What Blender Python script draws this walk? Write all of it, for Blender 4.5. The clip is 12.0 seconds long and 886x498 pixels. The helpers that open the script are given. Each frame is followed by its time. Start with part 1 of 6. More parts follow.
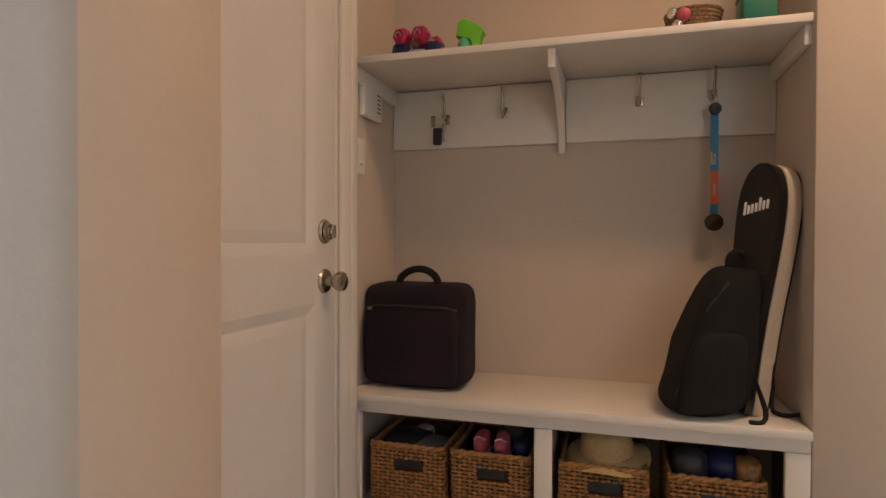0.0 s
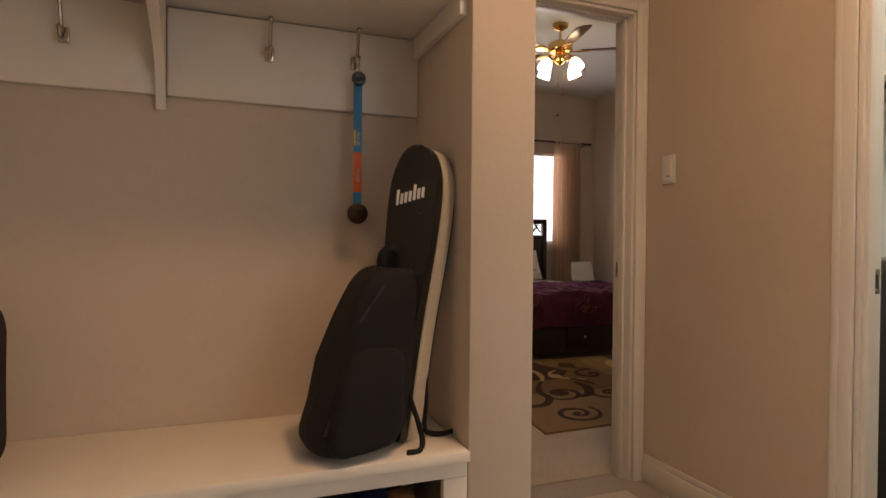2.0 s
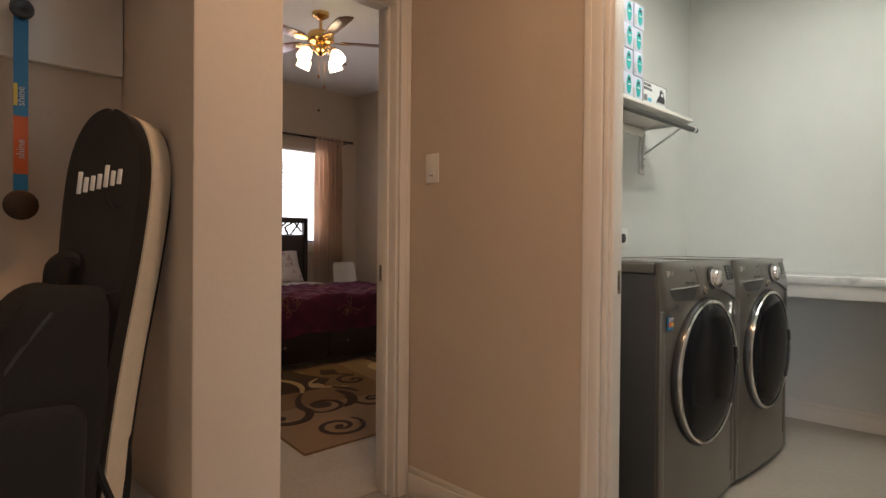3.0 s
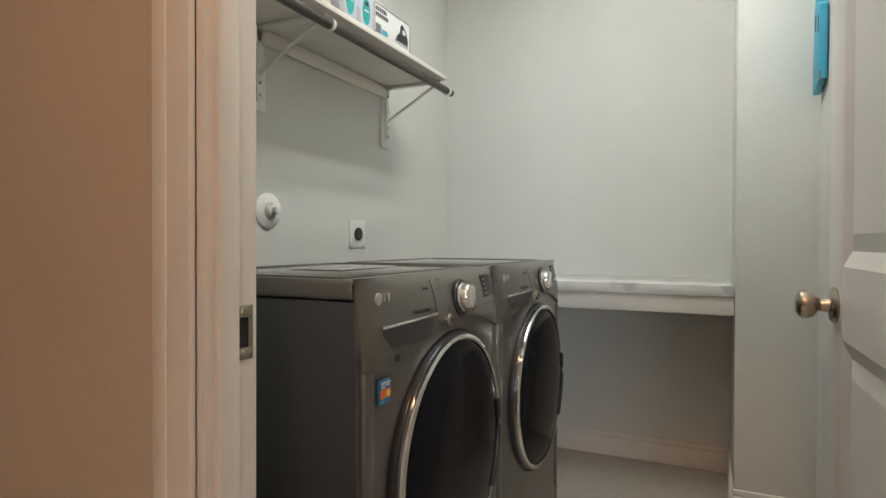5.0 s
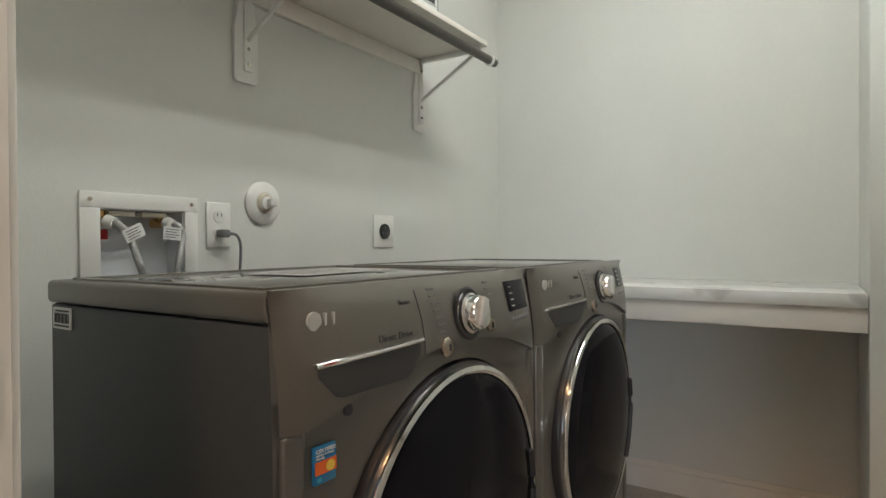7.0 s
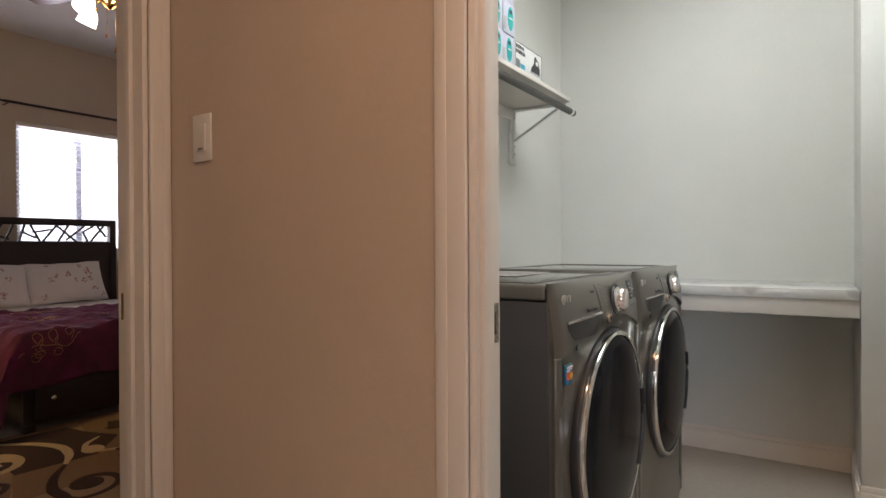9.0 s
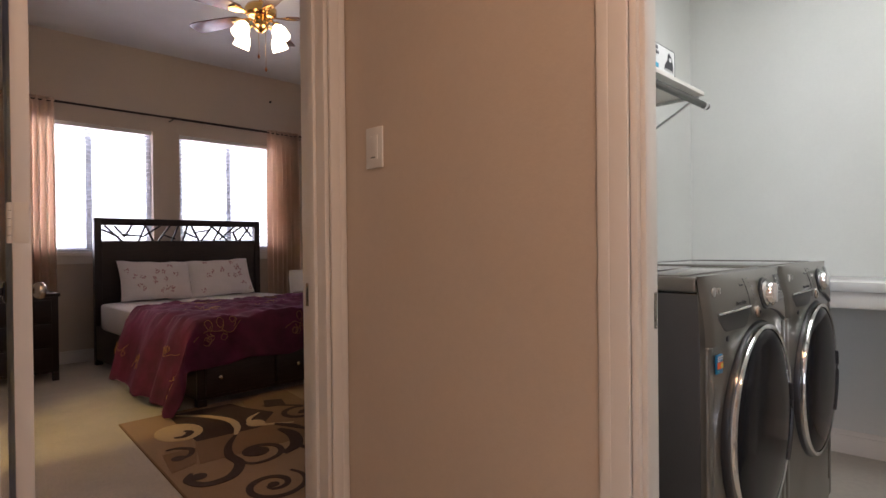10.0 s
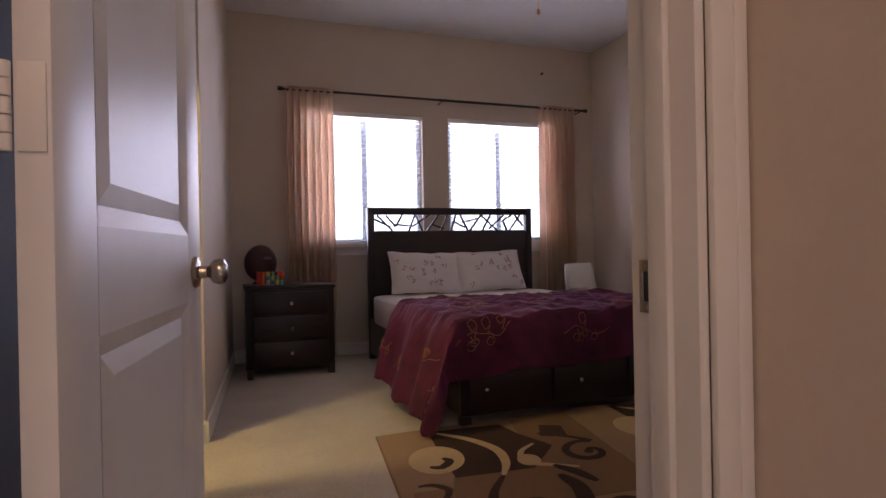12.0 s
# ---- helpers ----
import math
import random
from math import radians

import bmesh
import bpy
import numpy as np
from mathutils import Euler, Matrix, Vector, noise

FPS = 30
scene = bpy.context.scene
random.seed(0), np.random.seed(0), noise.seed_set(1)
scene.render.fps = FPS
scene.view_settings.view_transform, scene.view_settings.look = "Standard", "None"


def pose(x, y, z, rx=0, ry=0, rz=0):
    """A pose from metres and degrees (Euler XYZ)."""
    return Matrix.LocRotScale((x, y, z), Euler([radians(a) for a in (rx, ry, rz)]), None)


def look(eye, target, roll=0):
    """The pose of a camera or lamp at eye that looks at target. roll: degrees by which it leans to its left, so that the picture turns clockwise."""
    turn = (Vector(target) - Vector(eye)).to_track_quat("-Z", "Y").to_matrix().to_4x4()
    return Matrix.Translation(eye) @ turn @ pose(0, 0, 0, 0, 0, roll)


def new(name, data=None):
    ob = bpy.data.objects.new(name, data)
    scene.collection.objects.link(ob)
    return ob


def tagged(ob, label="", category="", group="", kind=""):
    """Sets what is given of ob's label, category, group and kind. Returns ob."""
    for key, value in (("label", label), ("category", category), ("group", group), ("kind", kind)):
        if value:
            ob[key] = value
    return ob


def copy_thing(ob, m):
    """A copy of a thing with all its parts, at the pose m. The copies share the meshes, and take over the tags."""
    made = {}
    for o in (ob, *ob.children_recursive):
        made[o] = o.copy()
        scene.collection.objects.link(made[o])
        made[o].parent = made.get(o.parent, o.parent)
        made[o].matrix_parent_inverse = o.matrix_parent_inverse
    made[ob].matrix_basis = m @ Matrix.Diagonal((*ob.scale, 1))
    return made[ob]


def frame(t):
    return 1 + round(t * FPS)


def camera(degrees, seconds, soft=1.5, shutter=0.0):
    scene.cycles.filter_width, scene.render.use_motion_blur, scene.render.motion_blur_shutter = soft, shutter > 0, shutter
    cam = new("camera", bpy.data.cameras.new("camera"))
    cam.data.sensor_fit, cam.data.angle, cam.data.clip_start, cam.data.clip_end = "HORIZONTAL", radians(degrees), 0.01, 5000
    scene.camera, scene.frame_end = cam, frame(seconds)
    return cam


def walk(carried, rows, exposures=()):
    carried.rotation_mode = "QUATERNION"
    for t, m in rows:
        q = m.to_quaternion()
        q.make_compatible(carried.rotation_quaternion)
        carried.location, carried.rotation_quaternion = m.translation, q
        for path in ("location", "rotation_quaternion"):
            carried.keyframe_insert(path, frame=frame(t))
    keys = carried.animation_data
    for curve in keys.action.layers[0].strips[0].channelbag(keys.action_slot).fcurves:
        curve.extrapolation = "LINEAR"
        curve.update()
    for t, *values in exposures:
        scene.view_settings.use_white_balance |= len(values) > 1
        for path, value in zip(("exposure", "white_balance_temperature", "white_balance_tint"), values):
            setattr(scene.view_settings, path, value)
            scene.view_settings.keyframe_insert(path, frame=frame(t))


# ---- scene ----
cam = camera(74.8, 12.0)
PATH = [
    (0, (0.704, 1.415, 1.036), (0.123, 3.328, 1.014), 0.2),
    (0.5, (0.684, 1.526, 1.038), (0.299, 3.488, 1.01), 0.3),
    (1, (0.69, 1.644, 1.03), (0.549, 3.639, 1.009), 0.3),
    (1.5, (0.641, 1.758, 1.036), (0.963, 3.732, 1.008), 0.5),
    (2, (0.656, 1.881, 1.028), (1.367, 3.75, 1.006), 0.5),
    (2.5, (0.716, 1.981, 1.04), (1.782, 3.673, 1.016), 0.6),
    (3, (0.808, 2.099, 1.039), (2.196, 3.538, 1.021), 0.5),
    (3.5, (0.948, 2.192, 1.03), (2.566, 3.367, 1.013), 0.6),
    (3.7, (1.057, 2.227, 1.03), (2.744, 3.301, 1.015), 0.5),
    (5.3, (1.99, 2.461, 1.048), (3.8, 3.311, 1.025), 0.2),
    (5.5, (2.063, 2.465, 1.046), (3.856, 3.351, 1.023), 0.0),
    (6, (2.215, 2.493, 1.036), (3.954, 3.48, 1.02), -0.1),
    (6.5, (2.288, 2.51, 1.027), (3.981, 3.575, 1.012), -0.2),
    (6.7, (2.296, 2.505, 1.028), (3.977, 3.589, 1.01), -0.3),
    (8.5, (1.717, 2.46, 1.068), (3.391, 3.555, 1.053), -0.4),
    (9, (1.496, 2.51, 1.067), (3.173, 3.6, 1.057), -0.3),
    (9.5, (1.338, 2.488, 1.064), (2.959, 3.659, 1.051), -0.4),
    (10, (1.316, 2.521, 1.061), (2.767, 3.898, 1.047), -0.6),
    (10.5, (1.389, 2.606, 1.058), (2.612, 4.188, 1.046), -0.9),
    (11, (1.501, 2.794, 1.033), (2.542, 4.502, 1.025), -0.8),
    (11.5, (1.68, 3.073, 0.965), (2.499, 4.898, 0.968), -1.2),
    (12, (1.786, 3.396, 0.971), (2.482, 5.271, 0.967), -1.1),
]
EXPOSURES = [(0.0, 0.0, 6500, 10), (1.0, -0.04, 6900, 10), (2.2, 0.0, 7200, 10), (3.2, 0.0, 6550, 10), (3.7, 0.0, 6500, 10), (6.7, 0.0, 6500, 10), (9.5, 0.08, 6250, 15), (10.5, 0.15, 6050, 18), (12.0, 0.1, 5750, 20)]
walk(cam, [(t, look(eye, target, roll)) for t, eye, target, roll in PATH], EXPOSURES)

# ---- world and lights ----
world = bpy.data.worlds.new("sky")
scene.world = world
world.use_nodes = True
wn = world.node_tree
sky = wn.nodes.new("ShaderNodeTexSky")
sky.sky_type, sky.sun_disc = "NISHITA", False
sky.sun_elevation, sky.sun_rotation = radians(35), radians(150)
wn.links.new(sky.outputs[0], wn.nodes["Background"].inputs[0])
wn.nodes["Background"].inputs[1].default_value = 0.12


def lamp(name, kind, m, power, color, size=0.1, size_y=None):
    data = bpy.data.lights.new(name, kind)
    data.energy, data.color = power, color
    if kind == "AREA":
        data.size = size
        if size_y:
            data.shape, data.size_y = "RECTANGLE", size_y
    else:
        data.shadow_soft_size = size
    ob = new(name, data)
    ob.matrix_world = m
    return ob


WARM, COOL, DAY = (1.0, 0.58, 0.31), (0.98, 1.0, 0.96), (0.80, 0.88, 1.0)
lamp("hall_ceiling_lamp_light", "AREA", pose(1.45, 2.35, 2.69), 17.5, WARM, 0.22)
lamp("living_room_window_light", "AREA", look((-3.215, 0.6, 1.55), (0.0, 1.3, 1.3)), 100.0, DAY, 1.4, 1.5)
lamp("living_room_window_light", "AREA", look((2.36, -0.55, 1.55), (-0.6, 1.6, 1.2)), 11.0, DAY, 1.2, 1.5)
lamp("laundry_tube_light", "AREA", pose(3.55, 2.64, 2.665), 9.8, COOL, 1.1, 0.10)
lamp("laundry_tube_light", "AREA", pose(3.55, 2.88, 2.665), 9.8, COOL, 1.1, 0.10)
for wx in (3.0025, 4.3925):
    lamp("window_daylight", "AREA", look((wx, 8.835, 1.64), (wx, 6.0, 1.2)), 29.0, (0.94, 0.88, 1.0), 1.05, 1.15)
lamp("bathroom_light", "POINT", pose(0.75, 5.95, 2.4), 80.0, (1.0, 0.76, 0.28), 0.08)


# ---- materials ----
def material(name, color, rough=0.6, metal=0.0, grain=0.0, grain_scale=60.0, stain=0.0, stain_scale=2.5, bump=0.0, bump_scale=180.0,
             coat=0.0, sheen=0.0, vary=0.0, emit=0.0, stretch=None):
    m = bpy.data.materials.new(name)
    m.use_nodes = True
    n, links = m.node_tree.nodes, m.node_tree.links
    b = n["Principled BSDF"]
    b.inputs["Roughness"].default_value, b.inputs["Metallic"].default_value = rough, metal
    b.inputs["Coat Weight"].default_value, b.inputs["Sheen Weight"].default_value = coat, sheen
    co = n.new("ShaderNodeTexCoord")
    place = co.outputs["Object"]
    if stretch:
        mp = n.new("ShaderNodeMapping")
        mp.inputs["Scale"].default_value = stretch
        links.new(place, mp.inputs[0])
        place = mp.outputs[0]

    def mottled(scale, detail=5.0):
        t = n.new("ShaderNodeTexNoise")
        t.inputs["Scale"].default_value, t.inputs["Detail"].default_value = scale, detail
        links.new(place, t.inputs["Vector"])
        return t.outputs["Fac"]

    rgb = n.new("ShaderNodeRGB")
    rgb.outputs[0].default_value = (*color, 1)
    out = rgb.outputs[0]
    for amount, scale in ((grain, grain_scale), (stain, stain_scale)):
        if amount:
            r = n.new("ShaderNodeMapRange")
            r.inputs[1].default_value, r.inputs[2].default_value = 0.3, 0.7
            r.inputs[3].default_value, r.inputs[4].default_value = 1 - amount, 1 + amount
            links.new(mottled(scale), r.inputs[0])
            v = n.new("ShaderNodeVectorMath")
            v.operation = "SCALE"
            links.new(out, v.inputs[0])
            links.new(r.outputs[0], v.inputs["Scale"])
            out = v.outputs[0]
    if vary:
        info = n.new("ShaderNodeObjectInfo")
        r = n.new("ShaderNodeMapRange")
        r.inputs[3].default_value, r.inputs[4].default_value = 1 - vary, 1 + vary
        links.new(info.outputs["Random"], r.inputs[0])
        v = n.new("ShaderNodeVectorMath")
        v.operation = "SCALE"
        links.new(out, v.inputs[0])
        links.new(r.outputs[0], v.inputs["Scale"])
        out = v.outputs[0]
    links.new(out, b.inputs["Base Color"])
    if bump:
        bp = n.new("ShaderNodeBump")
        bp.inputs["Strength"].default_value, bp.inputs["Distance"].default_value = bump, 0.003
        links.new(mottled(bump_scale, 3.0), bp.inputs["Height"])
        links.new(bp.outputs[0], b.inputs["Normal"])
    if emit:
        links.new(out, b.inputs["Emission Color"])
        b.inputs["Emission Strength"].default_value = emit
    return m


M = {}
M["wall"] = material("beige_wall_paint", (0.60, 0.51, 0.42), 0.75, grain=0.015, stain=0.03, bump=0.15, bump_scale=140)
M["laundry_wall"] = material("pale_grey_wall_paint", (0.68, 0.68, 0.64), 0.7, grain=0.01, stain=0.03, bump=0.15, bump_scale=140)
M["slate"] = material("dark_slate_blue_wall", (0.085, 0.095, 0.125), 0.75, grain=0.02, stain=0.04, bump=0.15, bump_scale=140)
M["ceiling"] = material("white_ceiling_paint", (0.74, 0.73, 0.71), 0.85, stain=0.03, bump=0.4, bump_scale=110)
M["trim"] = material("white_trim_paint", (0.76, 0.72, 0.66), 0.38, grain=0.02, grain_scale=12, stain=0.03, bump=0.06, bump_scale=60)
M["door"] = material("white_door_paint", (0.74, 0.71, 0.68), 0.40, grain=0.015, grain_scale=10, stain=0.02, bump=0.05, bump_scale=70)
M["board"] = material("white_joinery_paint", (0.78, 0.73, 0.66), 0.42, grain=0.02, grain_scale=14, stain=0.03, bump=0.05, bump_scale=60)
M["carpet"] = material("cream_carpet", (0.50, 0.44, 0.36), 1.0, grain=0.25, grain_scale=240, stain=0.10, stain_scale=3, bump=1.0, bump_scale=350, sheen=0.2)
M["tile"] = material("cream_floor_tile", (0.60, 0.56, 0.49), 0.32, grain=0.04, grain_scale=30, stain=0.06, stain_scale=4, bump=0.05, vary=0.04)
M["vinyl"] = material("cream_sheet_vinyl", (0.41, 0.375, 0.32), 0.4, grain=0.05, grain_scale=40, stain=0.05, stain_scale=3, bump=0.05)
M["grout"] = material("grey_grout", (0.40, 0.37, 0.33), 0.9, grain=0.08)
M["nickel"] = material("brushed_nickel", (0.46, 0.40, 0.33), 0.27, 1.0, grain=0.08, grain_scale=200)
M["chrome"] = material("chrome", (0.78, 0.77, 0.75), 0.08, 1.0)
M["brass"] = material("polished_brass", (0.75, 0.48, 0.18), 0.2, 1.0, grain=0.05)
M["white_plastic"] = material("white_plastic", (0.78, 0.77, 0.73), 0.35, grain=0.01)
M["black_plastic"] = material("black_plastic", (0.02, 0.02, 0.022), 0.35, grain=0.1)
M["grey_plastic"] = material("grey_plastic", (0.16, 0.16, 0.16), 0.45, grain=0.05)
M["graphite"] = material("graphite_metal_paint", (0.145, 0.135, 0.116), 0.32, 0.5, grain=0.05, grain_scale=500, coat=0.4)
M["side"] = material("dark_graphite_sheet", (0.062, 0.062, 0.063), 0.42, 0.35, grain=0.06, grain_scale=400, stain=0.08)
M["gloss_top"] = material("glossy_graphite_top", (0.10, 0.095, 0.085), 0.06, 0.3, grain=0.05, grain_scale=300, coat=0.6)
M["smoked"] = material("smoked_door_glass", (0.010, 0.010, 0.013), 0.12)
M["smoked"].node_tree.nodes["Principled BSDF"].inputs["Specular IOR Level"].default_value = 0.08
M["marble"] = material("white_marble", (0.70, 0.69, 0.66), 0.2, grain=0.03, grain_scale=20, coat=0.3)
M["black_fabric"] = material("black_nylon", (0.005, 0.0045, 0.005), 0.9, grain=0.3, grain_scale=300, stain=0.25, stain_scale=12, bump=0.6, bump_scale=600)
M["black_vinyl"] = material("black_vinyl", (0.007, 0.0065, 0.007), 0.28, grain=0.15, grain_scale=80, bump=0.15, bump_scale=25)
M["plum_fabric"] = material("dark_plum_nylon", (0.010, 0.004, 0.009), 0.9, grain=0.3, grain_scale=300, stain=0.15, stain_scale=10, bump=0.6, bump_scale=600)
M["cream_piping"] = material("cream_vinyl", (0.62, 0.54, 0.42), 0.5, grain=0.05)
M["wicker"] = material("woven_water_hyacinth", (0.34, 0.17, 0.060), 0.7, grain=0.35, grain_scale=70, stain=0.25, stain_scale=9, bump=0.5, bump_scale=120)
M["wicker_dark"] = material("wicker_core", (0.10, 0.045, 0.015), 0.9, grain=0.3)
M["straw"] = material("straw", (0.50, 0.36, 0.17), 0.85, grain=0.12, grain_scale=120, bump=0.7, bump_scale=200)
M["espresso"] = material("espresso_stained_wood", (0.018, 0.010, 0.009), 0.38, grain=0.35, grain_scale=10, stain=0.1, bump=0.08, bump_scale=40, stretch=(1, 1, 8))
M["sheet"] = material("white_bed_linen", (0.74, 0.70, 0.70), 0.9, grain=0.02, stain=0.02, bump=0.4, bump_scale=14, sheen=0.2)
M["sheer"] = material("beige_curtain_fabric", (0.79, 0.65, 0.53), 0.9, grain=0.05, grain_scale=300, stain=0.04, sheen=0.3)
M["velvet"] = material("burgundy_velvet", (0.078, 0.006, 0.034), 0.8, grain=0.3, grain_scale=9, stain=0.25, stain_scale=4, bump=0.9, bump_scale=26, sheen=0.14)
M["velvet"].node_tree.nodes["Principled BSDF"].inputs["Sheen Tint"].default_value = (0.55, 0.12, 0.50, 1)
M["gold_thread"] = material("gold_embroidery", (0.32, 0.15, 0.05), 0.5, grain=0.2)
M["rose_print"] = material("dusty_rose_print", (0.46, 0.27, 0.29), 0.9, grain=0.3)
M["blade_wood"] = material("mahogany_fan_blade", (0.12, 0.035, 0.012), 0.3, grain=0.3, grain_scale=12, stretch=(1, 6, 6))
M["bulb_glass"] = material("lit_opal_glass", (1.0, 0.80, 0.52), 0.4, emit=11.0)
M["tube_glass"] = material("lit_diffuser", (0.95, 1.0, 0.93), 0.4, emit=3.0)
M["lamp_glass"] = material("lit_warm_diffuser", (1.0, 0.75, 0.5), 0.4, emit=3.0)
M["outside"] = material("overcast_daylight", (0.95, 0.97, 1.0), 1.0, emit=1.7)
M["rug_sand"] = material("sand_rug_pile", (0.31, 0.20, 0.11), 1.0, grain=0.2, grain_scale=260, stain=0.08, bump=0.8, bump_scale=300)
M["rug_tan"] = material("tan_rug_pile", (0.22, 0.125, 0.06), 1.0, grain=0.2, grain_scale=260, bump=0.8, bump_scale=300)
M["rug_brown"] = material("brown_rug_pile", (0.050, 0.024, 0.014), 1.0, grain=0.25, grain_scale=260, bump=0.8, bump_scale=300)
M["rug_cream"] = material("cream_rug_pile", (0.52, 0.38, 0.20), 1.0, grain=0.2, grain_scale=260, bump=0.8, bump_scale=300)
for key, c in (("teal", (0.02, 0.42, 0.40)), ("blue", (0.02, 0.20, 0.42)), ("navy", (0.012, 0.02, 0.085)), ("magenta", (0.42, 0.02, 0.09)), ("lime", (0.16, 0.55, 0.03)),
               ("sea_green", (0.06, 0.40, 0.22)), ("orange", (0.72, 0.13, 0.02)), ("red", (0.45, 0.02, 0.02)), ("yellow", (0.75, 0.55, 0.08)), ("deep_green", (0.01, 0.16, 0.10)),
               ("lace_pink", (0.55, 0.10, 0.16)), ("maroon", (0.045, 0.008, 0.012)), ("paper", (0.76, 0.76, 0.74)), ("ink", (0.03, 0.03, 0.035)), ("silver_print", (0.45, 0.45, 0.43)),
               ("sky_blue", (0.05, 0.38, 0.55)), ("kraft", (0.66, 0.60, 0.48)), ("pale_lilac", (0.60, 0.60, 0.70))):
    M[key] = material(key + "_colour", c, 0.45, grain=0.04)
bm_braid = material("braided_steel", (0.42, 0.42, 0.41), 0.35, 0.8, grain=0.3, grain_scale=400, bump=0.6, bump_scale=500)
M["braid"] = bm_braid


def add_veins(m):
    n, links = m.node_tree.nodes, m.node_tree.links
    b = n["Principled BSDF"]
    base = b.inputs["Base Color"].links[0].from_socket
    co, t, w, r, mx = n.new("ShaderNodeTexCoord"), n.new("ShaderNodeTexNoise"), n.new("ShaderNodeTexWave"), n.new("ShaderNodeMapRange"), n.new("ShaderNodeMixRGB")
    w.inputs["Scale"].default_value, w.inputs["Distortion"].default_value, w.inputs["Detail"].default_value = 1.3, 14.0, 4.0
    links.new(co.outputs["Object"], w.inputs["Vector"])
    r.inputs[1].default_value, r.inputs[2].default_value, r.inputs[3].default_value, r.inputs[4].default_value = 0.93, 1.0, 0.0, 0.45
    links.new(w.outputs["Fac"], r.inputs[0])
    links.new(r.outputs[0], mx.inputs[0])
    links.new(base, mx.inputs[1])
    mx.inputs[2].default_value = (0.22, 0.21, 0.20, 1)
    links.new(mx.outputs[0], b.inputs["Base Color"])
    n.remove(t)


add_veins(M["marble"])


def thin_cloth(m, weight):
    n, links = m.node_tree.nodes, m.node_tree.links
    b, tr, mix = n["Principled BSDF"], n.new("ShaderNodeBsdfTranslucent"), n.new("ShaderNodeMixShader")
    links.new(b.inputs["Base Color"].links[0].from_socket, tr.inputs[0])
    mix.inputs[0].default_value = weight
    links.new(b.outputs[0], mix.inputs[1])
    links.new(tr.outputs[0], mix.inputs[2])
    links.new(mix.outputs[0], n["Material Output"].inputs[0])


thin_cloth(M["sheer"], 0.62)
glass = bpy.data.materials.new("window_glass")
glass.use_nodes = True
gn = glass.node_tree.nodes
gt, gg, gm = gn.new("ShaderNodeBsdfTransparent"), gn.new("ShaderNodeBsdfGlossy"), gn.new("ShaderNodeMixShader")
gg.inputs["Roughness"].default_value, gm.inputs[0].default_value = 0.02, 0.06
for a, b in ((gt.outputs[0], gm.inputs[1]), (gg.outputs[0], gm.inputs[2]), (gm.outputs[0], gn["Material Output"].inputs[0])):
    glass.node_tree.links.new(a, b)
M["glass"] = glass


# ---- mesh helpers ----
def box(bm, x0, x1, y0, y1, z0, z1, bevel=0.0, segments=2):
    made = bmesh.ops.create_cube(bm, size=1.0)["verts"]
    bmesh.ops.transform(bm, verts=made, matrix=Matrix.Translation(((x0 + x1) / 2, (y0 + y1) / 2, (z0 + z1) / 2)) @ Matrix.Diagonal((abs(x1 - x0), abs(y1 - y0), abs(z1 - z0), 1)))
    if bevel:
        edges = {e for v in made for e in v.link_edges}
        made = bmesh.ops.bevel(bm, geom=list(edges), offset=bevel, segments=segments, affect="EDGES", profile=0.5)["verts"]
    return made


def cyl(bm, base, top, r0, r1=None, sides=20):
    base, top = Vector(base), Vector(top)
    m = Matrix.Translation((base + top) / 2) @ (top - base).to_track_quat("Z", "Y").to_matrix().to_4x4()
    return bmesh.ops.create_cone(bm, cap_ends=True, segments=sides, radius1=r0, radius2=r0 if r1 is None else r1, depth=(top - base).length, matrix=m)["verts"]


def ball(bm, c, r, scale=(1, 1, 1), u=20, v=14):
    return bmesh.ops.create_uvsphere(bm, u_segments=u, v_segments=v, radius=r, matrix=Matrix.Translation(c) @ Matrix.Diagonal((*scale, 1)))["verts"]


def lathe(bm, profile, m=Matrix(), sides=28):
    rings = [[bm.verts.new(m @ Vector((r * math.cos(2 * math.pi * k / sides), r * math.sin(2 * math.pi * k / sides), z))) for k in range(sides)] for r, z in profile]
    for a, b in zip(rings, rings[1:]):
        for k in range(sides):
            bm.faces.new((a[k], a[(k + 1) % sides], b[(k + 1) % sides], b[k]))
    for ring, flip in ((rings[0], True), (rings[-1], False)):
        bm.faces.new(ring[::-1] if flip else ring)
    return bm


def tube(bm, points, radius, sides=8):
    pts = [Vector(p) for p in points]
    rings = []
    for i, p in enumerate(pts):
        d = (pts[min(i + 1, len(pts) - 1)] - pts[max(i - 1, 0)]).normalized()
        q = d.to_track_quat("Z", "Y")
        r = radius[i] if isinstance(radius, (list, tuple)) else radius
        rings.append([bm.verts.new(p + q @ Vector((r * math.cos(2 * math.pi * k / sides), r * math.sin(2 * math.pi * k / sides), 0))) for k in range(sides)])
    for a, b in zip(rings, rings[1:]):
        for k in range(sides):
            bm.faces.new((a[k], a[(k + 1) % sides], b[(k + 1) % sides], b[k]))
    bm.faces.new(rings[0][::-1])
    bm.faces.new(rings[-1])
    return bm


def curve_points(keys, steps=8):
    """Smooth points through a few keys."""
    k = [Vector(p) for p in keys]
    k = [2 * k[0] - k[1], *k, 2 * k[-1] - k[-2]]
    out = []
    for i in range(1, len(k) - 2):
        for s in range(steps):
            t = s / steps
            a, b, c, d = k[i - 1:i + 3]
            out.append(0.5 * (2 * b + (c - a) * t + (2 * a - 5 * b + 4 * c - d) * t * t + (3 * b - a - 3 * c + d) * t ** 3))
    return out + [k[-2]]


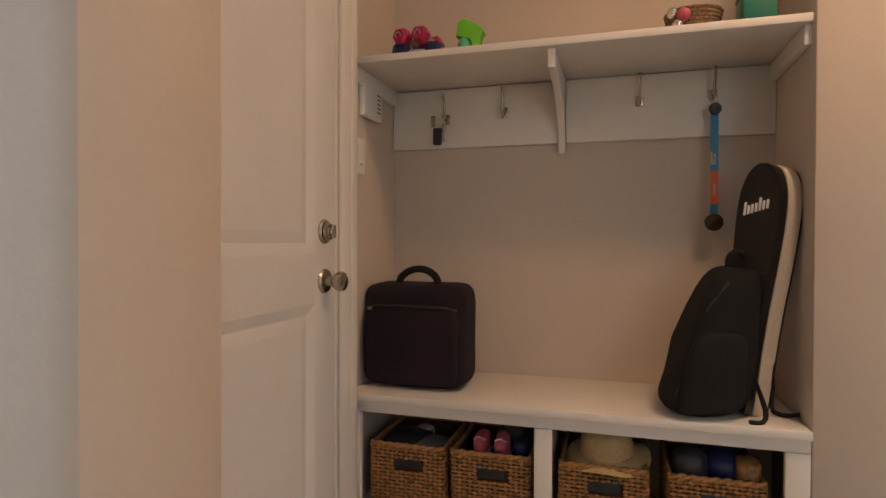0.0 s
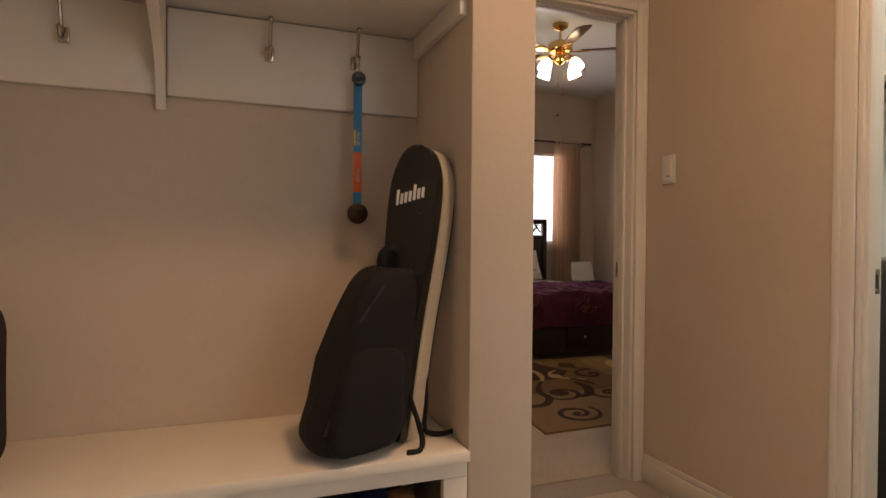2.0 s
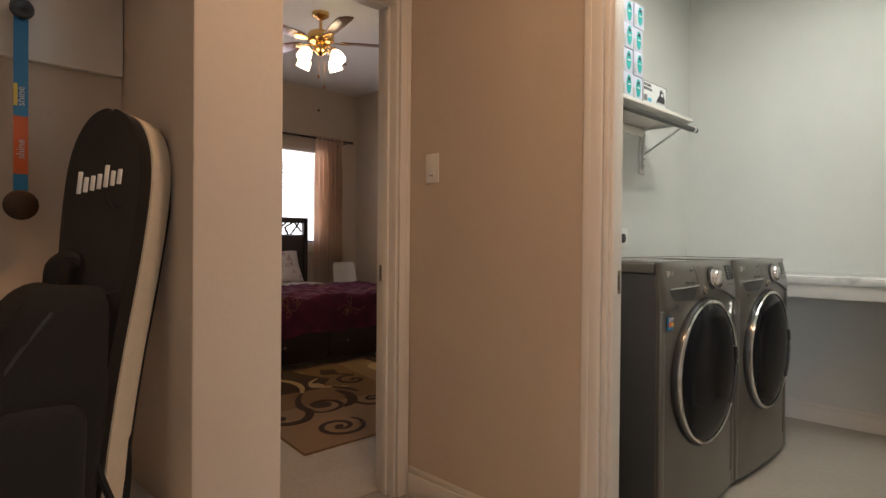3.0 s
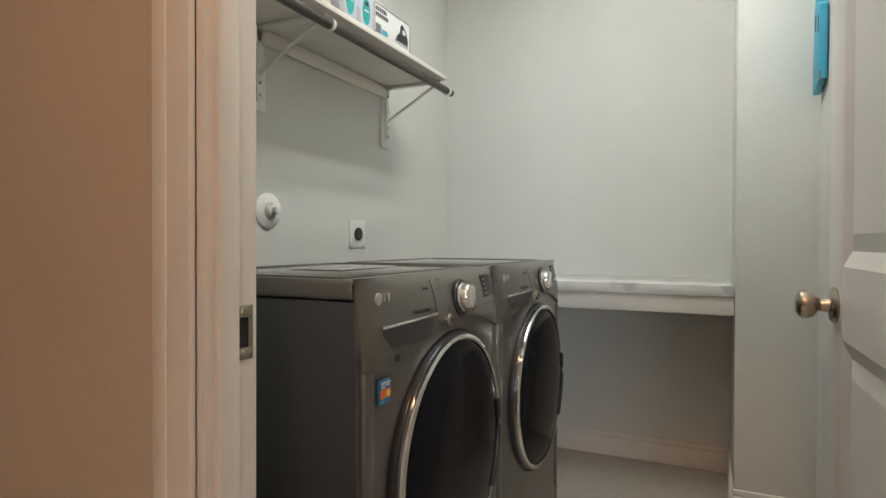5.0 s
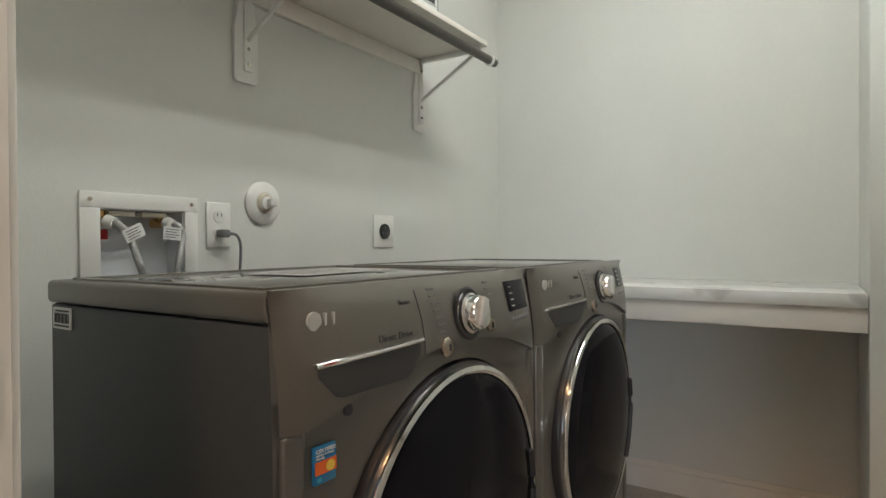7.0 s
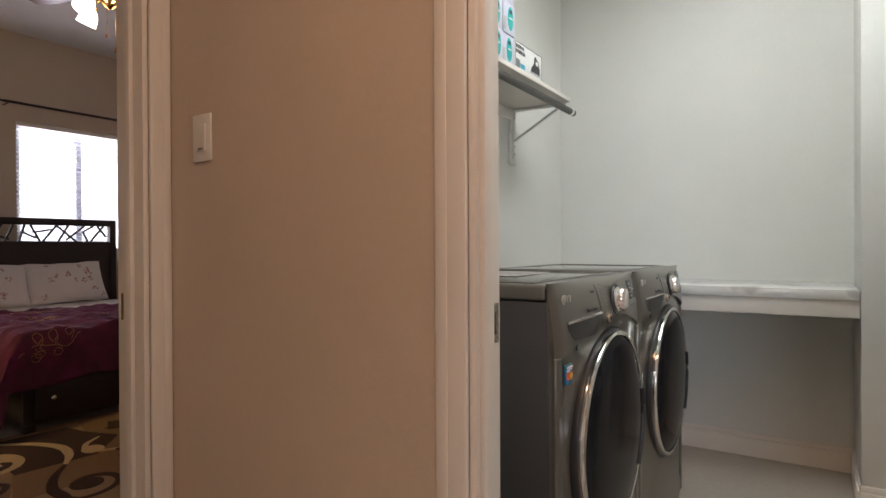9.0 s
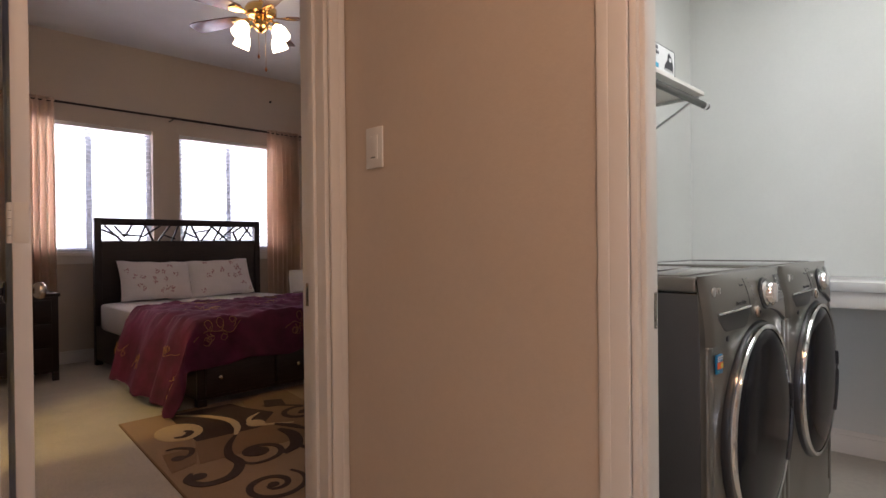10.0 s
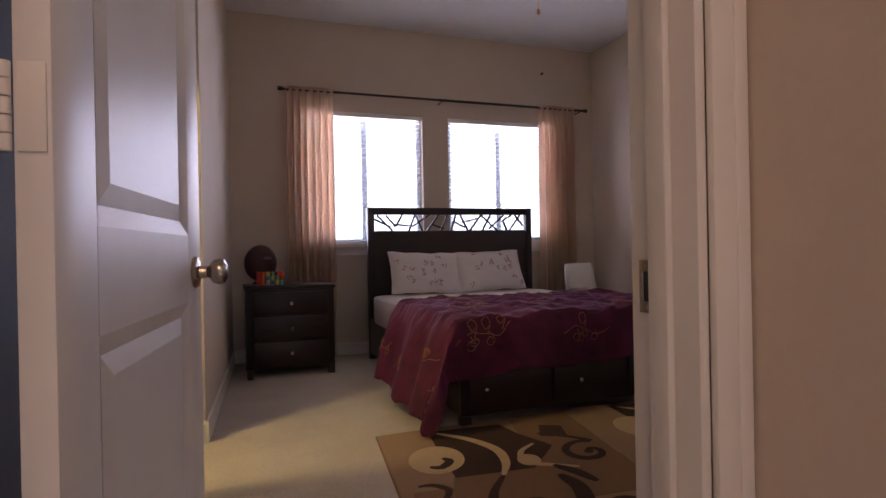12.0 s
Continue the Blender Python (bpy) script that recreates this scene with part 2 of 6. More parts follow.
def prism(bm, outline, z0, z1, m=Matrix(), bevel=0.0):
    lo = [bm.verts.new(m @ Vector((x, y, z0))) for x, y in outline]
    hi = [bm.verts.new(m @ Vector((x, y, z1))) for x, y in outline]
    n = len(outline)
    faces = [bm.faces.new(lo[::-1]), bm.faces.new(hi)] + [bm.faces.new((lo[i], lo[(i + 1) % n], hi[(i + 1) % n], hi[i])) for i in range(n)]
    if bevel:
        bmesh.ops.bevel(bm, geom=list(faces[1].edges) + list(faces[0].edges), offset=bevel, segments=2, affect="EDGES", profile=0.5)
    return bm


def ribbon(bm, points, width, z0, z1, m=Matrix()):
    """A flat strip along points in a plane, tapering where width is a list."""
    pts = [Vector((p[0], p[1])) for p in points]
    left, right = [], []
    for i, p in enumerate(pts):
        d = (pts[min(i + 1, len(pts) - 1)] - pts[max(i - 1, 0)]).normalized()
        w = (width[i] if isinstance(width, (list, tuple)) else width) / 2
        side = Vector((-d.y, d.x)) * w
        left.append(p + side), right.append(p - side)
    up = [[bm.verts.new(m @ Vector((q.x, q.y, z))) for q in line] for line in (left, right) for z in (z0, z1)]
    l0, l1, r0, r1 = up
    for i in range(len(pts) - 1):
        bm.faces.new((l1[i], r1[i], r1[i + 1], l1[i + 1]))
        bm.faces.new((l0[i], l1[i], l1[i + 1], l0[i + 1]))
        bm.faces.new((r1[i], r0[i], r0[i + 1], r1[i + 1]))
    return bm


def mesh_object(name, bm, mat, smooth=True):
    me = bpy.data.meshes.new(name)
    bmesh.ops.recalc_face_normals(bm, faces=bm.faces)
    if smooth:
        for f in bm.faces:
            f.smooth = True
        for e in bm.edges:
            if len(e.link_faces) == 2 and e.calc_face_angle(0) > radians(38):
                e.smooth = False
    bm.to_mesh(me)
    bm.free()
    me.materials.append(mat)
    return new(name, me)


def part(name, bm, mat, parent, label="", smooth=True):
    ob = mesh_object(name, bm, mat, smooth)
    ob.parent = parent
    return tagged(ob, label)


def thing(name, label, category, group="", m=Matrix(), kind=""):
    ob = new(name)
    ob.empty_display_size = 0.05
    ob.matrix_world = m
    return tagged(ob, label, category, group, kind)


def structure(name, boxes, mat, label="", bevel=0.0):
    bm = bmesh.new()
    for b in boxes:
        box(bm, *b, bevel=bevel)
    return tagged(mesh_object(name, bm, mat, smooth=bool(bevel)), label, kind="structure")


def boxpart(name, b, mat, parent, bevel=0.002, label=""):
    bm = bmesh.new()
    box(bm, *b, bevel=bevel)
    return part(name, bm, mat, parent, label)


def writing(name, body, size, m, mat, parent, extrude=0.0004, spacing=1.0):
    cu = bpy.data.curves.new(name, "FONT")
    cu.body, cu.size, cu.extrude, cu.space_character = body, size, extrude, spacing
    tmp = new(name, cu)
    me = bpy.data.meshes.new_from_object(tmp.evaluated_get(bpy.context.evaluated_depsgraph_get()))
    bpy.data.objects.remove(tmp)
    me.materials.clear()
    me.materials.append(mat)
    ob = new(name, me)
    ob.matrix_world = m
    ob.parent = parent
    return ob


# ---- structure ----
X0, XN, XS, XP0, XP1 = -0.065, -0.10, 2.375, 1.165, 1.325      # exit wall, niche side, switch wall, partition faces
YF, YB, YD0, YD1 = 3.05, 3.44, 3.93, 4.05           # niche front and back, bedroom door wall faces
LT = 0.085
H, HB = 2.74, 3.05                                  # ceilings
LY, LX, RX, RY = 3.80, 4.78, 4.29, 2.375            # laundry back wall, end wall, return wall
BW, BL, BR, JOG = 8.70, 1.665, 5.50, 6.58            # bedroom walls
DL, DR, DH = 1.518, 2.318, 2.03                     # bedroom door opening
LD0, LD1 = 2.135, 3.027                              # laundry door opening
ED0, ED1 = 2.19, 2.915                              # exit door opening

structure("floor", [(-3.2, XS, -3.0, YD1, -0.1, 0.0), (XS, XS + LT, 1.3, LY, -0.1, 0.0)], M["grout"], "grey grout bed under cream tile floor")
structure("floor_laundry", [(XS + LT, LX + 0.1, 1.3, LY, -0.1, 0.004)], M["vinyl"], "cream sheet vinyl on the laundry floor")
structure("floor_carpet", [(XP1 - 0.4, BR, YD1 - 0.03, BW, -0.1, 0.006), (0.2, XP1 - 0.4, 4.9, 7.0, -0.1, 0.006)], M["carpet"], "cream cut-pile carpet on the bedroom floor")
structure("wall_niche_back", [(-0.3, XP0, YB, YB + 0.1, 0, H)], M["wall"], "beige painted wall at the back of the bench niche")
structure("wall_exit", [(X0 - 0.12, X0, 2.09, ED0, 0, H), (X0 - 0.12, X0, ED1, YF - 0.02, 0, H), (X0 - 0.12, XN, YF - 0.02, YB, 0, H), (X0 - 0.12, X0, ED0, ED1, DH + 0.01, H), (-0.3, X0 - 0.12, YB - 0.02, YB, 0, H)], M["wall"], "beige painted wall round the exit door")
structure("wall_corner", [(-3.2, 0.20, 1.85, 2.09, 0, H)], M["wall"], "beige painted wall with a rounded corner", bevel=0.04)
structure("wall_partition", [(XP0, XP1, YF, YD0, 0, H)], M["wall"], "beige painted end of the partition wall", bevel=0.006)
structure("wall_bedroom_door", [(XP1 - 0.15, DL, YD0, YD1, 0, HB), (DR, XS + LT, YD0, YD1, 0, HB), (DL, DR, YD0, YD1, DH, HB), (XS + LT, BR + 0.1, YD0, YD1, 0, HB)], M["wall"], "beige painted wall round the bedroom door")
structure("wall_switch", [(XS, XS + LT, -3.0, -1.2, 0, H), (XS, XS + LT, 0.1, LD0, 0, H), (XS, XS + LT, -1.2, 0.1, 0, 0.7), (XS, XS + LT, -1.2, 0.1, 2.4, H), (XS, XS + LT, LD1, YD0, 0, H), (XS, XS + LT, LD0, LD1, DH, H)], M["wall"], "beige painted hall wall with a light switch")
structure("wall_living", [(-3.32, -3.2, -3.0, -0.2, 0, H), (-3.32, -3.2, 1.4, 2.15, 0, H), (-3.32, -3.2, -0.2, 1.4, 0, 0.7), (-3.32, -3.2, -0.2, 1.4, 2.4, H), (-3.2, XS + LT, -3.12, -3.0, 0, H)], M["wall"], "beige painted living room walls")
structure("ceiling_hall", [(-3.3, XS + LT, -3.1, YD0, H, H + 0.1)], M["ceiling"], "white textured ceiling")
VX0, VX1, VZ0, VZ1 = 2.919, 3.117, 0.955, 1.116       # hole for the valve box
structure("wall_laundry_back", [(XS + LT, VX0, LY, LY + 0.1, 0, H), (VX1, LX + 0.1, LY, LY + 0.1, 0, H), (VX0, VX1, LY, LY + 0.1, 0, VZ0), (VX0, VX1, LY, LY + 0.1, VZ1, H)], M["laundry_wall"], "pale grey wall behind the washer")
structure("wall_laundry_end", [(LX, LX + 0.1, RY, LY, 0, H)], M["laundry_wall"], "pale grey wall above the folding counter")
structure("wall_laundry_return", [(RX, LX + 0.1, 2.0, RY, 0, H)], M["laundry_wall"], "pale grey return wall beside the counter", bevel=0.006)
structure("wall_laundry_side", [(XS + LT, RX, 2.0, 2.11, 0, H)], M["laundry_wall"], "pale grey laundry side wall")
structure("wall_laundry_lining", [(XS + LT, XS + LT + 0.004, 1.3, LD0 - 0.08, 0, H), (XS + LT, XS + LT + 0.004, LD1 + 0.08, LY, 0, H), (XS + LT, XS + LT + 0.004, LD0 - 0.08, LD1 + 0.08, DH + 0.08, H)], M["laundry_wall"], "pale grey paint inside the laundry door wall")
structure("ceiling_laundry", [(XS + LT, LX + 0.1, 1.2, LY + 0.1, H, H + 0.1)], M["ceiling"], "white laundry ceiling")
W1, W2, WZ0, WZ1 = (2.44, 3.565), (3.83, 4.955), 1.02, 2.245
structure("wall_window", [(BL - 0.4, W1[0], BW, BW + 0.16, 0, HB), (W1[1], W2[0], BW, BW + 0.16, 0, HB), (W2[1], BR + 0.1, BW, BW + 0.16, 0, HB), (W1[0], W1[1], BW, BW + 0.16, 0, WZ0), (W1[0], W1[1], BW, BW + 0.16, WZ1, HB),
                          (W2[0], W2[1], BW, BW + 0.16, 0, WZ0), (W2[0], W2[1], BW, BW + 0.16, WZ1, HB)], M["wall"], "beige painted window wall")
structure("wall_bedroom_side", [(BR, BR + 0.1, YD1, BW, 0, HB)], M["wall"], "beige painted bedroom wall")
bm = bmesh.new()
BLF = 1.815                                         # the jog wall stands a little out of square
prism(bm, [(1.40, JOG), (BL, JOG), (BLF, BW), (1.40, BW)], 0, HB)
tagged(mesh_object("wall_bedroom_jog", bm, M["wall"], smooth=False), "beige painted bedroom wall with an outer corner", kind="structure")
bm = bmesh.new()
prism(bm, [(BL, JOG - 0.014), (BL + 0.014, JOG - 0.014), (BLF + 0.014, BW), (BLF, BW)], 0, 0.115, bevel=0.003)
tagged(mesh_object("baseboard", bm, M["trim"]), "white painted baseboard", kind="structure")
# stretch behind the door, coloured darker and bluer than the beige walls
structure("wall_closet", [(1.30, 1.40, YD1, 5.93, 0, HB)], M["slate"], "dark slate-blue stretch of wall behind the open bedroom door")
structure("wall_bathroom", [(1.30, 1.40, 6.50, JOG + 0.1, 0, HB), (1.30, 1.40, 5.93, 6.50, DH, HB), (0.1, 0.2, 4.9, 7.0, 0, HB), (0.2, 1.3, 4.8, 4.9, 0, HB), (0.2, 1.3, 7.0, 7.1, 0, HB)], M["wall"], "beige painted walls round the bathroom door")
structure("ceiling_bedroom", [(0.1, BR + 0.1, YD1, BW + 0.1, HB, HB + 0.1)], M["ceiling"], "white bedroom ceiling")
ob = structure("backdrop", [(-6, 14, 13.0, 13.05, -3, 8)], M["outside"], "bright overcast sky outside the bedroom windows")
structure("ground", [(-40, 40, 9.0, 60, -0.4, -0.3)], M["grout"], "grey ground outside the windows")

# baseboards with a stepped top
def baseboard(runs, mat=M["trim"]):
    bm = bmesh.new()
    for x0, x1, y0, y1, nx, ny in runs:
        t = 0.014
        box(bm, x0 + min(nx, 0) * t, x1 + max(nx, 0) * t, y0 + min(ny, 0) * t, y1 + max(ny, 0) * t, 0, 0.095, bevel=0.003)
        box(bm, x0 + min(nx, 0) * t * 0.55, x1 + max(nx, 0) * t * 0.55, y0 + min(ny, 0) * t * 0.55, y1 + max(ny, 0) * t * 0.55, 0.095, 0.12, bevel=0.002)
    return tagged(mesh_object("baseboard", bm, mat), "white painted baseboard", kind="structure")


baseboard([(XS, XS, LD1 + 0.09, YD0 - 0.02, -1, 0), (XS, XS, -3.0, LD0 - 0.09, -1, 0), (XP1, XP1, YF, YD0 - 0.02, 1, 0), (XP0, XP1, YF, YF, 0, -1), (-3.2, 0.17, 1.85, 1.85, 0, -1)])
baseboard([(LX, LX, RY, LY, -1, 0), (RX, RX, 2.11, RY, -1, 0), (RX, LX, RY, RY, 0, 1), (2.5, LX, LY, LY, 0, -1)])
baseboard([(BLF + 0.014, BR, BW, BW, 0, -1), (BR, BR, YD1, BW, -1, 0), (1.40, BL, JOG, JOG, 0, -1)])


def casing(name, axis, face, out, a0, a1, top, width=0.085):
    """Moulded casing round an opening; axis: the wall's own direction, face: its plane, out: which way it faces."""
    ob = thing(name, "white moulded door casing", "trim", kind="structure")
    for layer, (w0, w1, t) in enumerate(((0.0, width, 0.012), (width * 0.60, width, 0.0145))):
        for side in ("left", "right", "top"):
            if side == "left":
                r = (a0 - w1, a0 - w0, 0.0, top + w1)
            elif side == "right":
                r = (a1 + w0, a1 + w1, 0.0, top + w1)
            else:
                r = (a0 - w0, a1 + w0, top + w0, top + w1)
            f = (face, face + out * t)
            b = (r[0], r[1], min(f), max(f), r[2], r[3]) if axis == "x" else (min(f), max(f), r[0], r[1], r[2], r[3])
            boxpart("casing_board" if layer == 0 else "moulding", b, M["trim"], ob, 0.0035)
    return ob


def jamb(name, axis, lo, hi, a0, a1, top, stop):
    ob = thing(name, "white painted door jamb with a stop", "trim", kind="structure")
    t = 0.004
    for r in ((a0 - 0.003, a0 + t + 0.01, 0, top), (a1 - t - 0.01, a1 + 0.003, 0, top), (a0 + 0.014, a1 - 0.014, top - 0.014, top + 0.003)):
        b = (r[0], r[1], lo, hi, r[2], r[3]) if axis == "x" else (lo, hi, r[0], r[1], r[2], r[3])
        boxpart("jamb_board", b, M["trim"], ob, 0.001)
    for r in ((a0 + 0.014, a0 + 0.026, 0, top - 0.014), (a1 - 0.026, a1 - 0.014, 0, top - 0.014), (a0 + 0.026, a1 - 0.026, top - 0.026, top - 0.014)):
        b = (r[0], r[1], stop, stop + 0.035, r[2], r[3]) if axis == "x" else (stop, stop + 0.035, r[0], r[1], r[2], r[3])
        boxpart("door_stop", b, M["trim"], ob, 0.003)
    return ob


casing("casing_bedroom", "x", YD0, -1, DL, DR, DH, 0.054)
casing("casing_bedroom_inner", "x", YD1, 1, DL, DR, DH)
jamb("jamb_bedroom", "x", YD0, YD1, DL, DR, DH, YD0 + 0.04)
casing("casing_laundry", "y", XS, -1, LD0, LD1, DH, 0.064)
casing("casing_laundry_inner", "y", XS + LT + 0.004, 1, LD0, LD1, DH)
jamb("jamb_laundry", "y", XS, XS + LT + 0.004, LD0, LD1, DH, XS + 0.012)
casing("casing_exit", "y", X0, 1, ED0, ED1, DH, 0.10)
jamb("jamb_exit", "y", X0 - 0.12, X0, ED0, ED1, DH, X0 - 0.075)


def strike(m):
    ob = thing("strike_plate", "brushed nickel strike plate screwed to the door jamb", "strike plate", m=m)
    bm = bmesh.new()
    for b in ((-0.014, 0.014, 0, 0.0025, 0.016, 0.029), (-0.014, 0.014, 0, 0.0025, -0.029, -0.016), (-0.014, -0.007, 0, 0.0025, -0.016, 0.016), (0.007, 0.014, 0, 0.0025, -0.016, 0.016)):
        box(bm, *b, bevel=0.0006)
    bm2 = bmesh.new()
    box(bm2, -0.007, 0.007, -0.0005, 0.0008, -0.016, 0.016)
    part("plate", bm, M["nickel"], ob)
    part("latch_hole", bm2, M["black_plastic"], ob, "dark latch hole")
    for z in (0.0225, -0.0225):
        bm = bmesh.new()
        cyl(bm, (0, 0.002, z), (0, 0.0035, z), 0.004, 0.003, 10)
        part("screw", bm, M["nickel"], ob)
    return ob


strike(Matrix.Translation((XS + 0.062, LD1 - 0.014, 0.925)) @ pose(0, 0, 0, 0, 0, 180) @ Matrix.Scale(1.25, 4))
strike(Matrix.Translation((DR - 0.014, YD0 + 0.085, 0.915)) @ pose(0, 0, 0, 0, 0, 90) @ Matrix.Scale(1.2, 4))


def knob_set(parent, x, z, face, out, mat=M["nickel"], deadbolt=False):
    """Knob on a door whose faces look along y in its own axes."""
    m = Matrix.Translation((x, face, z)) @ pose(0, 0, 0, -90 if out > 0 else 90, 0, 0)
    bm = bmesh.new()
    lathe(bm, [(0.001, 0), (0.033, 0.0), (0.034, 0.004), (0.030, 0.009), (0.014, 0.012), (0.012, 0.026)], m)
    k = part("rose", bm, mat, parent, "brushed nickel rose")
    bm = bmesh.new()
    if deadbolt:
        lathe(bm, [(0.001, 0.022), (0.022, 0.022), (0.024, 0.016), (0.026, 0.012)], m)
        verts = box(bm, -0.006, 0.006, -0.018, 0.018, 0.022, 0.036, bevel=0.003)
        bmesh.ops.transform(bm, verts=verts, matrix=m)
        part("thumb_turn", bm, mat, k)
    else:
        lathe(bm, [(0.001, 0.066), (0.016, 0.066), (0.025, 0.060), (0.0275, 0.050), (0.024, 0.038), (0.014, 0.030), (0.011, 0.024)], m)
        part("knob", bm, mat, k)
    return k


def panel_door(name, label, width, m, height=2.02, knob_side=1, deadbolt=False, both=True):
    """A two-panel moulded door; hinge at its x = 0, thickness along y from 0 to 0.035."""
    ob = thing(name, label, "door", m=m, kind="structure")
    st, t = 0.115, 0.035
    zs = [(0.24, 0.872), (1.005, height - 0.13)]
    bm = bmesh.new()
    box(bm, 0, st, 0, t, 0.008, height, 0.0015)
    box(bm, width - st, width, 0, t, 0.008, height, 0.0015)
    for a, b in ((0.008, zs[0][0]), (zs[0][1], zs[1][0]), (zs[1][1], height)):
        box(bm, st, width - st, 0, t, a, b)
    part("slab", bm, M["door"], ob)
    for z0, z1 in zs:
        bm = bmesh.new()
        box(bm, st, width - st, 0.012, t - 0.012, z0, z1)
        for y0, y1 in ((0.0, 0.012), (t - 0.012, t)):
            # sloped border, then a raised field
            outer = [(st, z0), (width - st, z0), (width - st, z1), (st, z1)]
            d = 0.028
            inner = [(st + d, z0 + d), (width - st - d, z0 + d), (width - st - d, z1 - d), (st + d, z1 - d)]
            ya, yb = (0.0, 0.010) if y0 == 0 else (t, t - 0.010)
            o = [bm.verts.new((x, ya, z)) for x, z in outer]
            i = [bm.verts.new((x, yb, z)) for x, z in inner]
            for k in range(4):
                bm.faces.new((o[k], o[(k + 1) % 4], i[(k + 1) % 4], i[k]))
            e = 0.030
            yo = 0.004 if y0 == 0 else t - 0.004
            f = [bm.verts.new((x + sx * e, yo, z + sz * e)) for (x, z), (sx, sz) in zip(inner, ((1, 1), (-1, 1), (-1, -1), (1, -1)))]
            for k in range(4):
                bm.faces.new((i[k], i[(k + 1) % 4], f[(k + 1) % 4], f[k]))
            bm.faces.new(f)
        part("panel", bm, M["door"], ob, smooth=False)
    kx = width - 0.065
    knob_set(ob, kx, 0.93, t, 1)
    if both:
        knob_set(ob, kx, 0.93, 0, -1)
    if deadbolt:
        knob_set(ob, kx, 1.065, t, 1, deadbolt=True)
    for z in (0.25, 1.12, 1.80):
        bm = bmesh.new()
        box(bm, -0.003, 0.0, 0.004, t - 0.004, z - 0.045, z + 0.045, 0.001)
        for k in range(5):
            cyl(bm, (-0.006, -0.005, z - 0.045 + k * 0.018), (-0.006, -0.005, z - 0.0285 + k * 0.018), 0.006, sides=12)
        part("hinge", bm, M["trim"], ob, "painted-over hinge")
    return ob


# exit door, shut: hinge towards the viewer, knob by the niche
panel_door("door_exit", "white two-panel exit door, shut, with nickel knob and deadbolt", ED1 - ED0 - 0.032, Matrix.Translation((X0 - 0.037, ED0 + 0.016, 0)) @ pose(0, 0, 0, 0, 0, 90) @ Matrix.Diagonal((1, -1, 1, 1)), deadbolt=True, both=False)
# bedroom door, standing open into the bedroom
panel_door("door_bedroom", "white two-panel bedroom door standing open", 0.715, Matrix.Translation((1.588, 4.085, 0)) @ pose(0, 0, 0, 0, 0, 81.5) @ Matrix.Diagonal((1, -1, 1, 1)))
# laundry door, standing open into the laundry
panel_door("door_laundry", "white two-panel laundry door standing open", 0.745, Matrix.Translation((2.482, 2.183, 0)) @ pose(0, 0, 0, 0, 0, 1.4))


def wall_switch(m):
    ob = thing("light_switch", "white rocker switch plate on the wall", "light switch", m=m)
    bm = bmesh.new()
    box(bm, -0.036, 0.036, 0, 0.006, -0.058, 0.058, 0.003)
    p = part("cover_plate", bm, M["white_plastic"], ob)
    bm = bmesh.new()
    box(bm, -0.017, 0.017, 0.004, 0.0085, -0.033, 0.033, 0.0015)
    part("rocker", bm, M["white_plastic"], p)
    bm = bmesh.new()
    box(bm, -0.010, 0.010, 0.008, 0.0092, -0.030, -0.026)
    part("indicator_slot", bm, M["grey_plastic"], p)
    return ob


wall_switch(Matrix.Translation((XS, 3.785, 1.337)) @ pose(0, 0, 0, 0, 0, 90))
wall_switch(Matrix.Translation((XN, 3.125, 1.315)) @ pose(0, 0, 0, 0, 0, -90))

# ---- bench niche ----
ZB, ZS = 0.574, 1.612      # bench top, shelf top
bench = thing("bench_unit", "white painted built-in bench with open cubbies", "bench")
boxpart("bench_top", (XN + 0.002, XP0 - 0.002, YF - 0.018, YB - 0.002, ZB - 0.024, ZB), M["board"], bench, 0.004)
boxpart("apron", (XN + 0.002, XP0 - 0.002, YF, YF + 0.02, ZB - 0.060, ZB - 0.025), M["board"], bench, 0.002)
for a, b in ((XN + 0.002, XN + 0.042), (0.478, 0.528), (XP0 - 0.058, XP0 - 0.002)):
    boxpart("stile", (a, b, YF, YF + 0.02, 0.10, ZB - 0.061), M["board"], bench, 0.002)
boxpart("bottom_rail", (XN + 0.002, XP0 - 0.002, YF, YF + 0.02, 0.0, 0.215), M["board"], bench, 0.002)
boxpart("cubby_floor", (XN + 0.002, XP0 - 0.002, YF + 0.021, YB - 0.002, 0.175, 0.20), M["board"], bench, 0.001)
boxpart("divider", (0.490, 0.516, YF + 0.021, YB - 0.002, 0.201, ZB - 0.025), M["board"], bench, 0.001)

shelf = thing("hat_shelf", "white painted shelf across the niche with brackets", "shelf")
boxpart("shelf_board", (XN + 0.002, XP0 - 0.002, YF + 0.012, YB - 0.001, ZS - 0.022, ZS), M["board"], shelf, 0.003)
boxpart("side_cleat", (XN + 0.001, XN + 0.018, YF + 0.03, YB - 0.02, ZS - 0.075, ZS - 0.023), M["board"], shelf, 0.002)
boxpart("side_cleat", (XP0 - 0.018, XP0 - 0.001, YF + 0.03, YB - 0.02, ZS - 0.075, ZS - 0.023), M["board"], shelf, 0.002)
bm = bmesh.new()
prism(bm, [(YF + 0.035, ZS - 0.023), (YF + 0.035, ZS - 0.075), *[(YF + 0.035 + 0.32 * math.sin(a), ZS - 0.075 - 0.16 * (1 - math.cos(a))) for a in [math.radians(d) for d in range(10, 91, 10)]], (YB - 0.022, 1.340), (YB - 0.022, ZS - 0.023)],
      -0.011, 0.011, Matrix.Translation((0.517, 0, 0)) @ Matrix(((0, 0, 1, 0), (1, 0, 0, 0), (0, 1, 0, 0), (0, 0, 0, 1))), bevel=0.002)
part("bracket", bm, M["board"], shelf)
rail = thing("hook_rail", "white painted hook rail on the niche wall", "rail")
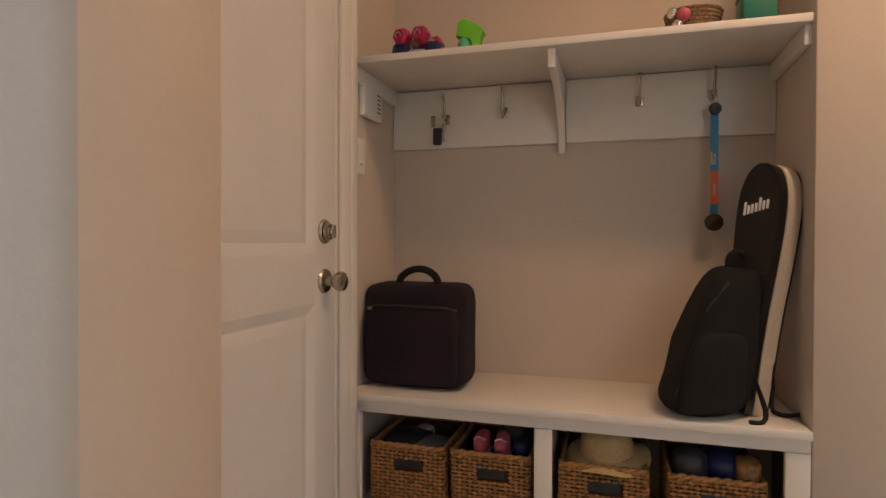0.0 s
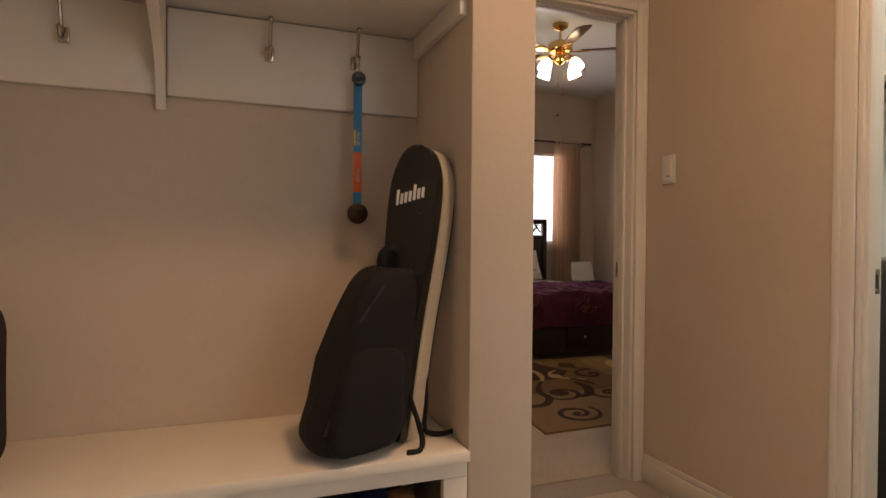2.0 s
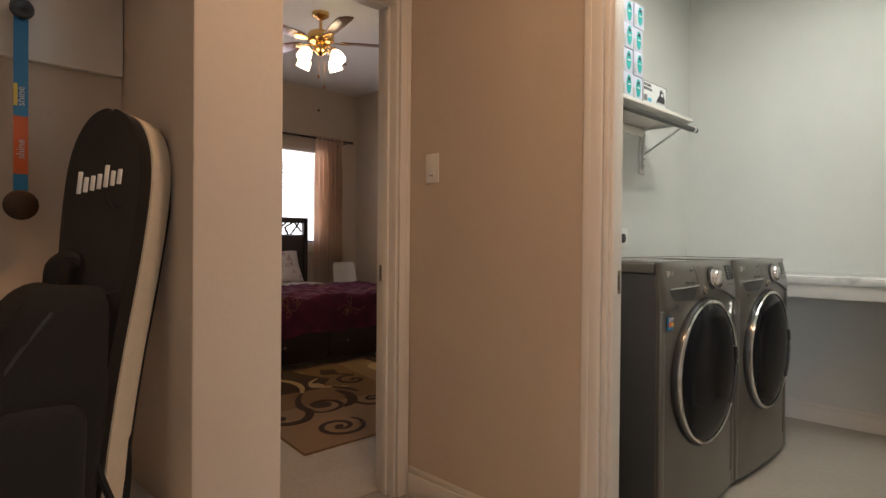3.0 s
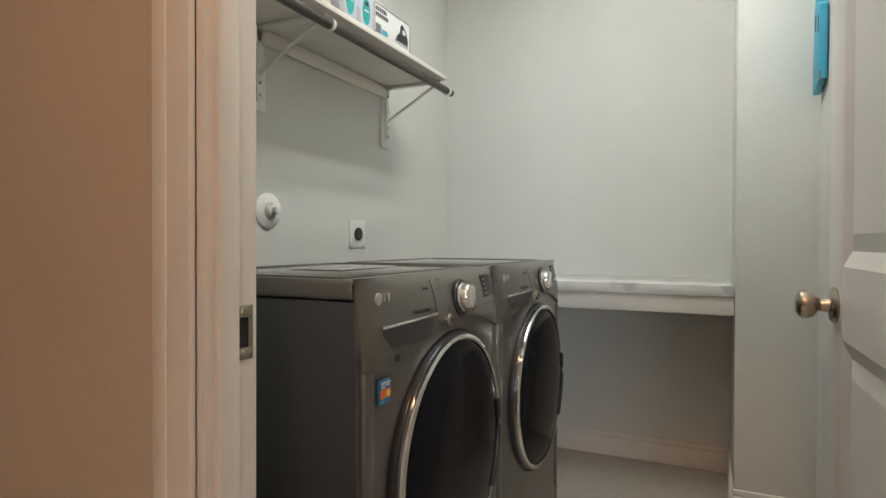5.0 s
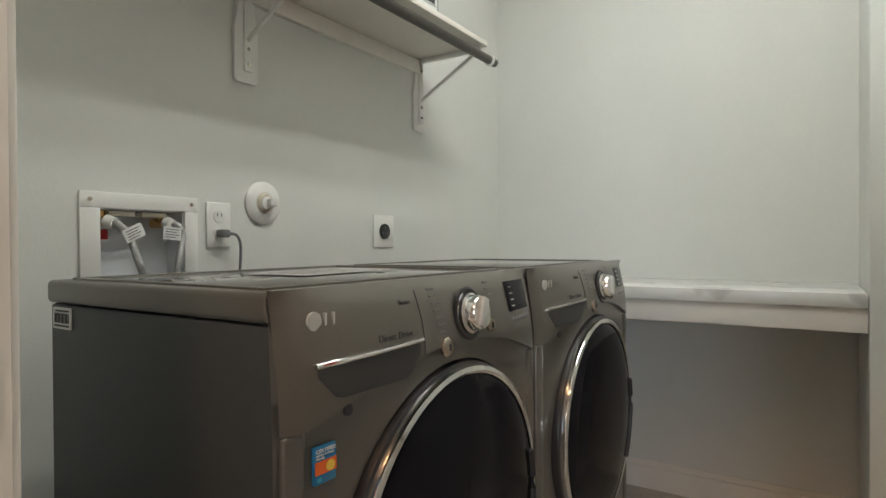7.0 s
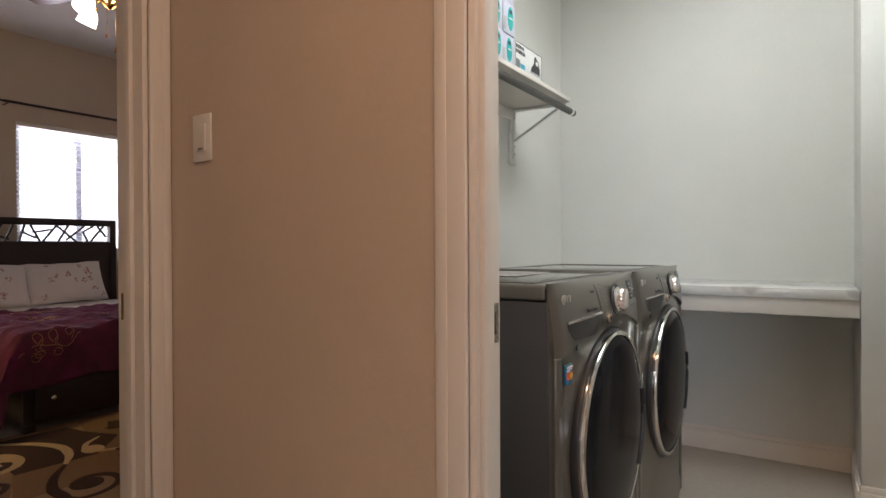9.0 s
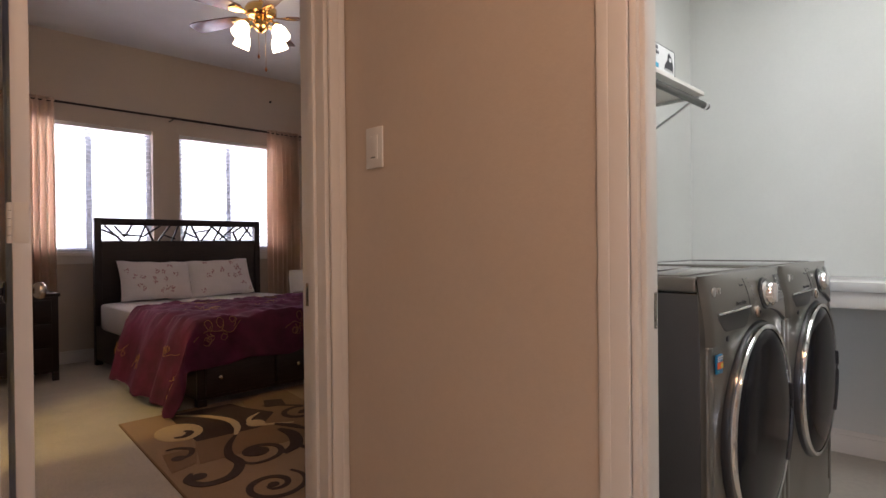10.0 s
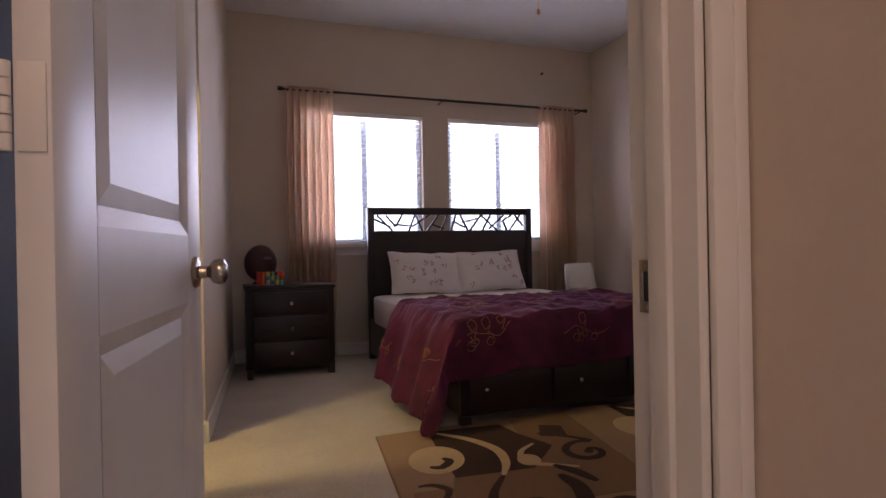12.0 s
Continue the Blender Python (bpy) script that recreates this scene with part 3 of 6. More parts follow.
boxpart("board", (XN + 0.002, 0.505, YB - 0.02, YB - 0.0005, 1.376, ZS - 0.024), M["board"], rail, 0.003)
boxpart("board", (0.529, XP0 - 0.002, YB - 0.02, YB - 0.0005, 1.376, ZS - 0.024), M["board"], rail, 0.003)


def coat_hook(m):
    ob = thing("coat_hook", "brushed nickel double coat hook on the rail", "hook", "coat hooks", m)
    bm = bmesh.new()
    box(bm, -0.012, 0.012, -0.006, 0, -0.018, 0.018, 0.003)
    part("base_plate", bm, M["nickel"], ob)
    bm = bmesh.new()
    tube(bm, curve_points([(0, -0.004, 0.002), (0, -0.022, 0.004), (0, -0.030, 0.022), (0, -0.040, 0.058), (0, -0.050, 0.075)], 5), 0.0048)
    ball(bm, (0, -0.050, 0.075), 0.0065, u=10, v=8)
    part("long_prong", bm, M["nickel"], ob)
    bm = bmesh.new()
    tube(bm, curve_points([(0, -0.004, -0.006), (0, -0.022, -0.014), (0, -0.036, -0.008), (0, -0.042, 0.006)], 5), 0.0045)
    ball(bm, (0, -0.042, 0.006), 0.0065, u=10, v=8)
    part("short_prong", bm, M["nickel"], ob)
    return ob


hooks = [(0.108, 1.478), (0.318, 1.490), (0.765, 1.500), (0.985, 1.503)]
first = coat_hook(Matrix.Translation((hooks[0][0], YB - 0.02, hooks[0][1])))
for x, z in hooks[1:]:
    copy_thing(first, Matrix.Translation((x, YB - 0.02, z)))

keys = thing("car_keys", "black car key fob and keys hanging on a hook", "keys", m=Matrix.Translation((0.095, YB - 0.063, 1.478)))
bm = bmesh.new()
tube(bm, [(0.016 * math.cos(a / 10 * math.pi), 0, 0.016 * math.sin(a / 10 * math.pi) - 0.014) for a in range(21)], 0.0014, 6)
part("key_ring", bm, M["chrome"], keys)
bm = bmesh.new()
box(bm, -0.024, 0.010, -0.012, 0.003, -0.098, -0.036, 0.007)
part("fob", bm, M["black_plastic"], keys, "black key fob")
bm = bmesh.new()
box(bm, 0.008, 0.022, -0.004, -0.001, -0.052, -0.022, 0.001)
box(bm, 0.011, 0.018, -0.004, -0.001, -0.086, -0.050, 0.001)
part("key", bm, M["nickel"], keys)
bm = bmesh.new()
box(bm, -0.030, -0.014, -0.010, -0.004, -0.034, 0.006, 0.002)
part("tag", bm, M["nickel"], keys)

medal = thing("medal", "bronze medal on a blue and orange lanyard, hung on a hook", "medal", m=Matrix.Translation((0.985, YB - 0.058, 0)))
zs = [1.452, 1.345, 1.262, 1.158, 1.128]
for (z1, z0), mat in zip(zip(zs, zs[1:]), ("blue", "blue", "orange", "blue")):
    bm = bmesh.new()
    box(bm, -0.011, 0.011, -0.003, 0.0, z0, z1)
    part("ribbon", bm, M[mat], medal)
bm = bmesh.new()
box(bm, -0.011, -0.005, -0.0045, -0.003, 1.28, 1.32)
part("stripe", bm, M["yellow"], medal)
bm = bmesh.new()
lathe(bm, [(0.001, -0.004), (0.025, -0.004), (0.027, -0.002), (0.027, 0.003), (0.023, 0.005), (0.001, 0.004)], Matrix.Translation((0, -0.004, 1.102)) @ pose(0, 0, 0, 90, 0, 0))
part("disc", bm, material("dark_bronze", (0.07, 0.045, 0.03), 0.4, 0.8, grain=0.2, bump=0.5, bump_scale=90), medal)
bm = bmesh.new()
lathe(bm, [(0.001, -0.006), (0.017, -0.006), (0.019, 0.0), (0.016, 0.008), (0.007, 0.009), (0.001, 0.006)], Matrix.Translation((0, -0.012, 1.452)) @ pose(0, 0, 0, 90, 0, 0))
part("badge_reel", bm, M["black_plastic"], medal, "black badge reel")
for z in (1.30, 1.205):
    writing("word", "shine", 0.017, Matrix.Translation((0.005, -0.0047, z - 0.02)) @ pose(0, 0, 0, 90, 0, 0) @ pose(0, 0, 0, 0, 0, 90), M["paper"], medal)

alarm = thing("alarm_sounder", "white wall-mounted sounder box with a slotted grille", "alarm", m=Matrix.Translation((XN, 3.195, 1.498)) @ Matrix.Diagonal((1, 0.85, 0.9, 1)))
bm = bmesh.new()
box(bm, 0, 0.022, -0.085, 0.085, -0.058, 0.058, 0.006)
part("housing", bm, M["white_plastic"], alarm)
for k in range(5):
    for y in (0.040, 0.058):
        bm = bmesh.new()
        box(bm, 0.0205, 0.0228, y - 0.006, y + 0.006, -0.032 + k * 0.016, -0.023 + k * 0.016, 0.001)
        part("slot", bm, M["grey_plastic"], alarm)


def soft_box(bm, sx, sy, sz, power=0.32, u=36, v=20, wobble=0.0, seed=0.0, shape=None):
    """A superellipsoid, shaped by a function of its points."""
    rings = []
    for j in range(v + 1):
        th = math.pi * (j / v - 0.5)
        ring = []
        for i in range(u):
            ph = 2 * math.pi * i / u
            f = lambda w: math.copysign(abs(w) ** power, w)
            p = Vector((sx * f(math.cos(th)) * f(math.cos(ph)), sy * f(math.cos(th)) * f(math.sin(ph)), sz * f(math.sin(th))))
            if wobble:
                p += wobble * Vector((noise.noise(p * 9 + Vector((seed, 0, 0))), noise.noise(p * 9 + Vector((0, seed + 5, 0))), noise.noise(p * 9 + Vector((0, 0, seed + 9)))))
            if shape:
                p = shape(p)
            ring.append(bm.verts.new(p))
        rings.append(ring)
    for a, b in zip(rings, rings[1:]):
        for i in range(u):
            bm.faces.new((a[i], a[(i + 1) % u], b[(i + 1) % u], b[i]))
    bmesh.ops.remove_doubles(bm, verts=bm.verts, dist=1e-5)
    return bm


# briefcase bag
bag = thing("laptop_bag", "dark plum nylon laptop bag with a padded handle on the bench", "bag", m=Matrix.Translation((0.081, 3.215, ZB)) @ pose(0, 0, 0, 0, 0, -2) @ Matrix.Diagonal((1.02, 1.0, 1.0, 1)))
bm = bmesh.new()
soft_box(bm, 0.172, 0.085, 0.165, 0.24, wobble=0.006, shape=lambda p: Vector((p.x, p.y * (1.0 - 0.18 * (p.z + 0.165) / 0.33), p.z + 0.166)))
part("body", bm, M["plum_fabric"], bag)
bm = bmesh.new()
soft_box(bm, 0.150, 0.028, 0.118, 0.25, wobble=0.004, seed=3, shape=lambda p: Vector((p.x, p.y - 0.080, p.z + 0.135)))
part("front_pocket", bm, M["plum_fabric"], bag)
bm = bmesh.new()
tube(bm, curve_points([(-0.070, -0.01, 0.318), (-0.062, -0.012, 0.348), (-0.025, -0.015, 0.372), (0.020, -0.015, 0.374), (0.055, -0.013, 0.352), (0.066, -0.01, 0.318)], 6), 0.012, 10)
part("handle", bm, M["black_fabric"], bag, "black padded handle")
for k, (z, y) in enumerate(((0.262, -0.102), (0.318, -0.045))):
    bm = bmesh.new()
    tube(bm, curve_points([(-0.150, y + 0.012, z - 0.012), (-0.10, y, z), (0.10, y, z), (0.150, y + 0.012, z - 0.012)], 6), 0.004, 6)
    part("zipper", bm, M["black_plastic"], bag)
bm = bmesh.new()
box(bm, -0.136, -0.120, -0.108, -0.102, 0.246, 0.256, 0.001)
part("zip_pull", bm, M["nickel"], bag)

# racket bag
rb = thing("racket_bag", "black racket bag with cream piping leaning in the niche corner", "bag", m=Matrix.Translation((1.034, 3.165, ZB)) @ pose(0, 0, 0, 0, 6.0, 0) @ pose(0, 0, 0, 0, 0, -50) @ Matrix.Diagonal((0.71, 0.85, 0.965, 1)))


def racket_outline(grow=0.0):
    pts = []
    for z, w in ((0.005, 0.050), (0.05, 0.056), (0.18, 0.060), (0.30, 0.068), (0.40, 0.079), (0.50, 0.087), (0.58, 0.088), (0.63, 0.080), (0.665, 0.064), (0.687, 0.044), (0.698, 0.022), (0.702, 0.004)):
        pts.append((z, w + grow))
    left = [(-w, z) for z, w in pts]
    right = [(w, z) for z, w in pts]
    smooth_l = [(p.x, p.y) for p in curve_points([(a, b, 0) for a, b in left], 4)]
    smooth_r = [(p.x, p.y) for p in curve_points([(a, b, 0) for a, b in right], 4)]
    return smooth_r + smooth_l[::-1]


up = Matrix(((1, 0, 0, 0), (0, 0, 1, 0), (0, 1, 0, 0), (0, 0, 0, 1)))
bm = bmesh.new()
prism(bm, racket_outline(), -0.055, -0.020, up, bevel=0.014)
part("body", bm, M["black_vinyl"], rb)
bm = bmesh.new()
prism(bm, racket_outline(0.004), -0.019, 0.040, up, bevel=0.006)
part("piping", bm, M["cream_piping"], rb, "cream side panel")
bm = bmesh.new()
prism(bm, racket_outline(-0.004), 0.041, 0.058, up, bevel=0.005)
part("back_panel", bm, M["black_fabric"], rb)
for k in range(7):
    bm = bmesh.new()
    box(bm, -0.058 + k * 0.0155, -0.048 + k * 0.0155, -0.0572, -0.0545, 0.555 + k * 0.0035, (0.580 if k not in (0, 4) else 0.592) + k * 0.0035, 0.001)
    part("logo_bar", bm, M["paper"], rb, "plain white logo bar")
for z, s in ((0.55, 0.03), (0.41, 0.05), (0.30, 0.03), (0.12, 0.04)):
    bm = bmesh.new()
    tube(bm, curve_points([(0.02, -0.057, z), (0.02 + s * 0.5, -0.058, z - 0.012), (0.02 + s, -0.057, z - 0.006)], 5), 0.0012, 5)
    part("seam_crease", bm, M["black_plastic"], rb)
bm = bmesh.new()
tube(bm, curve_points([(0.050, 0.030, 0.22), (0.062, 0.045, 0.10), (0.066, 0.050, 0.030), (0.085, 0.060, 0.017), (0.12, 0.072, 0.020), (0.150, 0.080, 0.030)], 6), 0.007, 6)
part("strap", bm, M["black_fabric"], rb, "loose black strap")

# backpack
bp = thing("backpack", "slumped black nylon backpack standing on the bench", "backpack", m=Matrix.Translation((0.915, 3.135, ZB)) @ pose(0, 0, 0, 0, 0, 8) @ Matrix.Diagonal((1.1, 1, 1, 1)))
bm = bmesh.new()


def slump(p):
    t = max(0.0, (p.z + 0.20) / 0.40)
    return Vector((p.x * (1.05 - 0.42 * t ** 1.5) + 0.085 * t ** 1.25, p.y * (1.05 - 0.35 * t), p.z + 0.201))


soft_box(bm, 0.100, 0.085, 0.20, 0.42, wobble=0.016, seed=11, shape=slump)
part("body", bm, M["black_fabric"], bp)
bm = bmesh.new()
soft_box(bm, 0.072, 0.035, 0.105, 0.4, wobble=0.012, seed=17, shape=lambda p: slump(Vector((p.x - 0.008, p.y - 0.072, p.z - 0.075))))
part("front_pocket", bm, M["black_fabric"], bp)
bm = bmesh.new()
tube(bm, curve_points([(0.070, 0.01, 0.385), (0.072, 0.005, 0.425), (0.092, 0.005, 0.440), (0.112, 0.01, 0.42), (0.112, 0.015, 0.375)], 5), 0.009, 8)
part("haul_loop", bm, M["black_fabric"], bp)
for y, z0, z1 in ((-0.082, 0.06, 0.24), (-0.078, 0.24, 0.36)):
    bm = bmesh.new()
    tube(bm, curve_points([slump(Vector((-0.075, y * 0.9, z0 - 0.2))), slump(Vector((-0.06, y * 0.98, (z0 + z1) / 2 - 0.2))), slump(Vector((-0.03, y, z1 - 0.2)))], 5), 0.0035, 6)
    part("zipper", bm, M["black_plastic"], bp)
bm = bmesh.new()
tube(bm, curve_points([(0.11, -0.05, 0.12), (0.135, -0.06, 0.03), (0.12, -0.09, 0.006), (0.09, -0.095, 0.006)], 6), 0.006, 6)
part("strap", bm, M["black_fabric"], bp)


# wicker baskets: rows of woven strands round a core
def basket(m, w=0.232, d=0.30, h=0.215):
    ob = thing("wicker_basket", "woven brown wicker basket with cut-out handle in a bench cubby", "basket", "cubby baskets", m)
    bm = bmesh.new()
    t = 0.008
    for b in ((-w / 2 + 0.004, w / 2 - 0.004, 0.004, t, 0.004, h - 0.012), (-w / 2 + 0.004, w / 2 - 0.004, d - t, d - 0.004, 0.004, h - 0.012), (-w / 2 + 0.004, -w / 2 + t, t, d - t, 0.004, h - 0.012), (w / 2 - t, w / 2 - 0.004, t, d - t, 0.004, h - 0.012), (-w / 2 + t, w / 2 - t, t, d - t, 0.001, 0.008)):
        box(bm, *b)
    part("core", bm, M["wicker_dark"], ob)
    rows, per = 17, 15
    bm = bmesh.new()
    for r in range(rows):
        z = 0.008 + (h - 0.022) * (r + 0.5) / rows
        for face in range(3):
            length = w if face == 0 else d
            n = per if face == 0 else 18
            for k in range(n):
                if face == 0 and abs((k + 0.5) / n - 0.5) < 0.20 and r in (11, 12, 13):
                    continue
                a = -length / 2 + length * (k + 0.5) / n
                off = 0.0035 if (k + r) % 2 else 0.0008
                s = length / n * 0.62
                hz = (h - 0.022) / rows * 0.50 * random.uniform(0.85, 1.1)
                if face == 0:
                    mm = Matrix.Translation((a, -off, z)) @ Matrix.Diagonal((s, 0.006, hz, 1))
                else:
                    sx = -1 if face == 1 else 1
                    mm = Matrix.Translation((sx * (w / 2 + off), a + d / 2, z)) @ Matrix.Diagonal((0.006, s, hz, 1))
                bmesh.ops.create_icosphere(bm, subdivisions=1, radius=1.0, matrix=mm)
    ob2 = part("weave", bm, M["wicker"], ob)
    ob2["kind"] = "stuff"
    bm = bmesh.new()
    for a, b in (((-w / 2, 0), (w / 2, 0)), ((w / 2, 0), (w / 2, d)), ((w / 2, d), (-w / 2, d)), ((-w / 2, d), (-w / 2, 0))):
        n = 16
        for strand in range(2):
            tube(bm, [(a[0] + (b[0] - a[0]) * i / n, a[1] + (b[1] - a[1]) * i / n + 0.0045 * math.sin(i * 1.6 + strand * math.pi), h - 0.007 + 0.0045 * math.cos(i * 1.6 + strand * math.pi)) for i in range(n + 1)], 0.0062, 6)
    part("rim", bm, M["wicker"], ob)
    bm = bmesh.new()
    box(bm, -0.046, 0.046, -0.0055, 0.006, 0.137, 0.178, 0.008)
    part("handle_hole", bm, M["black_plastic"], ob, "dark handle cut-out")
    return ob


b0 = basket(Matrix.Translation((0.083, 3.082, 0.201)))
for x in (0.345, 0.665, 0.955):
    copy_thing(b0, Matrix.Translation((x, 3.082 + 0.002 * x, 0.201)))


def lumps(name, label, category, c, items):
    ob = thing(name, label, category, m=Matrix.Translation(c))
    for k, (pname, x, y, z, sx, sy, sz, mat) in enumerate(items):
        bm = bmesh.new()
        soft_box(bm, sx, sy, sz, 0.7, 18, 12, wobble=0.012, seed=k * 3.1 + x * 50, shape=lambda p: p + Vector((x, y, z)))
        part(pname, bm, M[mat], ob)
    return ob


lumps("folded_clothes", "dark clothes and grey gloves stuffed in a basket", "clothes", (0.083, 3.2, 0.30), [("cloth", -0.03, 0.0, 0.09, 0.07, 0.09, 0.035, "ink"), ("cloth", 0.05, -0.02, 0.085, 0.06, 0.07, 0.03, "grey_plastic"), ("label_cloth", 0.0, 0.06, 0.10, 0.03, 0.03, 0.02, "silver_print")])
shoes = thing("pink_shoes", "pair of small pink shoes in a basket", "shoes", m=Matrix.Translation((0.335, 3.15, 0.395)))
for x in (-0.035, 0.03):
    bm = bmesh.new()
    soft_box(bm, 0.022, 0.055, 0.032, 0.65, 18, 12, wobble=0.004, seed=x * 90, shape=lambda p: Vector((p.x + x, p.y + 0.02, p.z * (1.0 + 3 * p.y) + 0.022)))
    sh = part("upper", bm, M["lace_pink"], shoes)
    bm = bmesh.new()
    box(bm, x - 0.024, x + 0.024, -0.038, 0.078, -0.016, -0.006, 0.003)
    part("sole", bm, M["paper"], sh)
    for k in range(3):
        bm = bmesh.new()
        tube(bm, [(x - 0.018, -0.015 + 0.02 * k, 0.040), (x, -0.02 + 0.02 * k, 0.050), (x + 0.018, -0.015 + 0.02 * k, 0.040)], 0.0025, 5)
        part("lace", bm, M["paper"], sh)
lumps("dark_shoes", "dark shoes piled in a basket", "shoes", (0.40, 3.24, 0.35), [("shoe", 0.0, 0.03, 0.09, 0.05, 0.08, 0.04, "ink"), ("shoe", -0.05, 0.09, 0.10, 0.05, 0.06, 0.03, "ink"), ("shoe", 0.03, -0.05, 0.06, 0.03, 0.05, 0.03, "navy")])
lumps("shoes_and_cap", "black shoes, dark blue cap and brown toy in a basket", "shoes", (0.955, 3.2, 0.33), [("shoe", -0.06, -0.05, 0.09, 0.05, 0.06, 0.05, "ink"), ("cap", 0.02, -0.02, 0.09, 0.05, 0.06, 0.045, "navy"), ("toy", 0.085, -0.06, 0.095, 0.035, 0.04, 0.035, "wicker"), ("shoe", 0.03, 0.08, 0.11, 0.06, 0.05, 0.04, "ink")])
hat = thing("straw_hat", "pale straw sun hat lying on a basket", "hat", m=Matrix.Translation((0.675, 3.175, 0.418)) @ pose(0, 0, 0, 8, -4, 0))
bm = bmesh.new()
lathe(bm, [(0.001, 0.092), (0.035, 0.090), (0.060, 0.078), (0.072, 0.055), (0.077, 0.012)], sides=36)
part("crown", bm, M["straw"], hat)
bm = bmesh.new()
prof = [(0.076, 0.012), (0.095, 0.004), (0.120, -0.004), (0.122, -0.007), (0.095, 0.0), (0.074, 0.006)]
rings = []
for r, z in prof:
    rings.append([bm.verts.new((r * math.cos(a), r * math.sin(a), z + 0.010 * (r / 0.12) ** 3 * math.sin(3 * a + 0.6))) for a in [2 * math.pi * k / 40 for k in range(40)]])
for a, b in zip(rings, rings[1:] + rings[:1]):
    for k in range(40):
        bm.faces.new((a[k], a[(k + 1) % 40], b[(k + 1) % 40], b[k]))
part("brim", bm, M["straw"], hat)


# on the shelf
def dumbbell(name, label, m, mat, r):
    ob = thing(name, label, "dumbbell", "dumbbells on the shelf", m)
    for x in (-0.052, 0.052):
        bm = bmesh.new()
        lathe(bm, [(0.001, -0.026), (r * 0.72, -0.026), (r, -0.014), (r, 0.014), (r * 0.72, 0.026), (0.001, 0.026)], Matrix.Translation((x, 0, 0)) @ pose(0, 0, 0, 0, 90, 0), sides=6)
        h = part("head", bm, mat, ob, smooth=False)
        bm = bmesh.new()
        ring = [(r * 0.34 * math.cos(t), r * 0.34 * math.sin(t)) for t in [math.radians(a) for a in range(20, 300, 28)]]
        ribbon(bm, ring, 0.004, 0.0, 0.0008, Matrix.Translation((x - 0.0268 if x < 0 else x + 0.0262, 0, 0)) @ pose(0, 0, 0, 0, 90, 0))
        part("weight_mark", bm, M["paper"], h, "white weight mark")
    bm = bmesh.new()
    cyl(bm, (-0.03, 0, 0), (0.03, 0, 0), 0.012, sides=16)
    part("grip", bm, M["silver_print"], ob)
    return ob


dumbbell("dumbbell", "navy blue hexagonal dumbbell on the shelf", Matrix.Translation((0.085, 3.17, ZS + 0.030)) @ pose(0, 0, 0, 30, 0, 8), M["navy"], 0.0345)
dumbbell("dumbbell", "navy blue hexagonal dumbbell on the shelf", Matrix.Translation((0.085, 3.24, ZS + 0.030)) @ pose(0, 0, 0, 30, 0, 2), M["navy"], 0.0345)
dumbbell("dumbbell", "magenta hexagonal dumbbell resting on blue dumbbells", Matrix.Translation((0.052, 3.205, ZS + 0.078)) @ pose(0, 0, 0, 30, 0, 75), M["magenta"], 0.028)
dumbbell("dumbbell", "magenta hexagonal dumbbell resting on blue dumbbells", Matrix.Translation((0.108, 3.205, ZS + 0.080)) @ pose(0, 0, 0, 30, 0, 82), M["magenta"], 0.028)
gun = thing("water_pistol", "green translucent plastic bubble toy on the shelf", "toy", m=Matrix.Translation((0.235, 3.19, ZS)) @ Matrix.Diagonal((0.95, 1.1, 1.15, 1)))
bm = bmesh.new()
lathe(bm, [(0.001, 0.0), (0.024, 0.0), (0.025, 0.004), (0.023, 0.045), (0.012, 0.058), (0.012, 0.07)], sides=18)
part("bottle", bm, M["sea_green"], gun, "sea-green bottle")
bm = bmesh.new()
prism(bm, [(-0.028, 0.062), (-0.022, 0.100), (0.0, 0.112), (0.03, 0.098), (0.062, 0.080), (0.070, 0.066), (0.050, 0.055), (0.062, 0.022), (0.058, 0.002), (0.034, 0.002), (0.036, 0.030), (0.028, 0.055), (0.0, 0.060)], -0.014, 0.014, up, bevel=0.004)
part("shell", bm, M["lime"], gun, "lime green shell")
bm = bmesh.new()
tube(bm, [(0.020 + 0.014 * math.cos(a / 8 * math.pi), 0, 0.042 + 0.012 * math.sin(a / 8 * math.pi)) for a in range(17)], 0.003, 6)
part("trigger_guard", bm, M["lime"], gun)
sb = thing("small_basket", "small woven basket with a red and silver ornament on the shelf", "basket", m=Matrix.Translation((0.90, 3.19, ZS)))
bm = bmesh.new()
for r in range(7):
    n = 26
    rad = 0.050 + 0.0018 * r
    tube(bm, [((rad + 0.003 * math.sin(k * math.pi + r * math.pi)) * 1.2 * math.cos(2 * math.pi * k / n), (rad + 0.003 * math.sin(k * math.pi)) * math.sin(2 * math.pi * k / n), 0.006 + r * 0.0105) for k in range(n + 1)], 0.006, 6)
cyl(bm, (0, 0, 0.001), (0, 0, 0.004), 0.05)
part("weave", bm, material("grey_brown_twine", (0.20, 0.13, 0.075), 0.9, grain=0.5, grain_scale=160, bump=0.8, bump_scale=160), sb)
for x, y, z, r, mat in ((-0.045, -0.055, 0.025, 0.017, "chrome"), (-0.030, -0.058, 0.052, 0.018, "lace_pink"), (-0.058, -0.048, 0.062, 0.016, "chrome")):
    bm = bmesh.new()
    ball(bm, (x, y, z), r, u=14, v=10)
    part("bauble", bm, M[mat], sb)
gt_box = thing("green_tin", "dark green tin on the shelf", "tin", m=Matrix.Translation((1.055, 3.17, ZS)))
boxpart("body", (-0.042, 0.042, -0.05, 0.05, 0.001, 0.09), M["deep_green"], gt_box, 0.006)
boxpart("lid", (-0.0435, 0.0435, -0.0515, 0.0515, 0.091, 0.105), M["deep_green"], gt_box, 0.004)

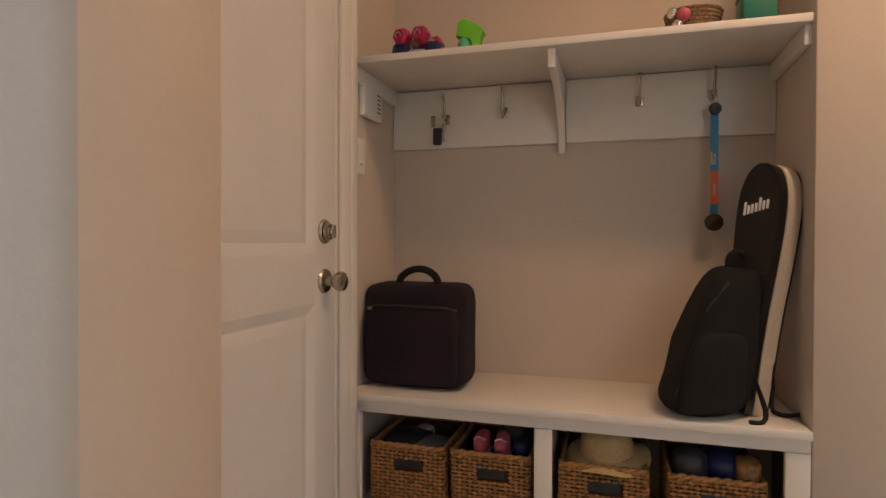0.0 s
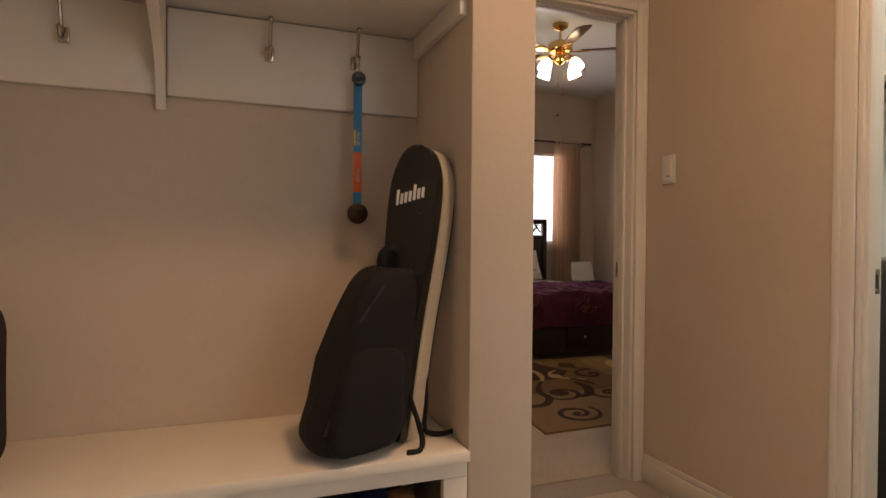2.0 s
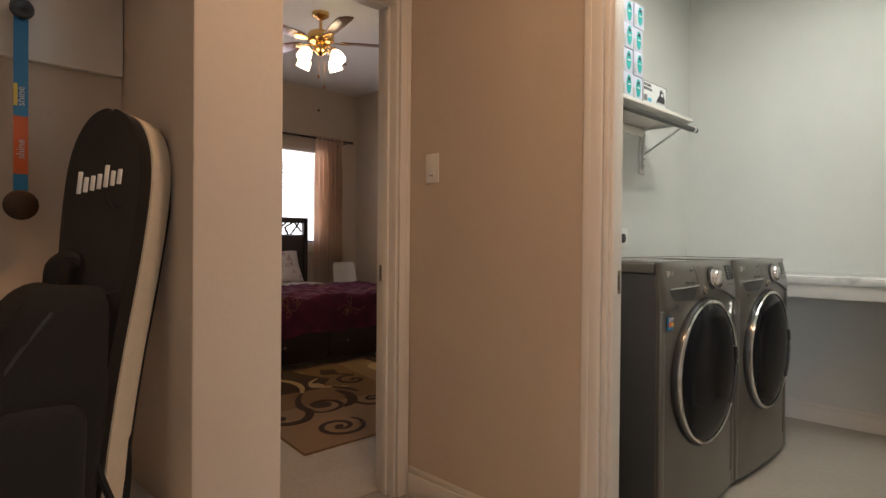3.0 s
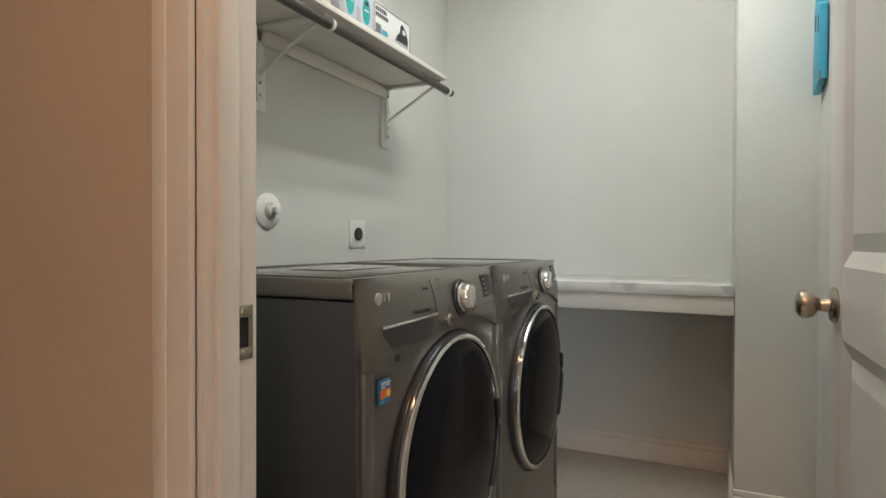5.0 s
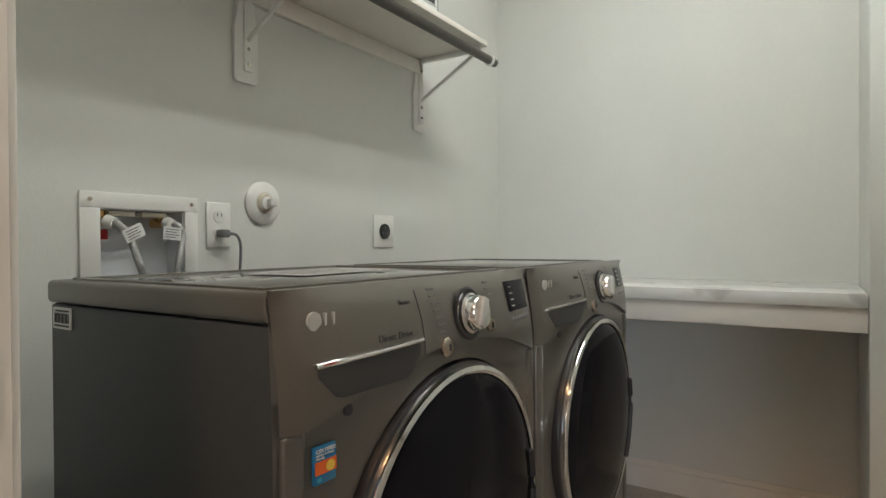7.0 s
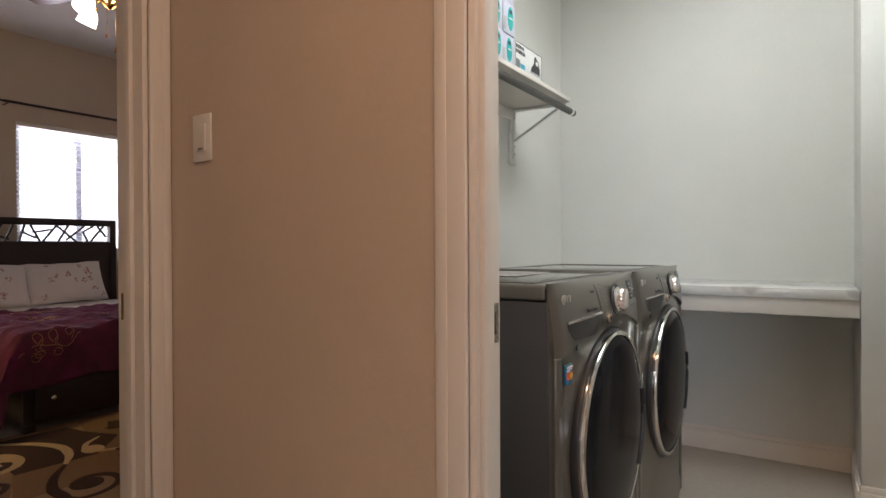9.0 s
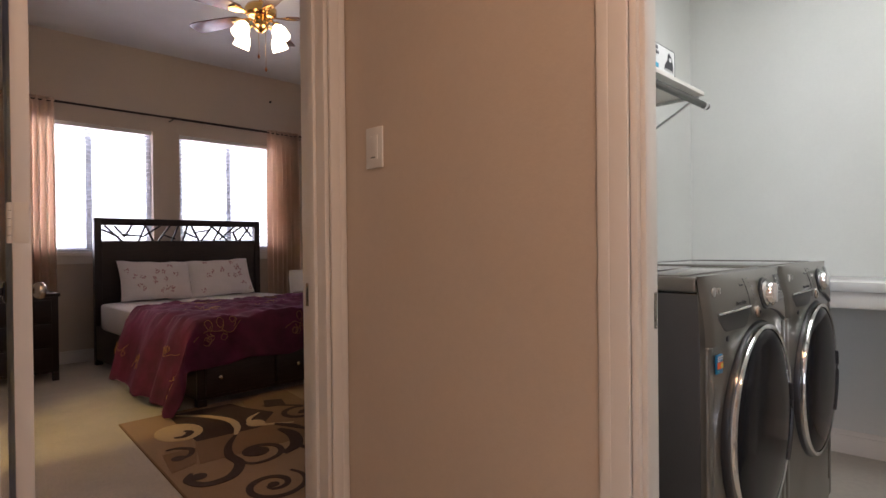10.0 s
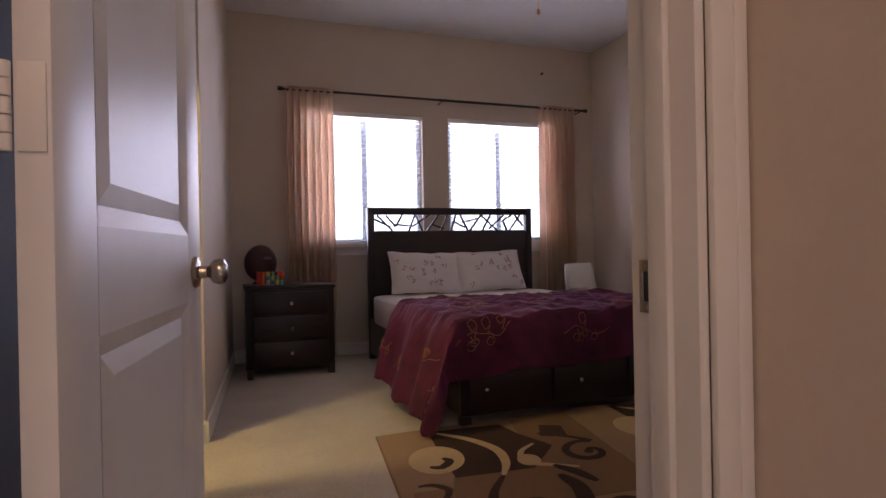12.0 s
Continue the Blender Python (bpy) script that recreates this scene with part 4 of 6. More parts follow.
# hall ceiling light
hl = thing("ceiling_light", "round flush ceiling light in the hall, lit", "light", m=Matrix.Translation((1.45, 2.35, H)))
bm = bmesh.new()
lathe(bm, [(0.001, -0.001), (0.15, -0.001), (0.155, -0.010), (0.150, -0.022), (0.125, -0.022)])
part("rim", bm, M["nickel"], hl)
bm = bmesh.new()
lathe(bm, [(0.124, -0.020), (0.10, -0.030), (0.06, -0.036), (0.001, -0.038)])
part("diffuser", bm, M["lamp_glass"], hl)

# ---- laundry ----
def front_loader(m, kind_label):
    """Front at y = 0 looking towards -y, x from 0 to 0.69, base on z = 0."""
    ob = thing("washing_machine", kind_label, "washing machine", m=m)
    W, D, T = 0.69, 0.575, 0.98
    bm = bmesh.new()
    box(bm, 0.004, W - 0.004, 0.024, D, 0.03, 0.938, 0.006)
    part("cabinet", bm, M["side"], ob, "dark graphite sheet cabinet")
    bm = bmesh.new()
    box(bm, 0.0, W, 0.0315, D + 0.005, 0.9395, T - 0.003, 0.008, 3)
    lid = part("top", bm, M["graphite"], ob)
    bm = bmesh.new()
    box(bm, 0.040, W - 0.040, 0.085, D - 0.035, T - 0.0045, T - 0.0012, 0.002)
    part("top_plate", bm, M["gloss_top"], lid, "glossy dark top plate")
    for b in ((0.028, W - 0.028, 0.072, 0.084), (0.028, W - 0.028, D - 0.034, D - 0.022), (0.028, 0.039, 0.084, D - 0.034), (W - 0.039, W - 0.028, 0.084, D - 0.034)):
        bm = bmesh.new()
        box(bm, *b, T - 0.0045, T + 0.0004, 0.002)
        part("top_rim", bm, M["graphite"], lid)
    # lower front, pierced by the round door
    cx, cz, R = W / 2 + 0.006, 0.562, 0.279
    bm = bmesh.new()
    n = 64
    circ = [(cx + R * math.cos(2 * math.pi * k / n), cz + R * math.sin(2 * math.pi * k / n)) for k in range(n)]

    def edge(k):
        a = 2 * math.pi * k / n
        c, s = math.cos(a), math.sin(a)
        lim_x = (W - cx) if c > 0 else cx
        lim_z = (0.845 - cz + 0.022 + 0.02 * math.cos((a - math.pi / 2) * 1.6)) if s > 0 else cz - 0.03
        t = min(lim_x / abs(c) if abs(c) > 1e-6 else 9, lim_z / abs(s) if abs(s) > 1e-6 else 9)
        return cx + t * c, cz + t * s

    def bow(x):
        return 0.012 * (2 * x / W - 1) ** 4 - 0.008 * (1 - (2 * x / W - 1) ** 2)

    inner = [bm.verts.new((x, bow(x) + 0.012, z)) for x, z in circ]
    mid = [bm.verts.new((cx + (x - cx) * 1.012, bow(x), cz + (z - cz) * 1.012)) for x, z in circ]
    outer = [bm.verts.new((edge(k)[0], bow(edge(k)[0]), edge(k)[1])) for k in range(n)]
    back = [bm.verts.new((edge(k)[0], 0.0235, edge(k)[1])) for k in range(n)]
    for k in range(n):
        j = (k + 1) % n
        bm.faces.new((inner[k], inner[j], mid[j], mid[k]))
        bm.faces.new((mid[k], mid[j], outer[j], outer[k]))
        bm.faces.new((outer[k], outer[j], back[j], back[k]))
    part("front_panel", bm, M["graphite"], ob)
    bm = bmesh.new()
    for x0, x1 in ((0.0, 0.035), (W - 0.035, W)):
        box(bm, x0, x1, 0.004, 0.023, 0.03, 0.8115, 0.006, 3)
    box(bm, 0.0, W, 0.005, 0.0232, 0.03, 0.10, 0.006)
    part("front_frame", bm, M["graphite"], ob)
    # control panel: a bowed band with a curved lower edge and a pocket for the drawer grip
    bm = bmesh.new()
    nx = 46
    rows = [0.0, 0.25, 0.5, 0.8, 1.0]

    def low(x):
        u = (x - cx) / (W / 2)
        return 0.812 + 0.064 * max(0.0, 1 - (u * 1.05) ** 2) ** 1.2

    d0, d1 = 0.075, 0.285
    grid = []
    for i in range(nx + 1):
        x = W * i / nx
        col = []
        for r, f in enumerate(rows):
            z = low(x) + (0.965 - low(x)) * f
            y = bow(x) - 0.010 + 0.022 * f * f
            e = min(x, W - x)
            y += 0.009 * max(0.0, 1 - e / 0.022) ** 2
            col.append(bm.verts.new((x, y, z)))
        col.append(bm.verts.new((x, 0.022, T)))
        col.append(bm.verts.new((x, 0.031, T)))
        grid.append(col)
    for a, b in zip(grid, grid[1:]):
        for r in range(len(a) - 1):
            bm.faces.new((a[r], b[r], b[r + 1], a[r + 1]))
    lowback = [bm.verts.new((c[0].co.x, 0.0235, c[0].co.z)) for c in grid]
    for i in range(nx):
        bm.faces.new((grid[i + 1][0], grid[i][0], lowback[i], lowback[i + 1]))
    for col, lb in ((grid[0], lowback[0]), (grid[-1], lowback[-1])):
        bm.faces.new([lb, *col])
    part("control_panel", bm, M["graphite"], ob)

    def on_panel(x, z, lift=0.0):
        f = max(0.0, min(1.0, (z - low(x)) / (0.965 - low(x))))
        return bow(x) - 0.010 + 0.022 * f * f - lift

    def patch(x0, x1, z0, z1, lift, n=8):
        """A plate that follows the panel's face; z0 may be a function of x."""
        bm = bmesh.new()
        g = []
        for i in range(n + 1):
            x = x0 + (x1 - x0) * i / n
            zl = z0(x) if callable(z0) else z0
            g.append([bm.verts.new((x, on_panel(x, zl + (z1 - zl) * j / n, lift if 0 < j < n and 0 < i < n else lift * 0.4), zl + (z1 - zl) * j / n)) for j in range(n + 1)])
        for p, q in zip(g, g[1:]):
            for j in range(n):
                bm.faces.new((p[j], q[j], q[j + 1], p[j + 1]))
        return bm

    # detergent drawer: dark scooped grip with a bright lip
    bm = patch(0.048, 0.240, lambda x: 0.843 + 0.030 * max(0.0, abs(x - 0.144) / 0.096 - 0.72) / 0.28, 0.890, 0.0012, 16)
    drawer = part("drawer_grip", bm, M["side"], ob, "dark scooped drawer grip")
    bm = bmesh.new()
    tube(bm, [(0.044 + 0.198 * k / 10, on_panel(0.044 + 0.198 * k / 10, 0.890, 0.004), 0.887 + 0.007 * k / 10) for k in range(11)], 0.0036, 8)
    part("lip", bm, M["chrome"], drawer, "bright metal lip")
    # seam, dial, buttons, display
    bm = bmesh.new()
    tube(bm, [(0.252, on_panel(0.252, z, 0.0002), z) for z in [low(0.252) + (0.964 - low(0.252)) * k / 10 for k in range(11)]], 0.0009, 5)
    part("panel_seam", bm, M["black_plastic"], ob)
    dm = Matrix.Translation((0.384, on_panel(0.384, 0.915, -0.002), 0.917)) @ pose(0, 0, 0, 90 - 6, 0, 0)
    bm = bmesh.new()
    lathe(bm, [(0.001, 0.0), (0.044, 0.0), (0.045, 0.004), (0.041, 0.006), (0.034, 0.004)], dm, 36)
    dial = part("dial_ring", bm, M["black_plastic"], ob, "black dial surround")
    bm = bmesh.new()
    lathe(bm, [(0.034, 0.003), (0.034, 0.010), (0.030, 0.014), (0.029, 0.026), (0.0265, 0.030), (0.001, 0.029)], dm, 36)
    part("dial_knob", bm, M["chrome"], dial, "bright metal dial")
    bm = bmesh.new()
    box(bm, -0.026, 0.026, -0.0085, 0.0085, 0.028, 0.036, 0.003)
    bmesh.ops.transform(bm, verts=bm.verts, matrix=dm @ pose(0, 0, 0, 0, 0, 65))
    part("grip_bar", bm, M["silver_print"], dial)
    for x, z, r in ((0.310, 0.872, 0.0155), (0.455, 0.890, 0.0125)):
        bm = bmesh.new()
        lathe(bm, [(0.001, 0.0), (r, 0.0), (r, 0.005), (r * 0.8, 0.008), (0.001, 0.009)], Matrix.Translation((x, on_panel(x, z, -0.002), z)) @ pose(0, 0, 0, 88, 0, 0), 22)
        b = part("button", bm, M["nickel"], ob, "silver push button")
        bm = bmesh.new()
        box(bm, x - 0.001, x + 0.001, on_panel(x, z, 0.0072) - 0.001, on_panel(x, z, 0.0065), z - 0.005, z + 0.005)
        part("button_mark", bm, M["ink"], b)
    bm = patch(0.545, 0.652, 0.903, 0.960, 0.002)
    disp = part("display", bm, M["smoked"], ob, "dark display window")
    for k in range(6):
        bm = bmesh.new()
        x = 0.552 + k * 0.0165
        box(bm, x, x + 0.012, on_panel(x, 0.886, 0.002) + 0.001, on_panel(x, 0.886) + 0.004, 0.882, 0.890, 0.0015)
        part("option_button", bm, M["grey_plastic"], ob)
    for k in range(4):
        bm = bmesh.new()
        z = 0.912 + 0.012 * k
        box(bm, 0.560, 0.572, on_panel(0.566, z, 0.0030), on_panel(0.566, z, 0.0015), z, z + 0.002)
        part("display_mark", bm, M["silver_print"], disp)
    for k in range(7):
        for x, w in ((0.284 + 0.001 * k, 0.026), (0.462, 0.020)):
            if x > 0.4 and k > 3:
                continue
            bm = bmesh.new()
            z = 0.962 - 0.011 * k
            box(bm, x, x + w * (0.7 + 0.3 * ((k * 7) % 3) / 2), on_panel(x, z, 0.0006), on_panel(x, z) + 0.002, z, z + 0.0028)
            part("cycle_label", bm, M["grey_plastic"], ob, "small unreadable cycle label")
    writing("drive_words", "Direct Drive", 0.0145, Matrix.Translation((0.150, on_panel(0.19, 0.905, 0.0012), 0.901)) @ pose(0, 0, 0, 86, 0, -1.5), M["ink"], ob)
    writing("steam_word", "Steam", 0.0105, Matrix.Translation((0.208, on_panel(0.22, 0.95, 0.0012), 0.946)) @ pose(0, 0, 0, 82, 0, -1.5), M["ink"], ob)
    # logo as plain shapes
    bm = bmesh.new()
    cyl(bm, (0.052, on_panel(0.052, 0.937, -0.002), 0.940), (0.052, on_panel(0.052, 0.937, 0.0018), 0.940), 0.0115, sides=24)
    part("logo_disc", bm, M["silver_print"], ob, "plain silver logo disc")
    for x in (0.068, 0.081):
        bm = bmesh.new()
        box(bm, x, x + 0.0035, on_panel(x, 0.94, 0.0016), on_panel(x, 0.94) + 0.003, 0.932, 0.949)
        box(bm, x, x + 0.010, on_panel(x, 0.94, 0.0016), on_panel(x, 0.94) + 0.003, 0.932, 0.935)
        part("logo_bar", bm, M["silver_print"], ob, "plain silver logo bar")
    # badge below the grip
    bm = bmesh.new()
    cyl(bm, (0.092, on_panel(0.092, 0.832, -0.002) , 0.8255), (0.092, on_panel(0.092, 0.832, 0.0012), 0.8255), 0.0075, sides=18)
    part("badge", bm, M["ink"], ob)
    # door: black bezel, chrome ring, bowl of smoked glass, handle
    fm = Matrix.Translation((cx, -0.006, cz)) @ pose(0, 0, 0, 90, 0, 0)
    bm = bmesh.new()
    lathe(bm, [(0.278, -0.012), (0.279, 0.003), (0.277, 0.008), (0.272, 0.010), (0.26, 0.0)], fm, 72)
    door = part("door_bezel", bm, M["black_plastic"], ob, "black door bezel")
    bm = bmesh.new()
    prof = [(0.271, 0.006), (0.273, 0.015), (0.271, 0.022), (0.264, 0.025), (0.259, 0.022), (0.258, 0.012)]
    rings = [[bm.verts.new(fm @ Vector((r * math.cos(2 * math.pi * k / 72), r * math.sin(2 * math.pi * k / 72), z))) for k in range(72)] for r, z in prof]
    for a, b in zip(rings, rings[1:] + rings[:1]):
        for k in range(72):
            bm.faces.new((a[k], a[(k + 1) % 72], b[(k + 1) % 72], b[k]))
    part("chrome_ring", bm, M["chrome"], door, "polished chrome ring")
    bm = bmesh.new()
    lathe(bm, [(0.259, 0.012), (0.257, 0.020), (0.245, 0.025), (0.20, 0.033), (0.12, 0.038), (0.001, 0.040)], fm, 64)
    part("door_glass", bm, M["smoked"], door, "dark smoked glass")
    bm = bmesh.new()
    tube(bm, [(cx + 0.246 * math.cos(a), -0.033, cz + 0.246 * math.sin(a)) for a in [math.radians(d) for d in range(-38, 20, 6)]], 0.007, 8)
    part("door_handle", bm, M["black_plastic"], door)
    for x in (0.06, W - 0.06):
        for y in (0.10, D - 0.06):
            bm = bmesh.new()
            cyl(bm, (x, y, 0.0), (x, y, 0.032), 0.022, 0.016, 14)
            part("foot", bm, M["black_plastic"], ob)
    return ob


wash = front_loader(Matrix.Translation((2.724, 3.000, 0)), "graphite front-loading washer with a chrome-ringed dark door")
dry = copy_thing(wash, Matrix.Translation((3.430, 3.000, 0)))
dry.name = "tumble_dryer"
tagged(dry, "graphite front-loading dryer beside the washer", "dryer")
sticker = thing("allergy_sticker", "blue and orange certification sticker on the washer front", "sticker", m=Matrix.Translation((2.766, 2.9985, 0.744)) @ pose(0, 0, 0, 0, 0, -2) @ Matrix.Diagonal((0.84, 1, 0.76, 1)))
boxpart("backing", (0, 0.042, 0, 0.006, 0, 0.060), M["blue"], sticker, 0.001)
boxpart("orange_band", (0.0005, 0.0415, -0.0012, 0.0, 0.016, 0.037), M["orange"], sticker, 0.0)
bm = bmesh.new()
cyl(bm, (0.029, -0.0013, 0.026), (0.029, -0.0022, 0.026), 0.0085, sides=20)
part("emblem", bm, M["yellow"], sticker)
boxpart("logo_dot", (0.004, 0.012, -0.0012, 0.0, 0.005, 0.011), M["sky_blue"], sticker, 0.0)
writing("certified_word", "CERTIFIED", 0.0085, Matrix.Translation((0.0015, -0.0012, 0.0505)) @ pose(0, 0, 0, 90, 0, 0), M["paper"], sticker)
writing("friendly_words", "asthma & allergy\nfriendly", 0.0052, Matrix.Translation((0.002, -0.0012, 0.0455)) @ pose(0, 0, 0, 90, 0, 0), M["paper"], sticker)
bc = thing("barcode_label", "white barcode label on the washer's side", "label", m=Matrix.Translation((2.7275, 3.530, 0.920)) @ Matrix.Diagonal((1, 0.85, 0.66, 1)))
boxpart("paper", (-0.002, 0.0, -0.035, 0.035, -0.033, 0.020), M["paper"], bc, 0.0)
for k in range(12):
    boxpart("bar", (-0.0028, -0.002, -0.028 + k * 0.0047, -0.0265 + k * 0.0047 + 0.0012 * (k % 3), -0.018, 0.006), M["ink"], bc, 0.0)
boxpart("text_line", (-0.0028, -0.002, -0.028, 0.024, 0.010, 0.014), M["ink"], bc, 0.0)
boxpart("text_line", (-0.0028, -0.002, -0.028, 0.028, -0.027, -0.023), M["ink"], bc, 0.0)
man = thing("instruction_sheet", "white printed instruction sheet on the washer top", "paper", m=Matrix.Translation((3.10, 3.30, 0.981)) @ pose(0, 0, 0, 0, 0, 3))
boxpart("sheet", (-0.14, 0.14, -0.07, 0.09, 0, 0.001), M["silver_print"], man, 0.0)
for k in range(5):
    boxpart("text_line", (-0.12, 0.10 - 0.03 * (k % 2), -0.05 + 0.026 * k, -0.042 + 0.026 * k, 0.001, 0.0014), M["grey_plastic"], man, 0.0)

counter = thing("folding_counter", "white marble-look folding counter with a painted apron", "counter")
boxpart("slab", (RX + 0.002, LX - 0.002, RY + 0.002, LY - 0.002, 0.843, 0.885), M["marble"], counter, 0.003)
boxpart("apron", (RX + 0.012, RX + 0.032, RY + 0.002, LY - 0.002, 0.772, 0.842), M["trim"], counter, 0.002)
boxpart("back_cleat", (LX - 0.022, LX - 0.002, RY + 0.002, LY - 0.002, 0.79, 0.842), M["trim"], counter, 0.002)

ws = thing("wall_shelf", "white wire-bracketed laundry shelf with a hanging rod", "shelf")
boxpart("shelf_board", (2.505, 4.115, 3.492, LY - 0.001, 1.742, 1.760), M["board"], ws, 0.002)
boxpart("wall_cleat", (2.505, 4.115, LY - 0.02, LY - 0.0015, 1.690, 1.741), M["board"], ws, 0.002)
bm = bmesh.new()
cyl(bm, (2.52, 3.510, 1.708), (4.200, 3.510, 1.708), 0.0155, sides=20)
part("hanging_rod", bm, material("pewter_rod", (0.11, 0.10, 0.09), 0.35, 0.7, grain=0.1), ws, "dark pewter hanging rod")
for x in (2.80, 3.31, 4.160):
    bm = bmesh.new()
    lathe(bm, [(0.0158, -0.006), (0.020, -0.006), (0.020, 0.006), (0.0158, 0.006)], Matrix.Translation((x, 3.510, 1.708)) @ pose(0, 0, 0, 0, 90, 0), 18)
    part("rod_ring", bm, M["white_plastic"], ws)
for x in (2.62, 3.300, 4.108):
    bm = bmesh.new()
    c = [(sx * (0.026 + 0.012 * math.cos(a)), 1.482 - 0.012 * math.sin(a)) for sx, angles in ((1, (0, 30, 60, 90)), (-1, (90, 60, 30, 0))) for a in map(radians, angles)]
    prism(bm, [(x + u, v) for u, v in c] + [(x - 0.038, 1.62), (x - 0.026, 1.66), (x - 0.026, 1.741), (x + 0.026, 1.741), (x + 0.026, 1.66), (x + 0.038, 1.62)], LY - 0.012, LY - 0.0005, up, bevel=0.002)
    b = part("bracket", bm, M["white_plastic"], ws, "white steel shelf bracket")
    bm = bmesh.new()
    box(bm, x - 0.012, x + 0.012, LY - 0.020, LY - 0.0125, 1.500, 1.736, 0.002)
    box(bm, x - 0.012, x + 0.012, 3.515, LY - 0.0125, 1.730, 1.7412, 0.002)
    part("angle_bar", bm, M["white_plastic"], b)
    bm = bmesh.new()
    tube(bm, [(x, LY - 0.016, 1.585), (x, 3.535, 1.728)], 0.0065, 8)
    part("brace", bm, M["white_plastic"], b)
    for z in (1.52, 1.56, 1.70):
        bm = bmesh.new()
        cyl(bm, (x, LY - 0.0205, z), (x, LY - 0.0225, z), 0.005, sides=10)
        part("screw", bm, M["nickel"], b)


def teal_pack(m):
    ob = thing("product_box", "white and teal cardboard product box stacked on the shelf", "box", "teal boxes on the shelf", m)
    boxpart("carton", (0, 0.098, 0, 0.15, 0, 0.118), M["pale_lilac"], ob, 0.002)
    bm = bmesh.new()
    ball(bm, (0.058, -0.0004, 0.062), 1.0, (0.024, 0.0012, 0.046), 24, 12)
    part("oval_print", bm, M["teal"], ob, "teal oval print")
    boxpart("dark_band", (0.048, 0.068, -0.0022, -0.0012, 0.080, 0.094), M["ink"], ob, 0.0)
    boxpart("text_bar", (0.044, 0.072, -0.0022, -0.0012, 0.060, 0.066), M["paper"], ob, 0.0)
    boxpart("side_print", (0.004, 0.022, -0.0012, 0.0, 0.01, 0.06), M["silver_print"], ob, 0.0)
    return ob


first = teal_pack(Matrix.Translation((3.355, 3.508, 1.7605)))
for row in range(4):
    for k in range(2):
        if row or k:
            copy_thing(first, Matrix.Translation((3.355 + k * 0.101 + 0.003 * (row % 2), 3.508 + 0.004 * ((row + k) % 2), 1.7605 + 0.1185 * row)))
kb = thing("kraft_bag", "cream paper product packet standing on the shelf", "packet", m=Matrix.Translation((3.235, 3.52, 1.7605)))
bm = bmesh.new()
soft_box(bm, 0.052, 0.04, 0.13, 0.3, 24, 14, wobble=0.004, shape=lambda p: Vector((p.x + 0.052, p.y * (1 - 0.5 * max(0, p.z) / 0.13) + 0.04, p.z + 0.131)))
part("packet", bm, M["kraft"], kb)
boxpart("label_print", (0.02, 0.085, -0.003, -0.0005, 0.09, 0.17), M["silver_print"], kb, 0.0)
ib = thing("iron_box", "white cardboard iron box with black line art on the shelf", "box", m=Matrix.Translation((3.562, 3.512, 1.7605)))
boxpart("carton", (0, 0.262, 0, 0.13, 0, 0.118), M["paper"], ib, 0.002)
bm = bmesh.new()
for b in ((0.004, 0.258, -0.0008, 0.0, 0.114, 0.116), (0.004, 0.258, -0.0008, 0.0, 0.002, 0.004), (0.256, 0.258, -0.0008, 0.0, 0.003, 0.115), (0.004, 0.006, -0.0008, 0.0, 0.003, 0.115)):
    box(bm, *b)
part("border_line", bm, M["ink"], ib)
for b in ((0.012, 0.088, 0.092, 0.106), (0.012, 0.098, 0.072, 0.086)):
    for k in range(6):
        w = (b[1] - b[0]) / 6
        boxpart("logo_bar", (b[0] + k * w, b[0] + k * w + w * 0.68, -0.0010, 0.0, b[2], b[3]), M["ink"], ib, 0.0, "plain dark logo bar")
boxpart("photo_print", (0.012, 0.045, -0.0010, 0.0, 0.016, 0.048), M["grey_plastic"], ib, 0.0)
boxpart("colour_print", (0.050, 0.092, -0.0010, 0.0, 0.018, 0.036), M["sky_blue"], ib, 0.0)
bm = bmesh.new()
prism(bm, [(0.150, 0.030), (0.238, 0.030), (0.240, 0.050), (0.225, 0.082), (0.196, 0.100), (0.186, 0.092), (0.180, 0.066), (0.158, 0.048)], 0.0002, 0.0012, Matrix.Translation((0, 0, 0)) @ up @ Matrix.Diagonal((1, 1, -1, 1)))
part("iron_picture", bm, M["ink"], ib, "printed picture of an iron")
boxpart("picture_gap", (0.198, 0.220, -0.0018, -0.0012, 0.064, 0.080), M["paper"], ib, 0.0)
boxpart("sole_print", (0.142, 0.242, -0.0018, -0.0005, 0.022, 0.029), M["silver_print"], ib, 0.0)

# valve box in the wall
vb = thing("washer_valve_box", "white recessed washer valve box with two braided hoses", "valve box")
bx0, bx1, bz0, bz1 = 2.877, 3.153, 0.955, 1.151
bm = bmesh.new()
for b in ((bx0, bx1, 1.116, bz1), (bx0, bx0 + 0.042, bz0, 1.116), (bx1 - 0.036, bx1, bz0, 1.116)):
    box(bm, b[0], b[1], LY - 0.007, LY - 0.0005, b[2], b[3], 0.0015)
part("face_frame", bm, M["white_plastic"], vb)
bm = bmesh.new()
for b in ((VX0, VX1, LY + 0.065, LY + 0.07, VZ0, VZ1), (VX0, VX0 + 0.003, LY, LY + 0.064, VZ0, VZ1), (VX1 - 0.003, VX1, LY, LY + 0.064, VZ0, VZ1), (VX0 + 0.004, VX1 - 0.004, LY, LY + 0.064, VZ1 - 0.003, VZ1), (VX0 + 0.004, VX1 - 0.004, LY, LY + 0.064, VZ0, VZ0 + 0.003)):
    box(bm, *b)
part("recess_back", bm, material("shaded_white_plastic", (0.60, 0.61, 0.62), 0.45, grain=0.03), vb)
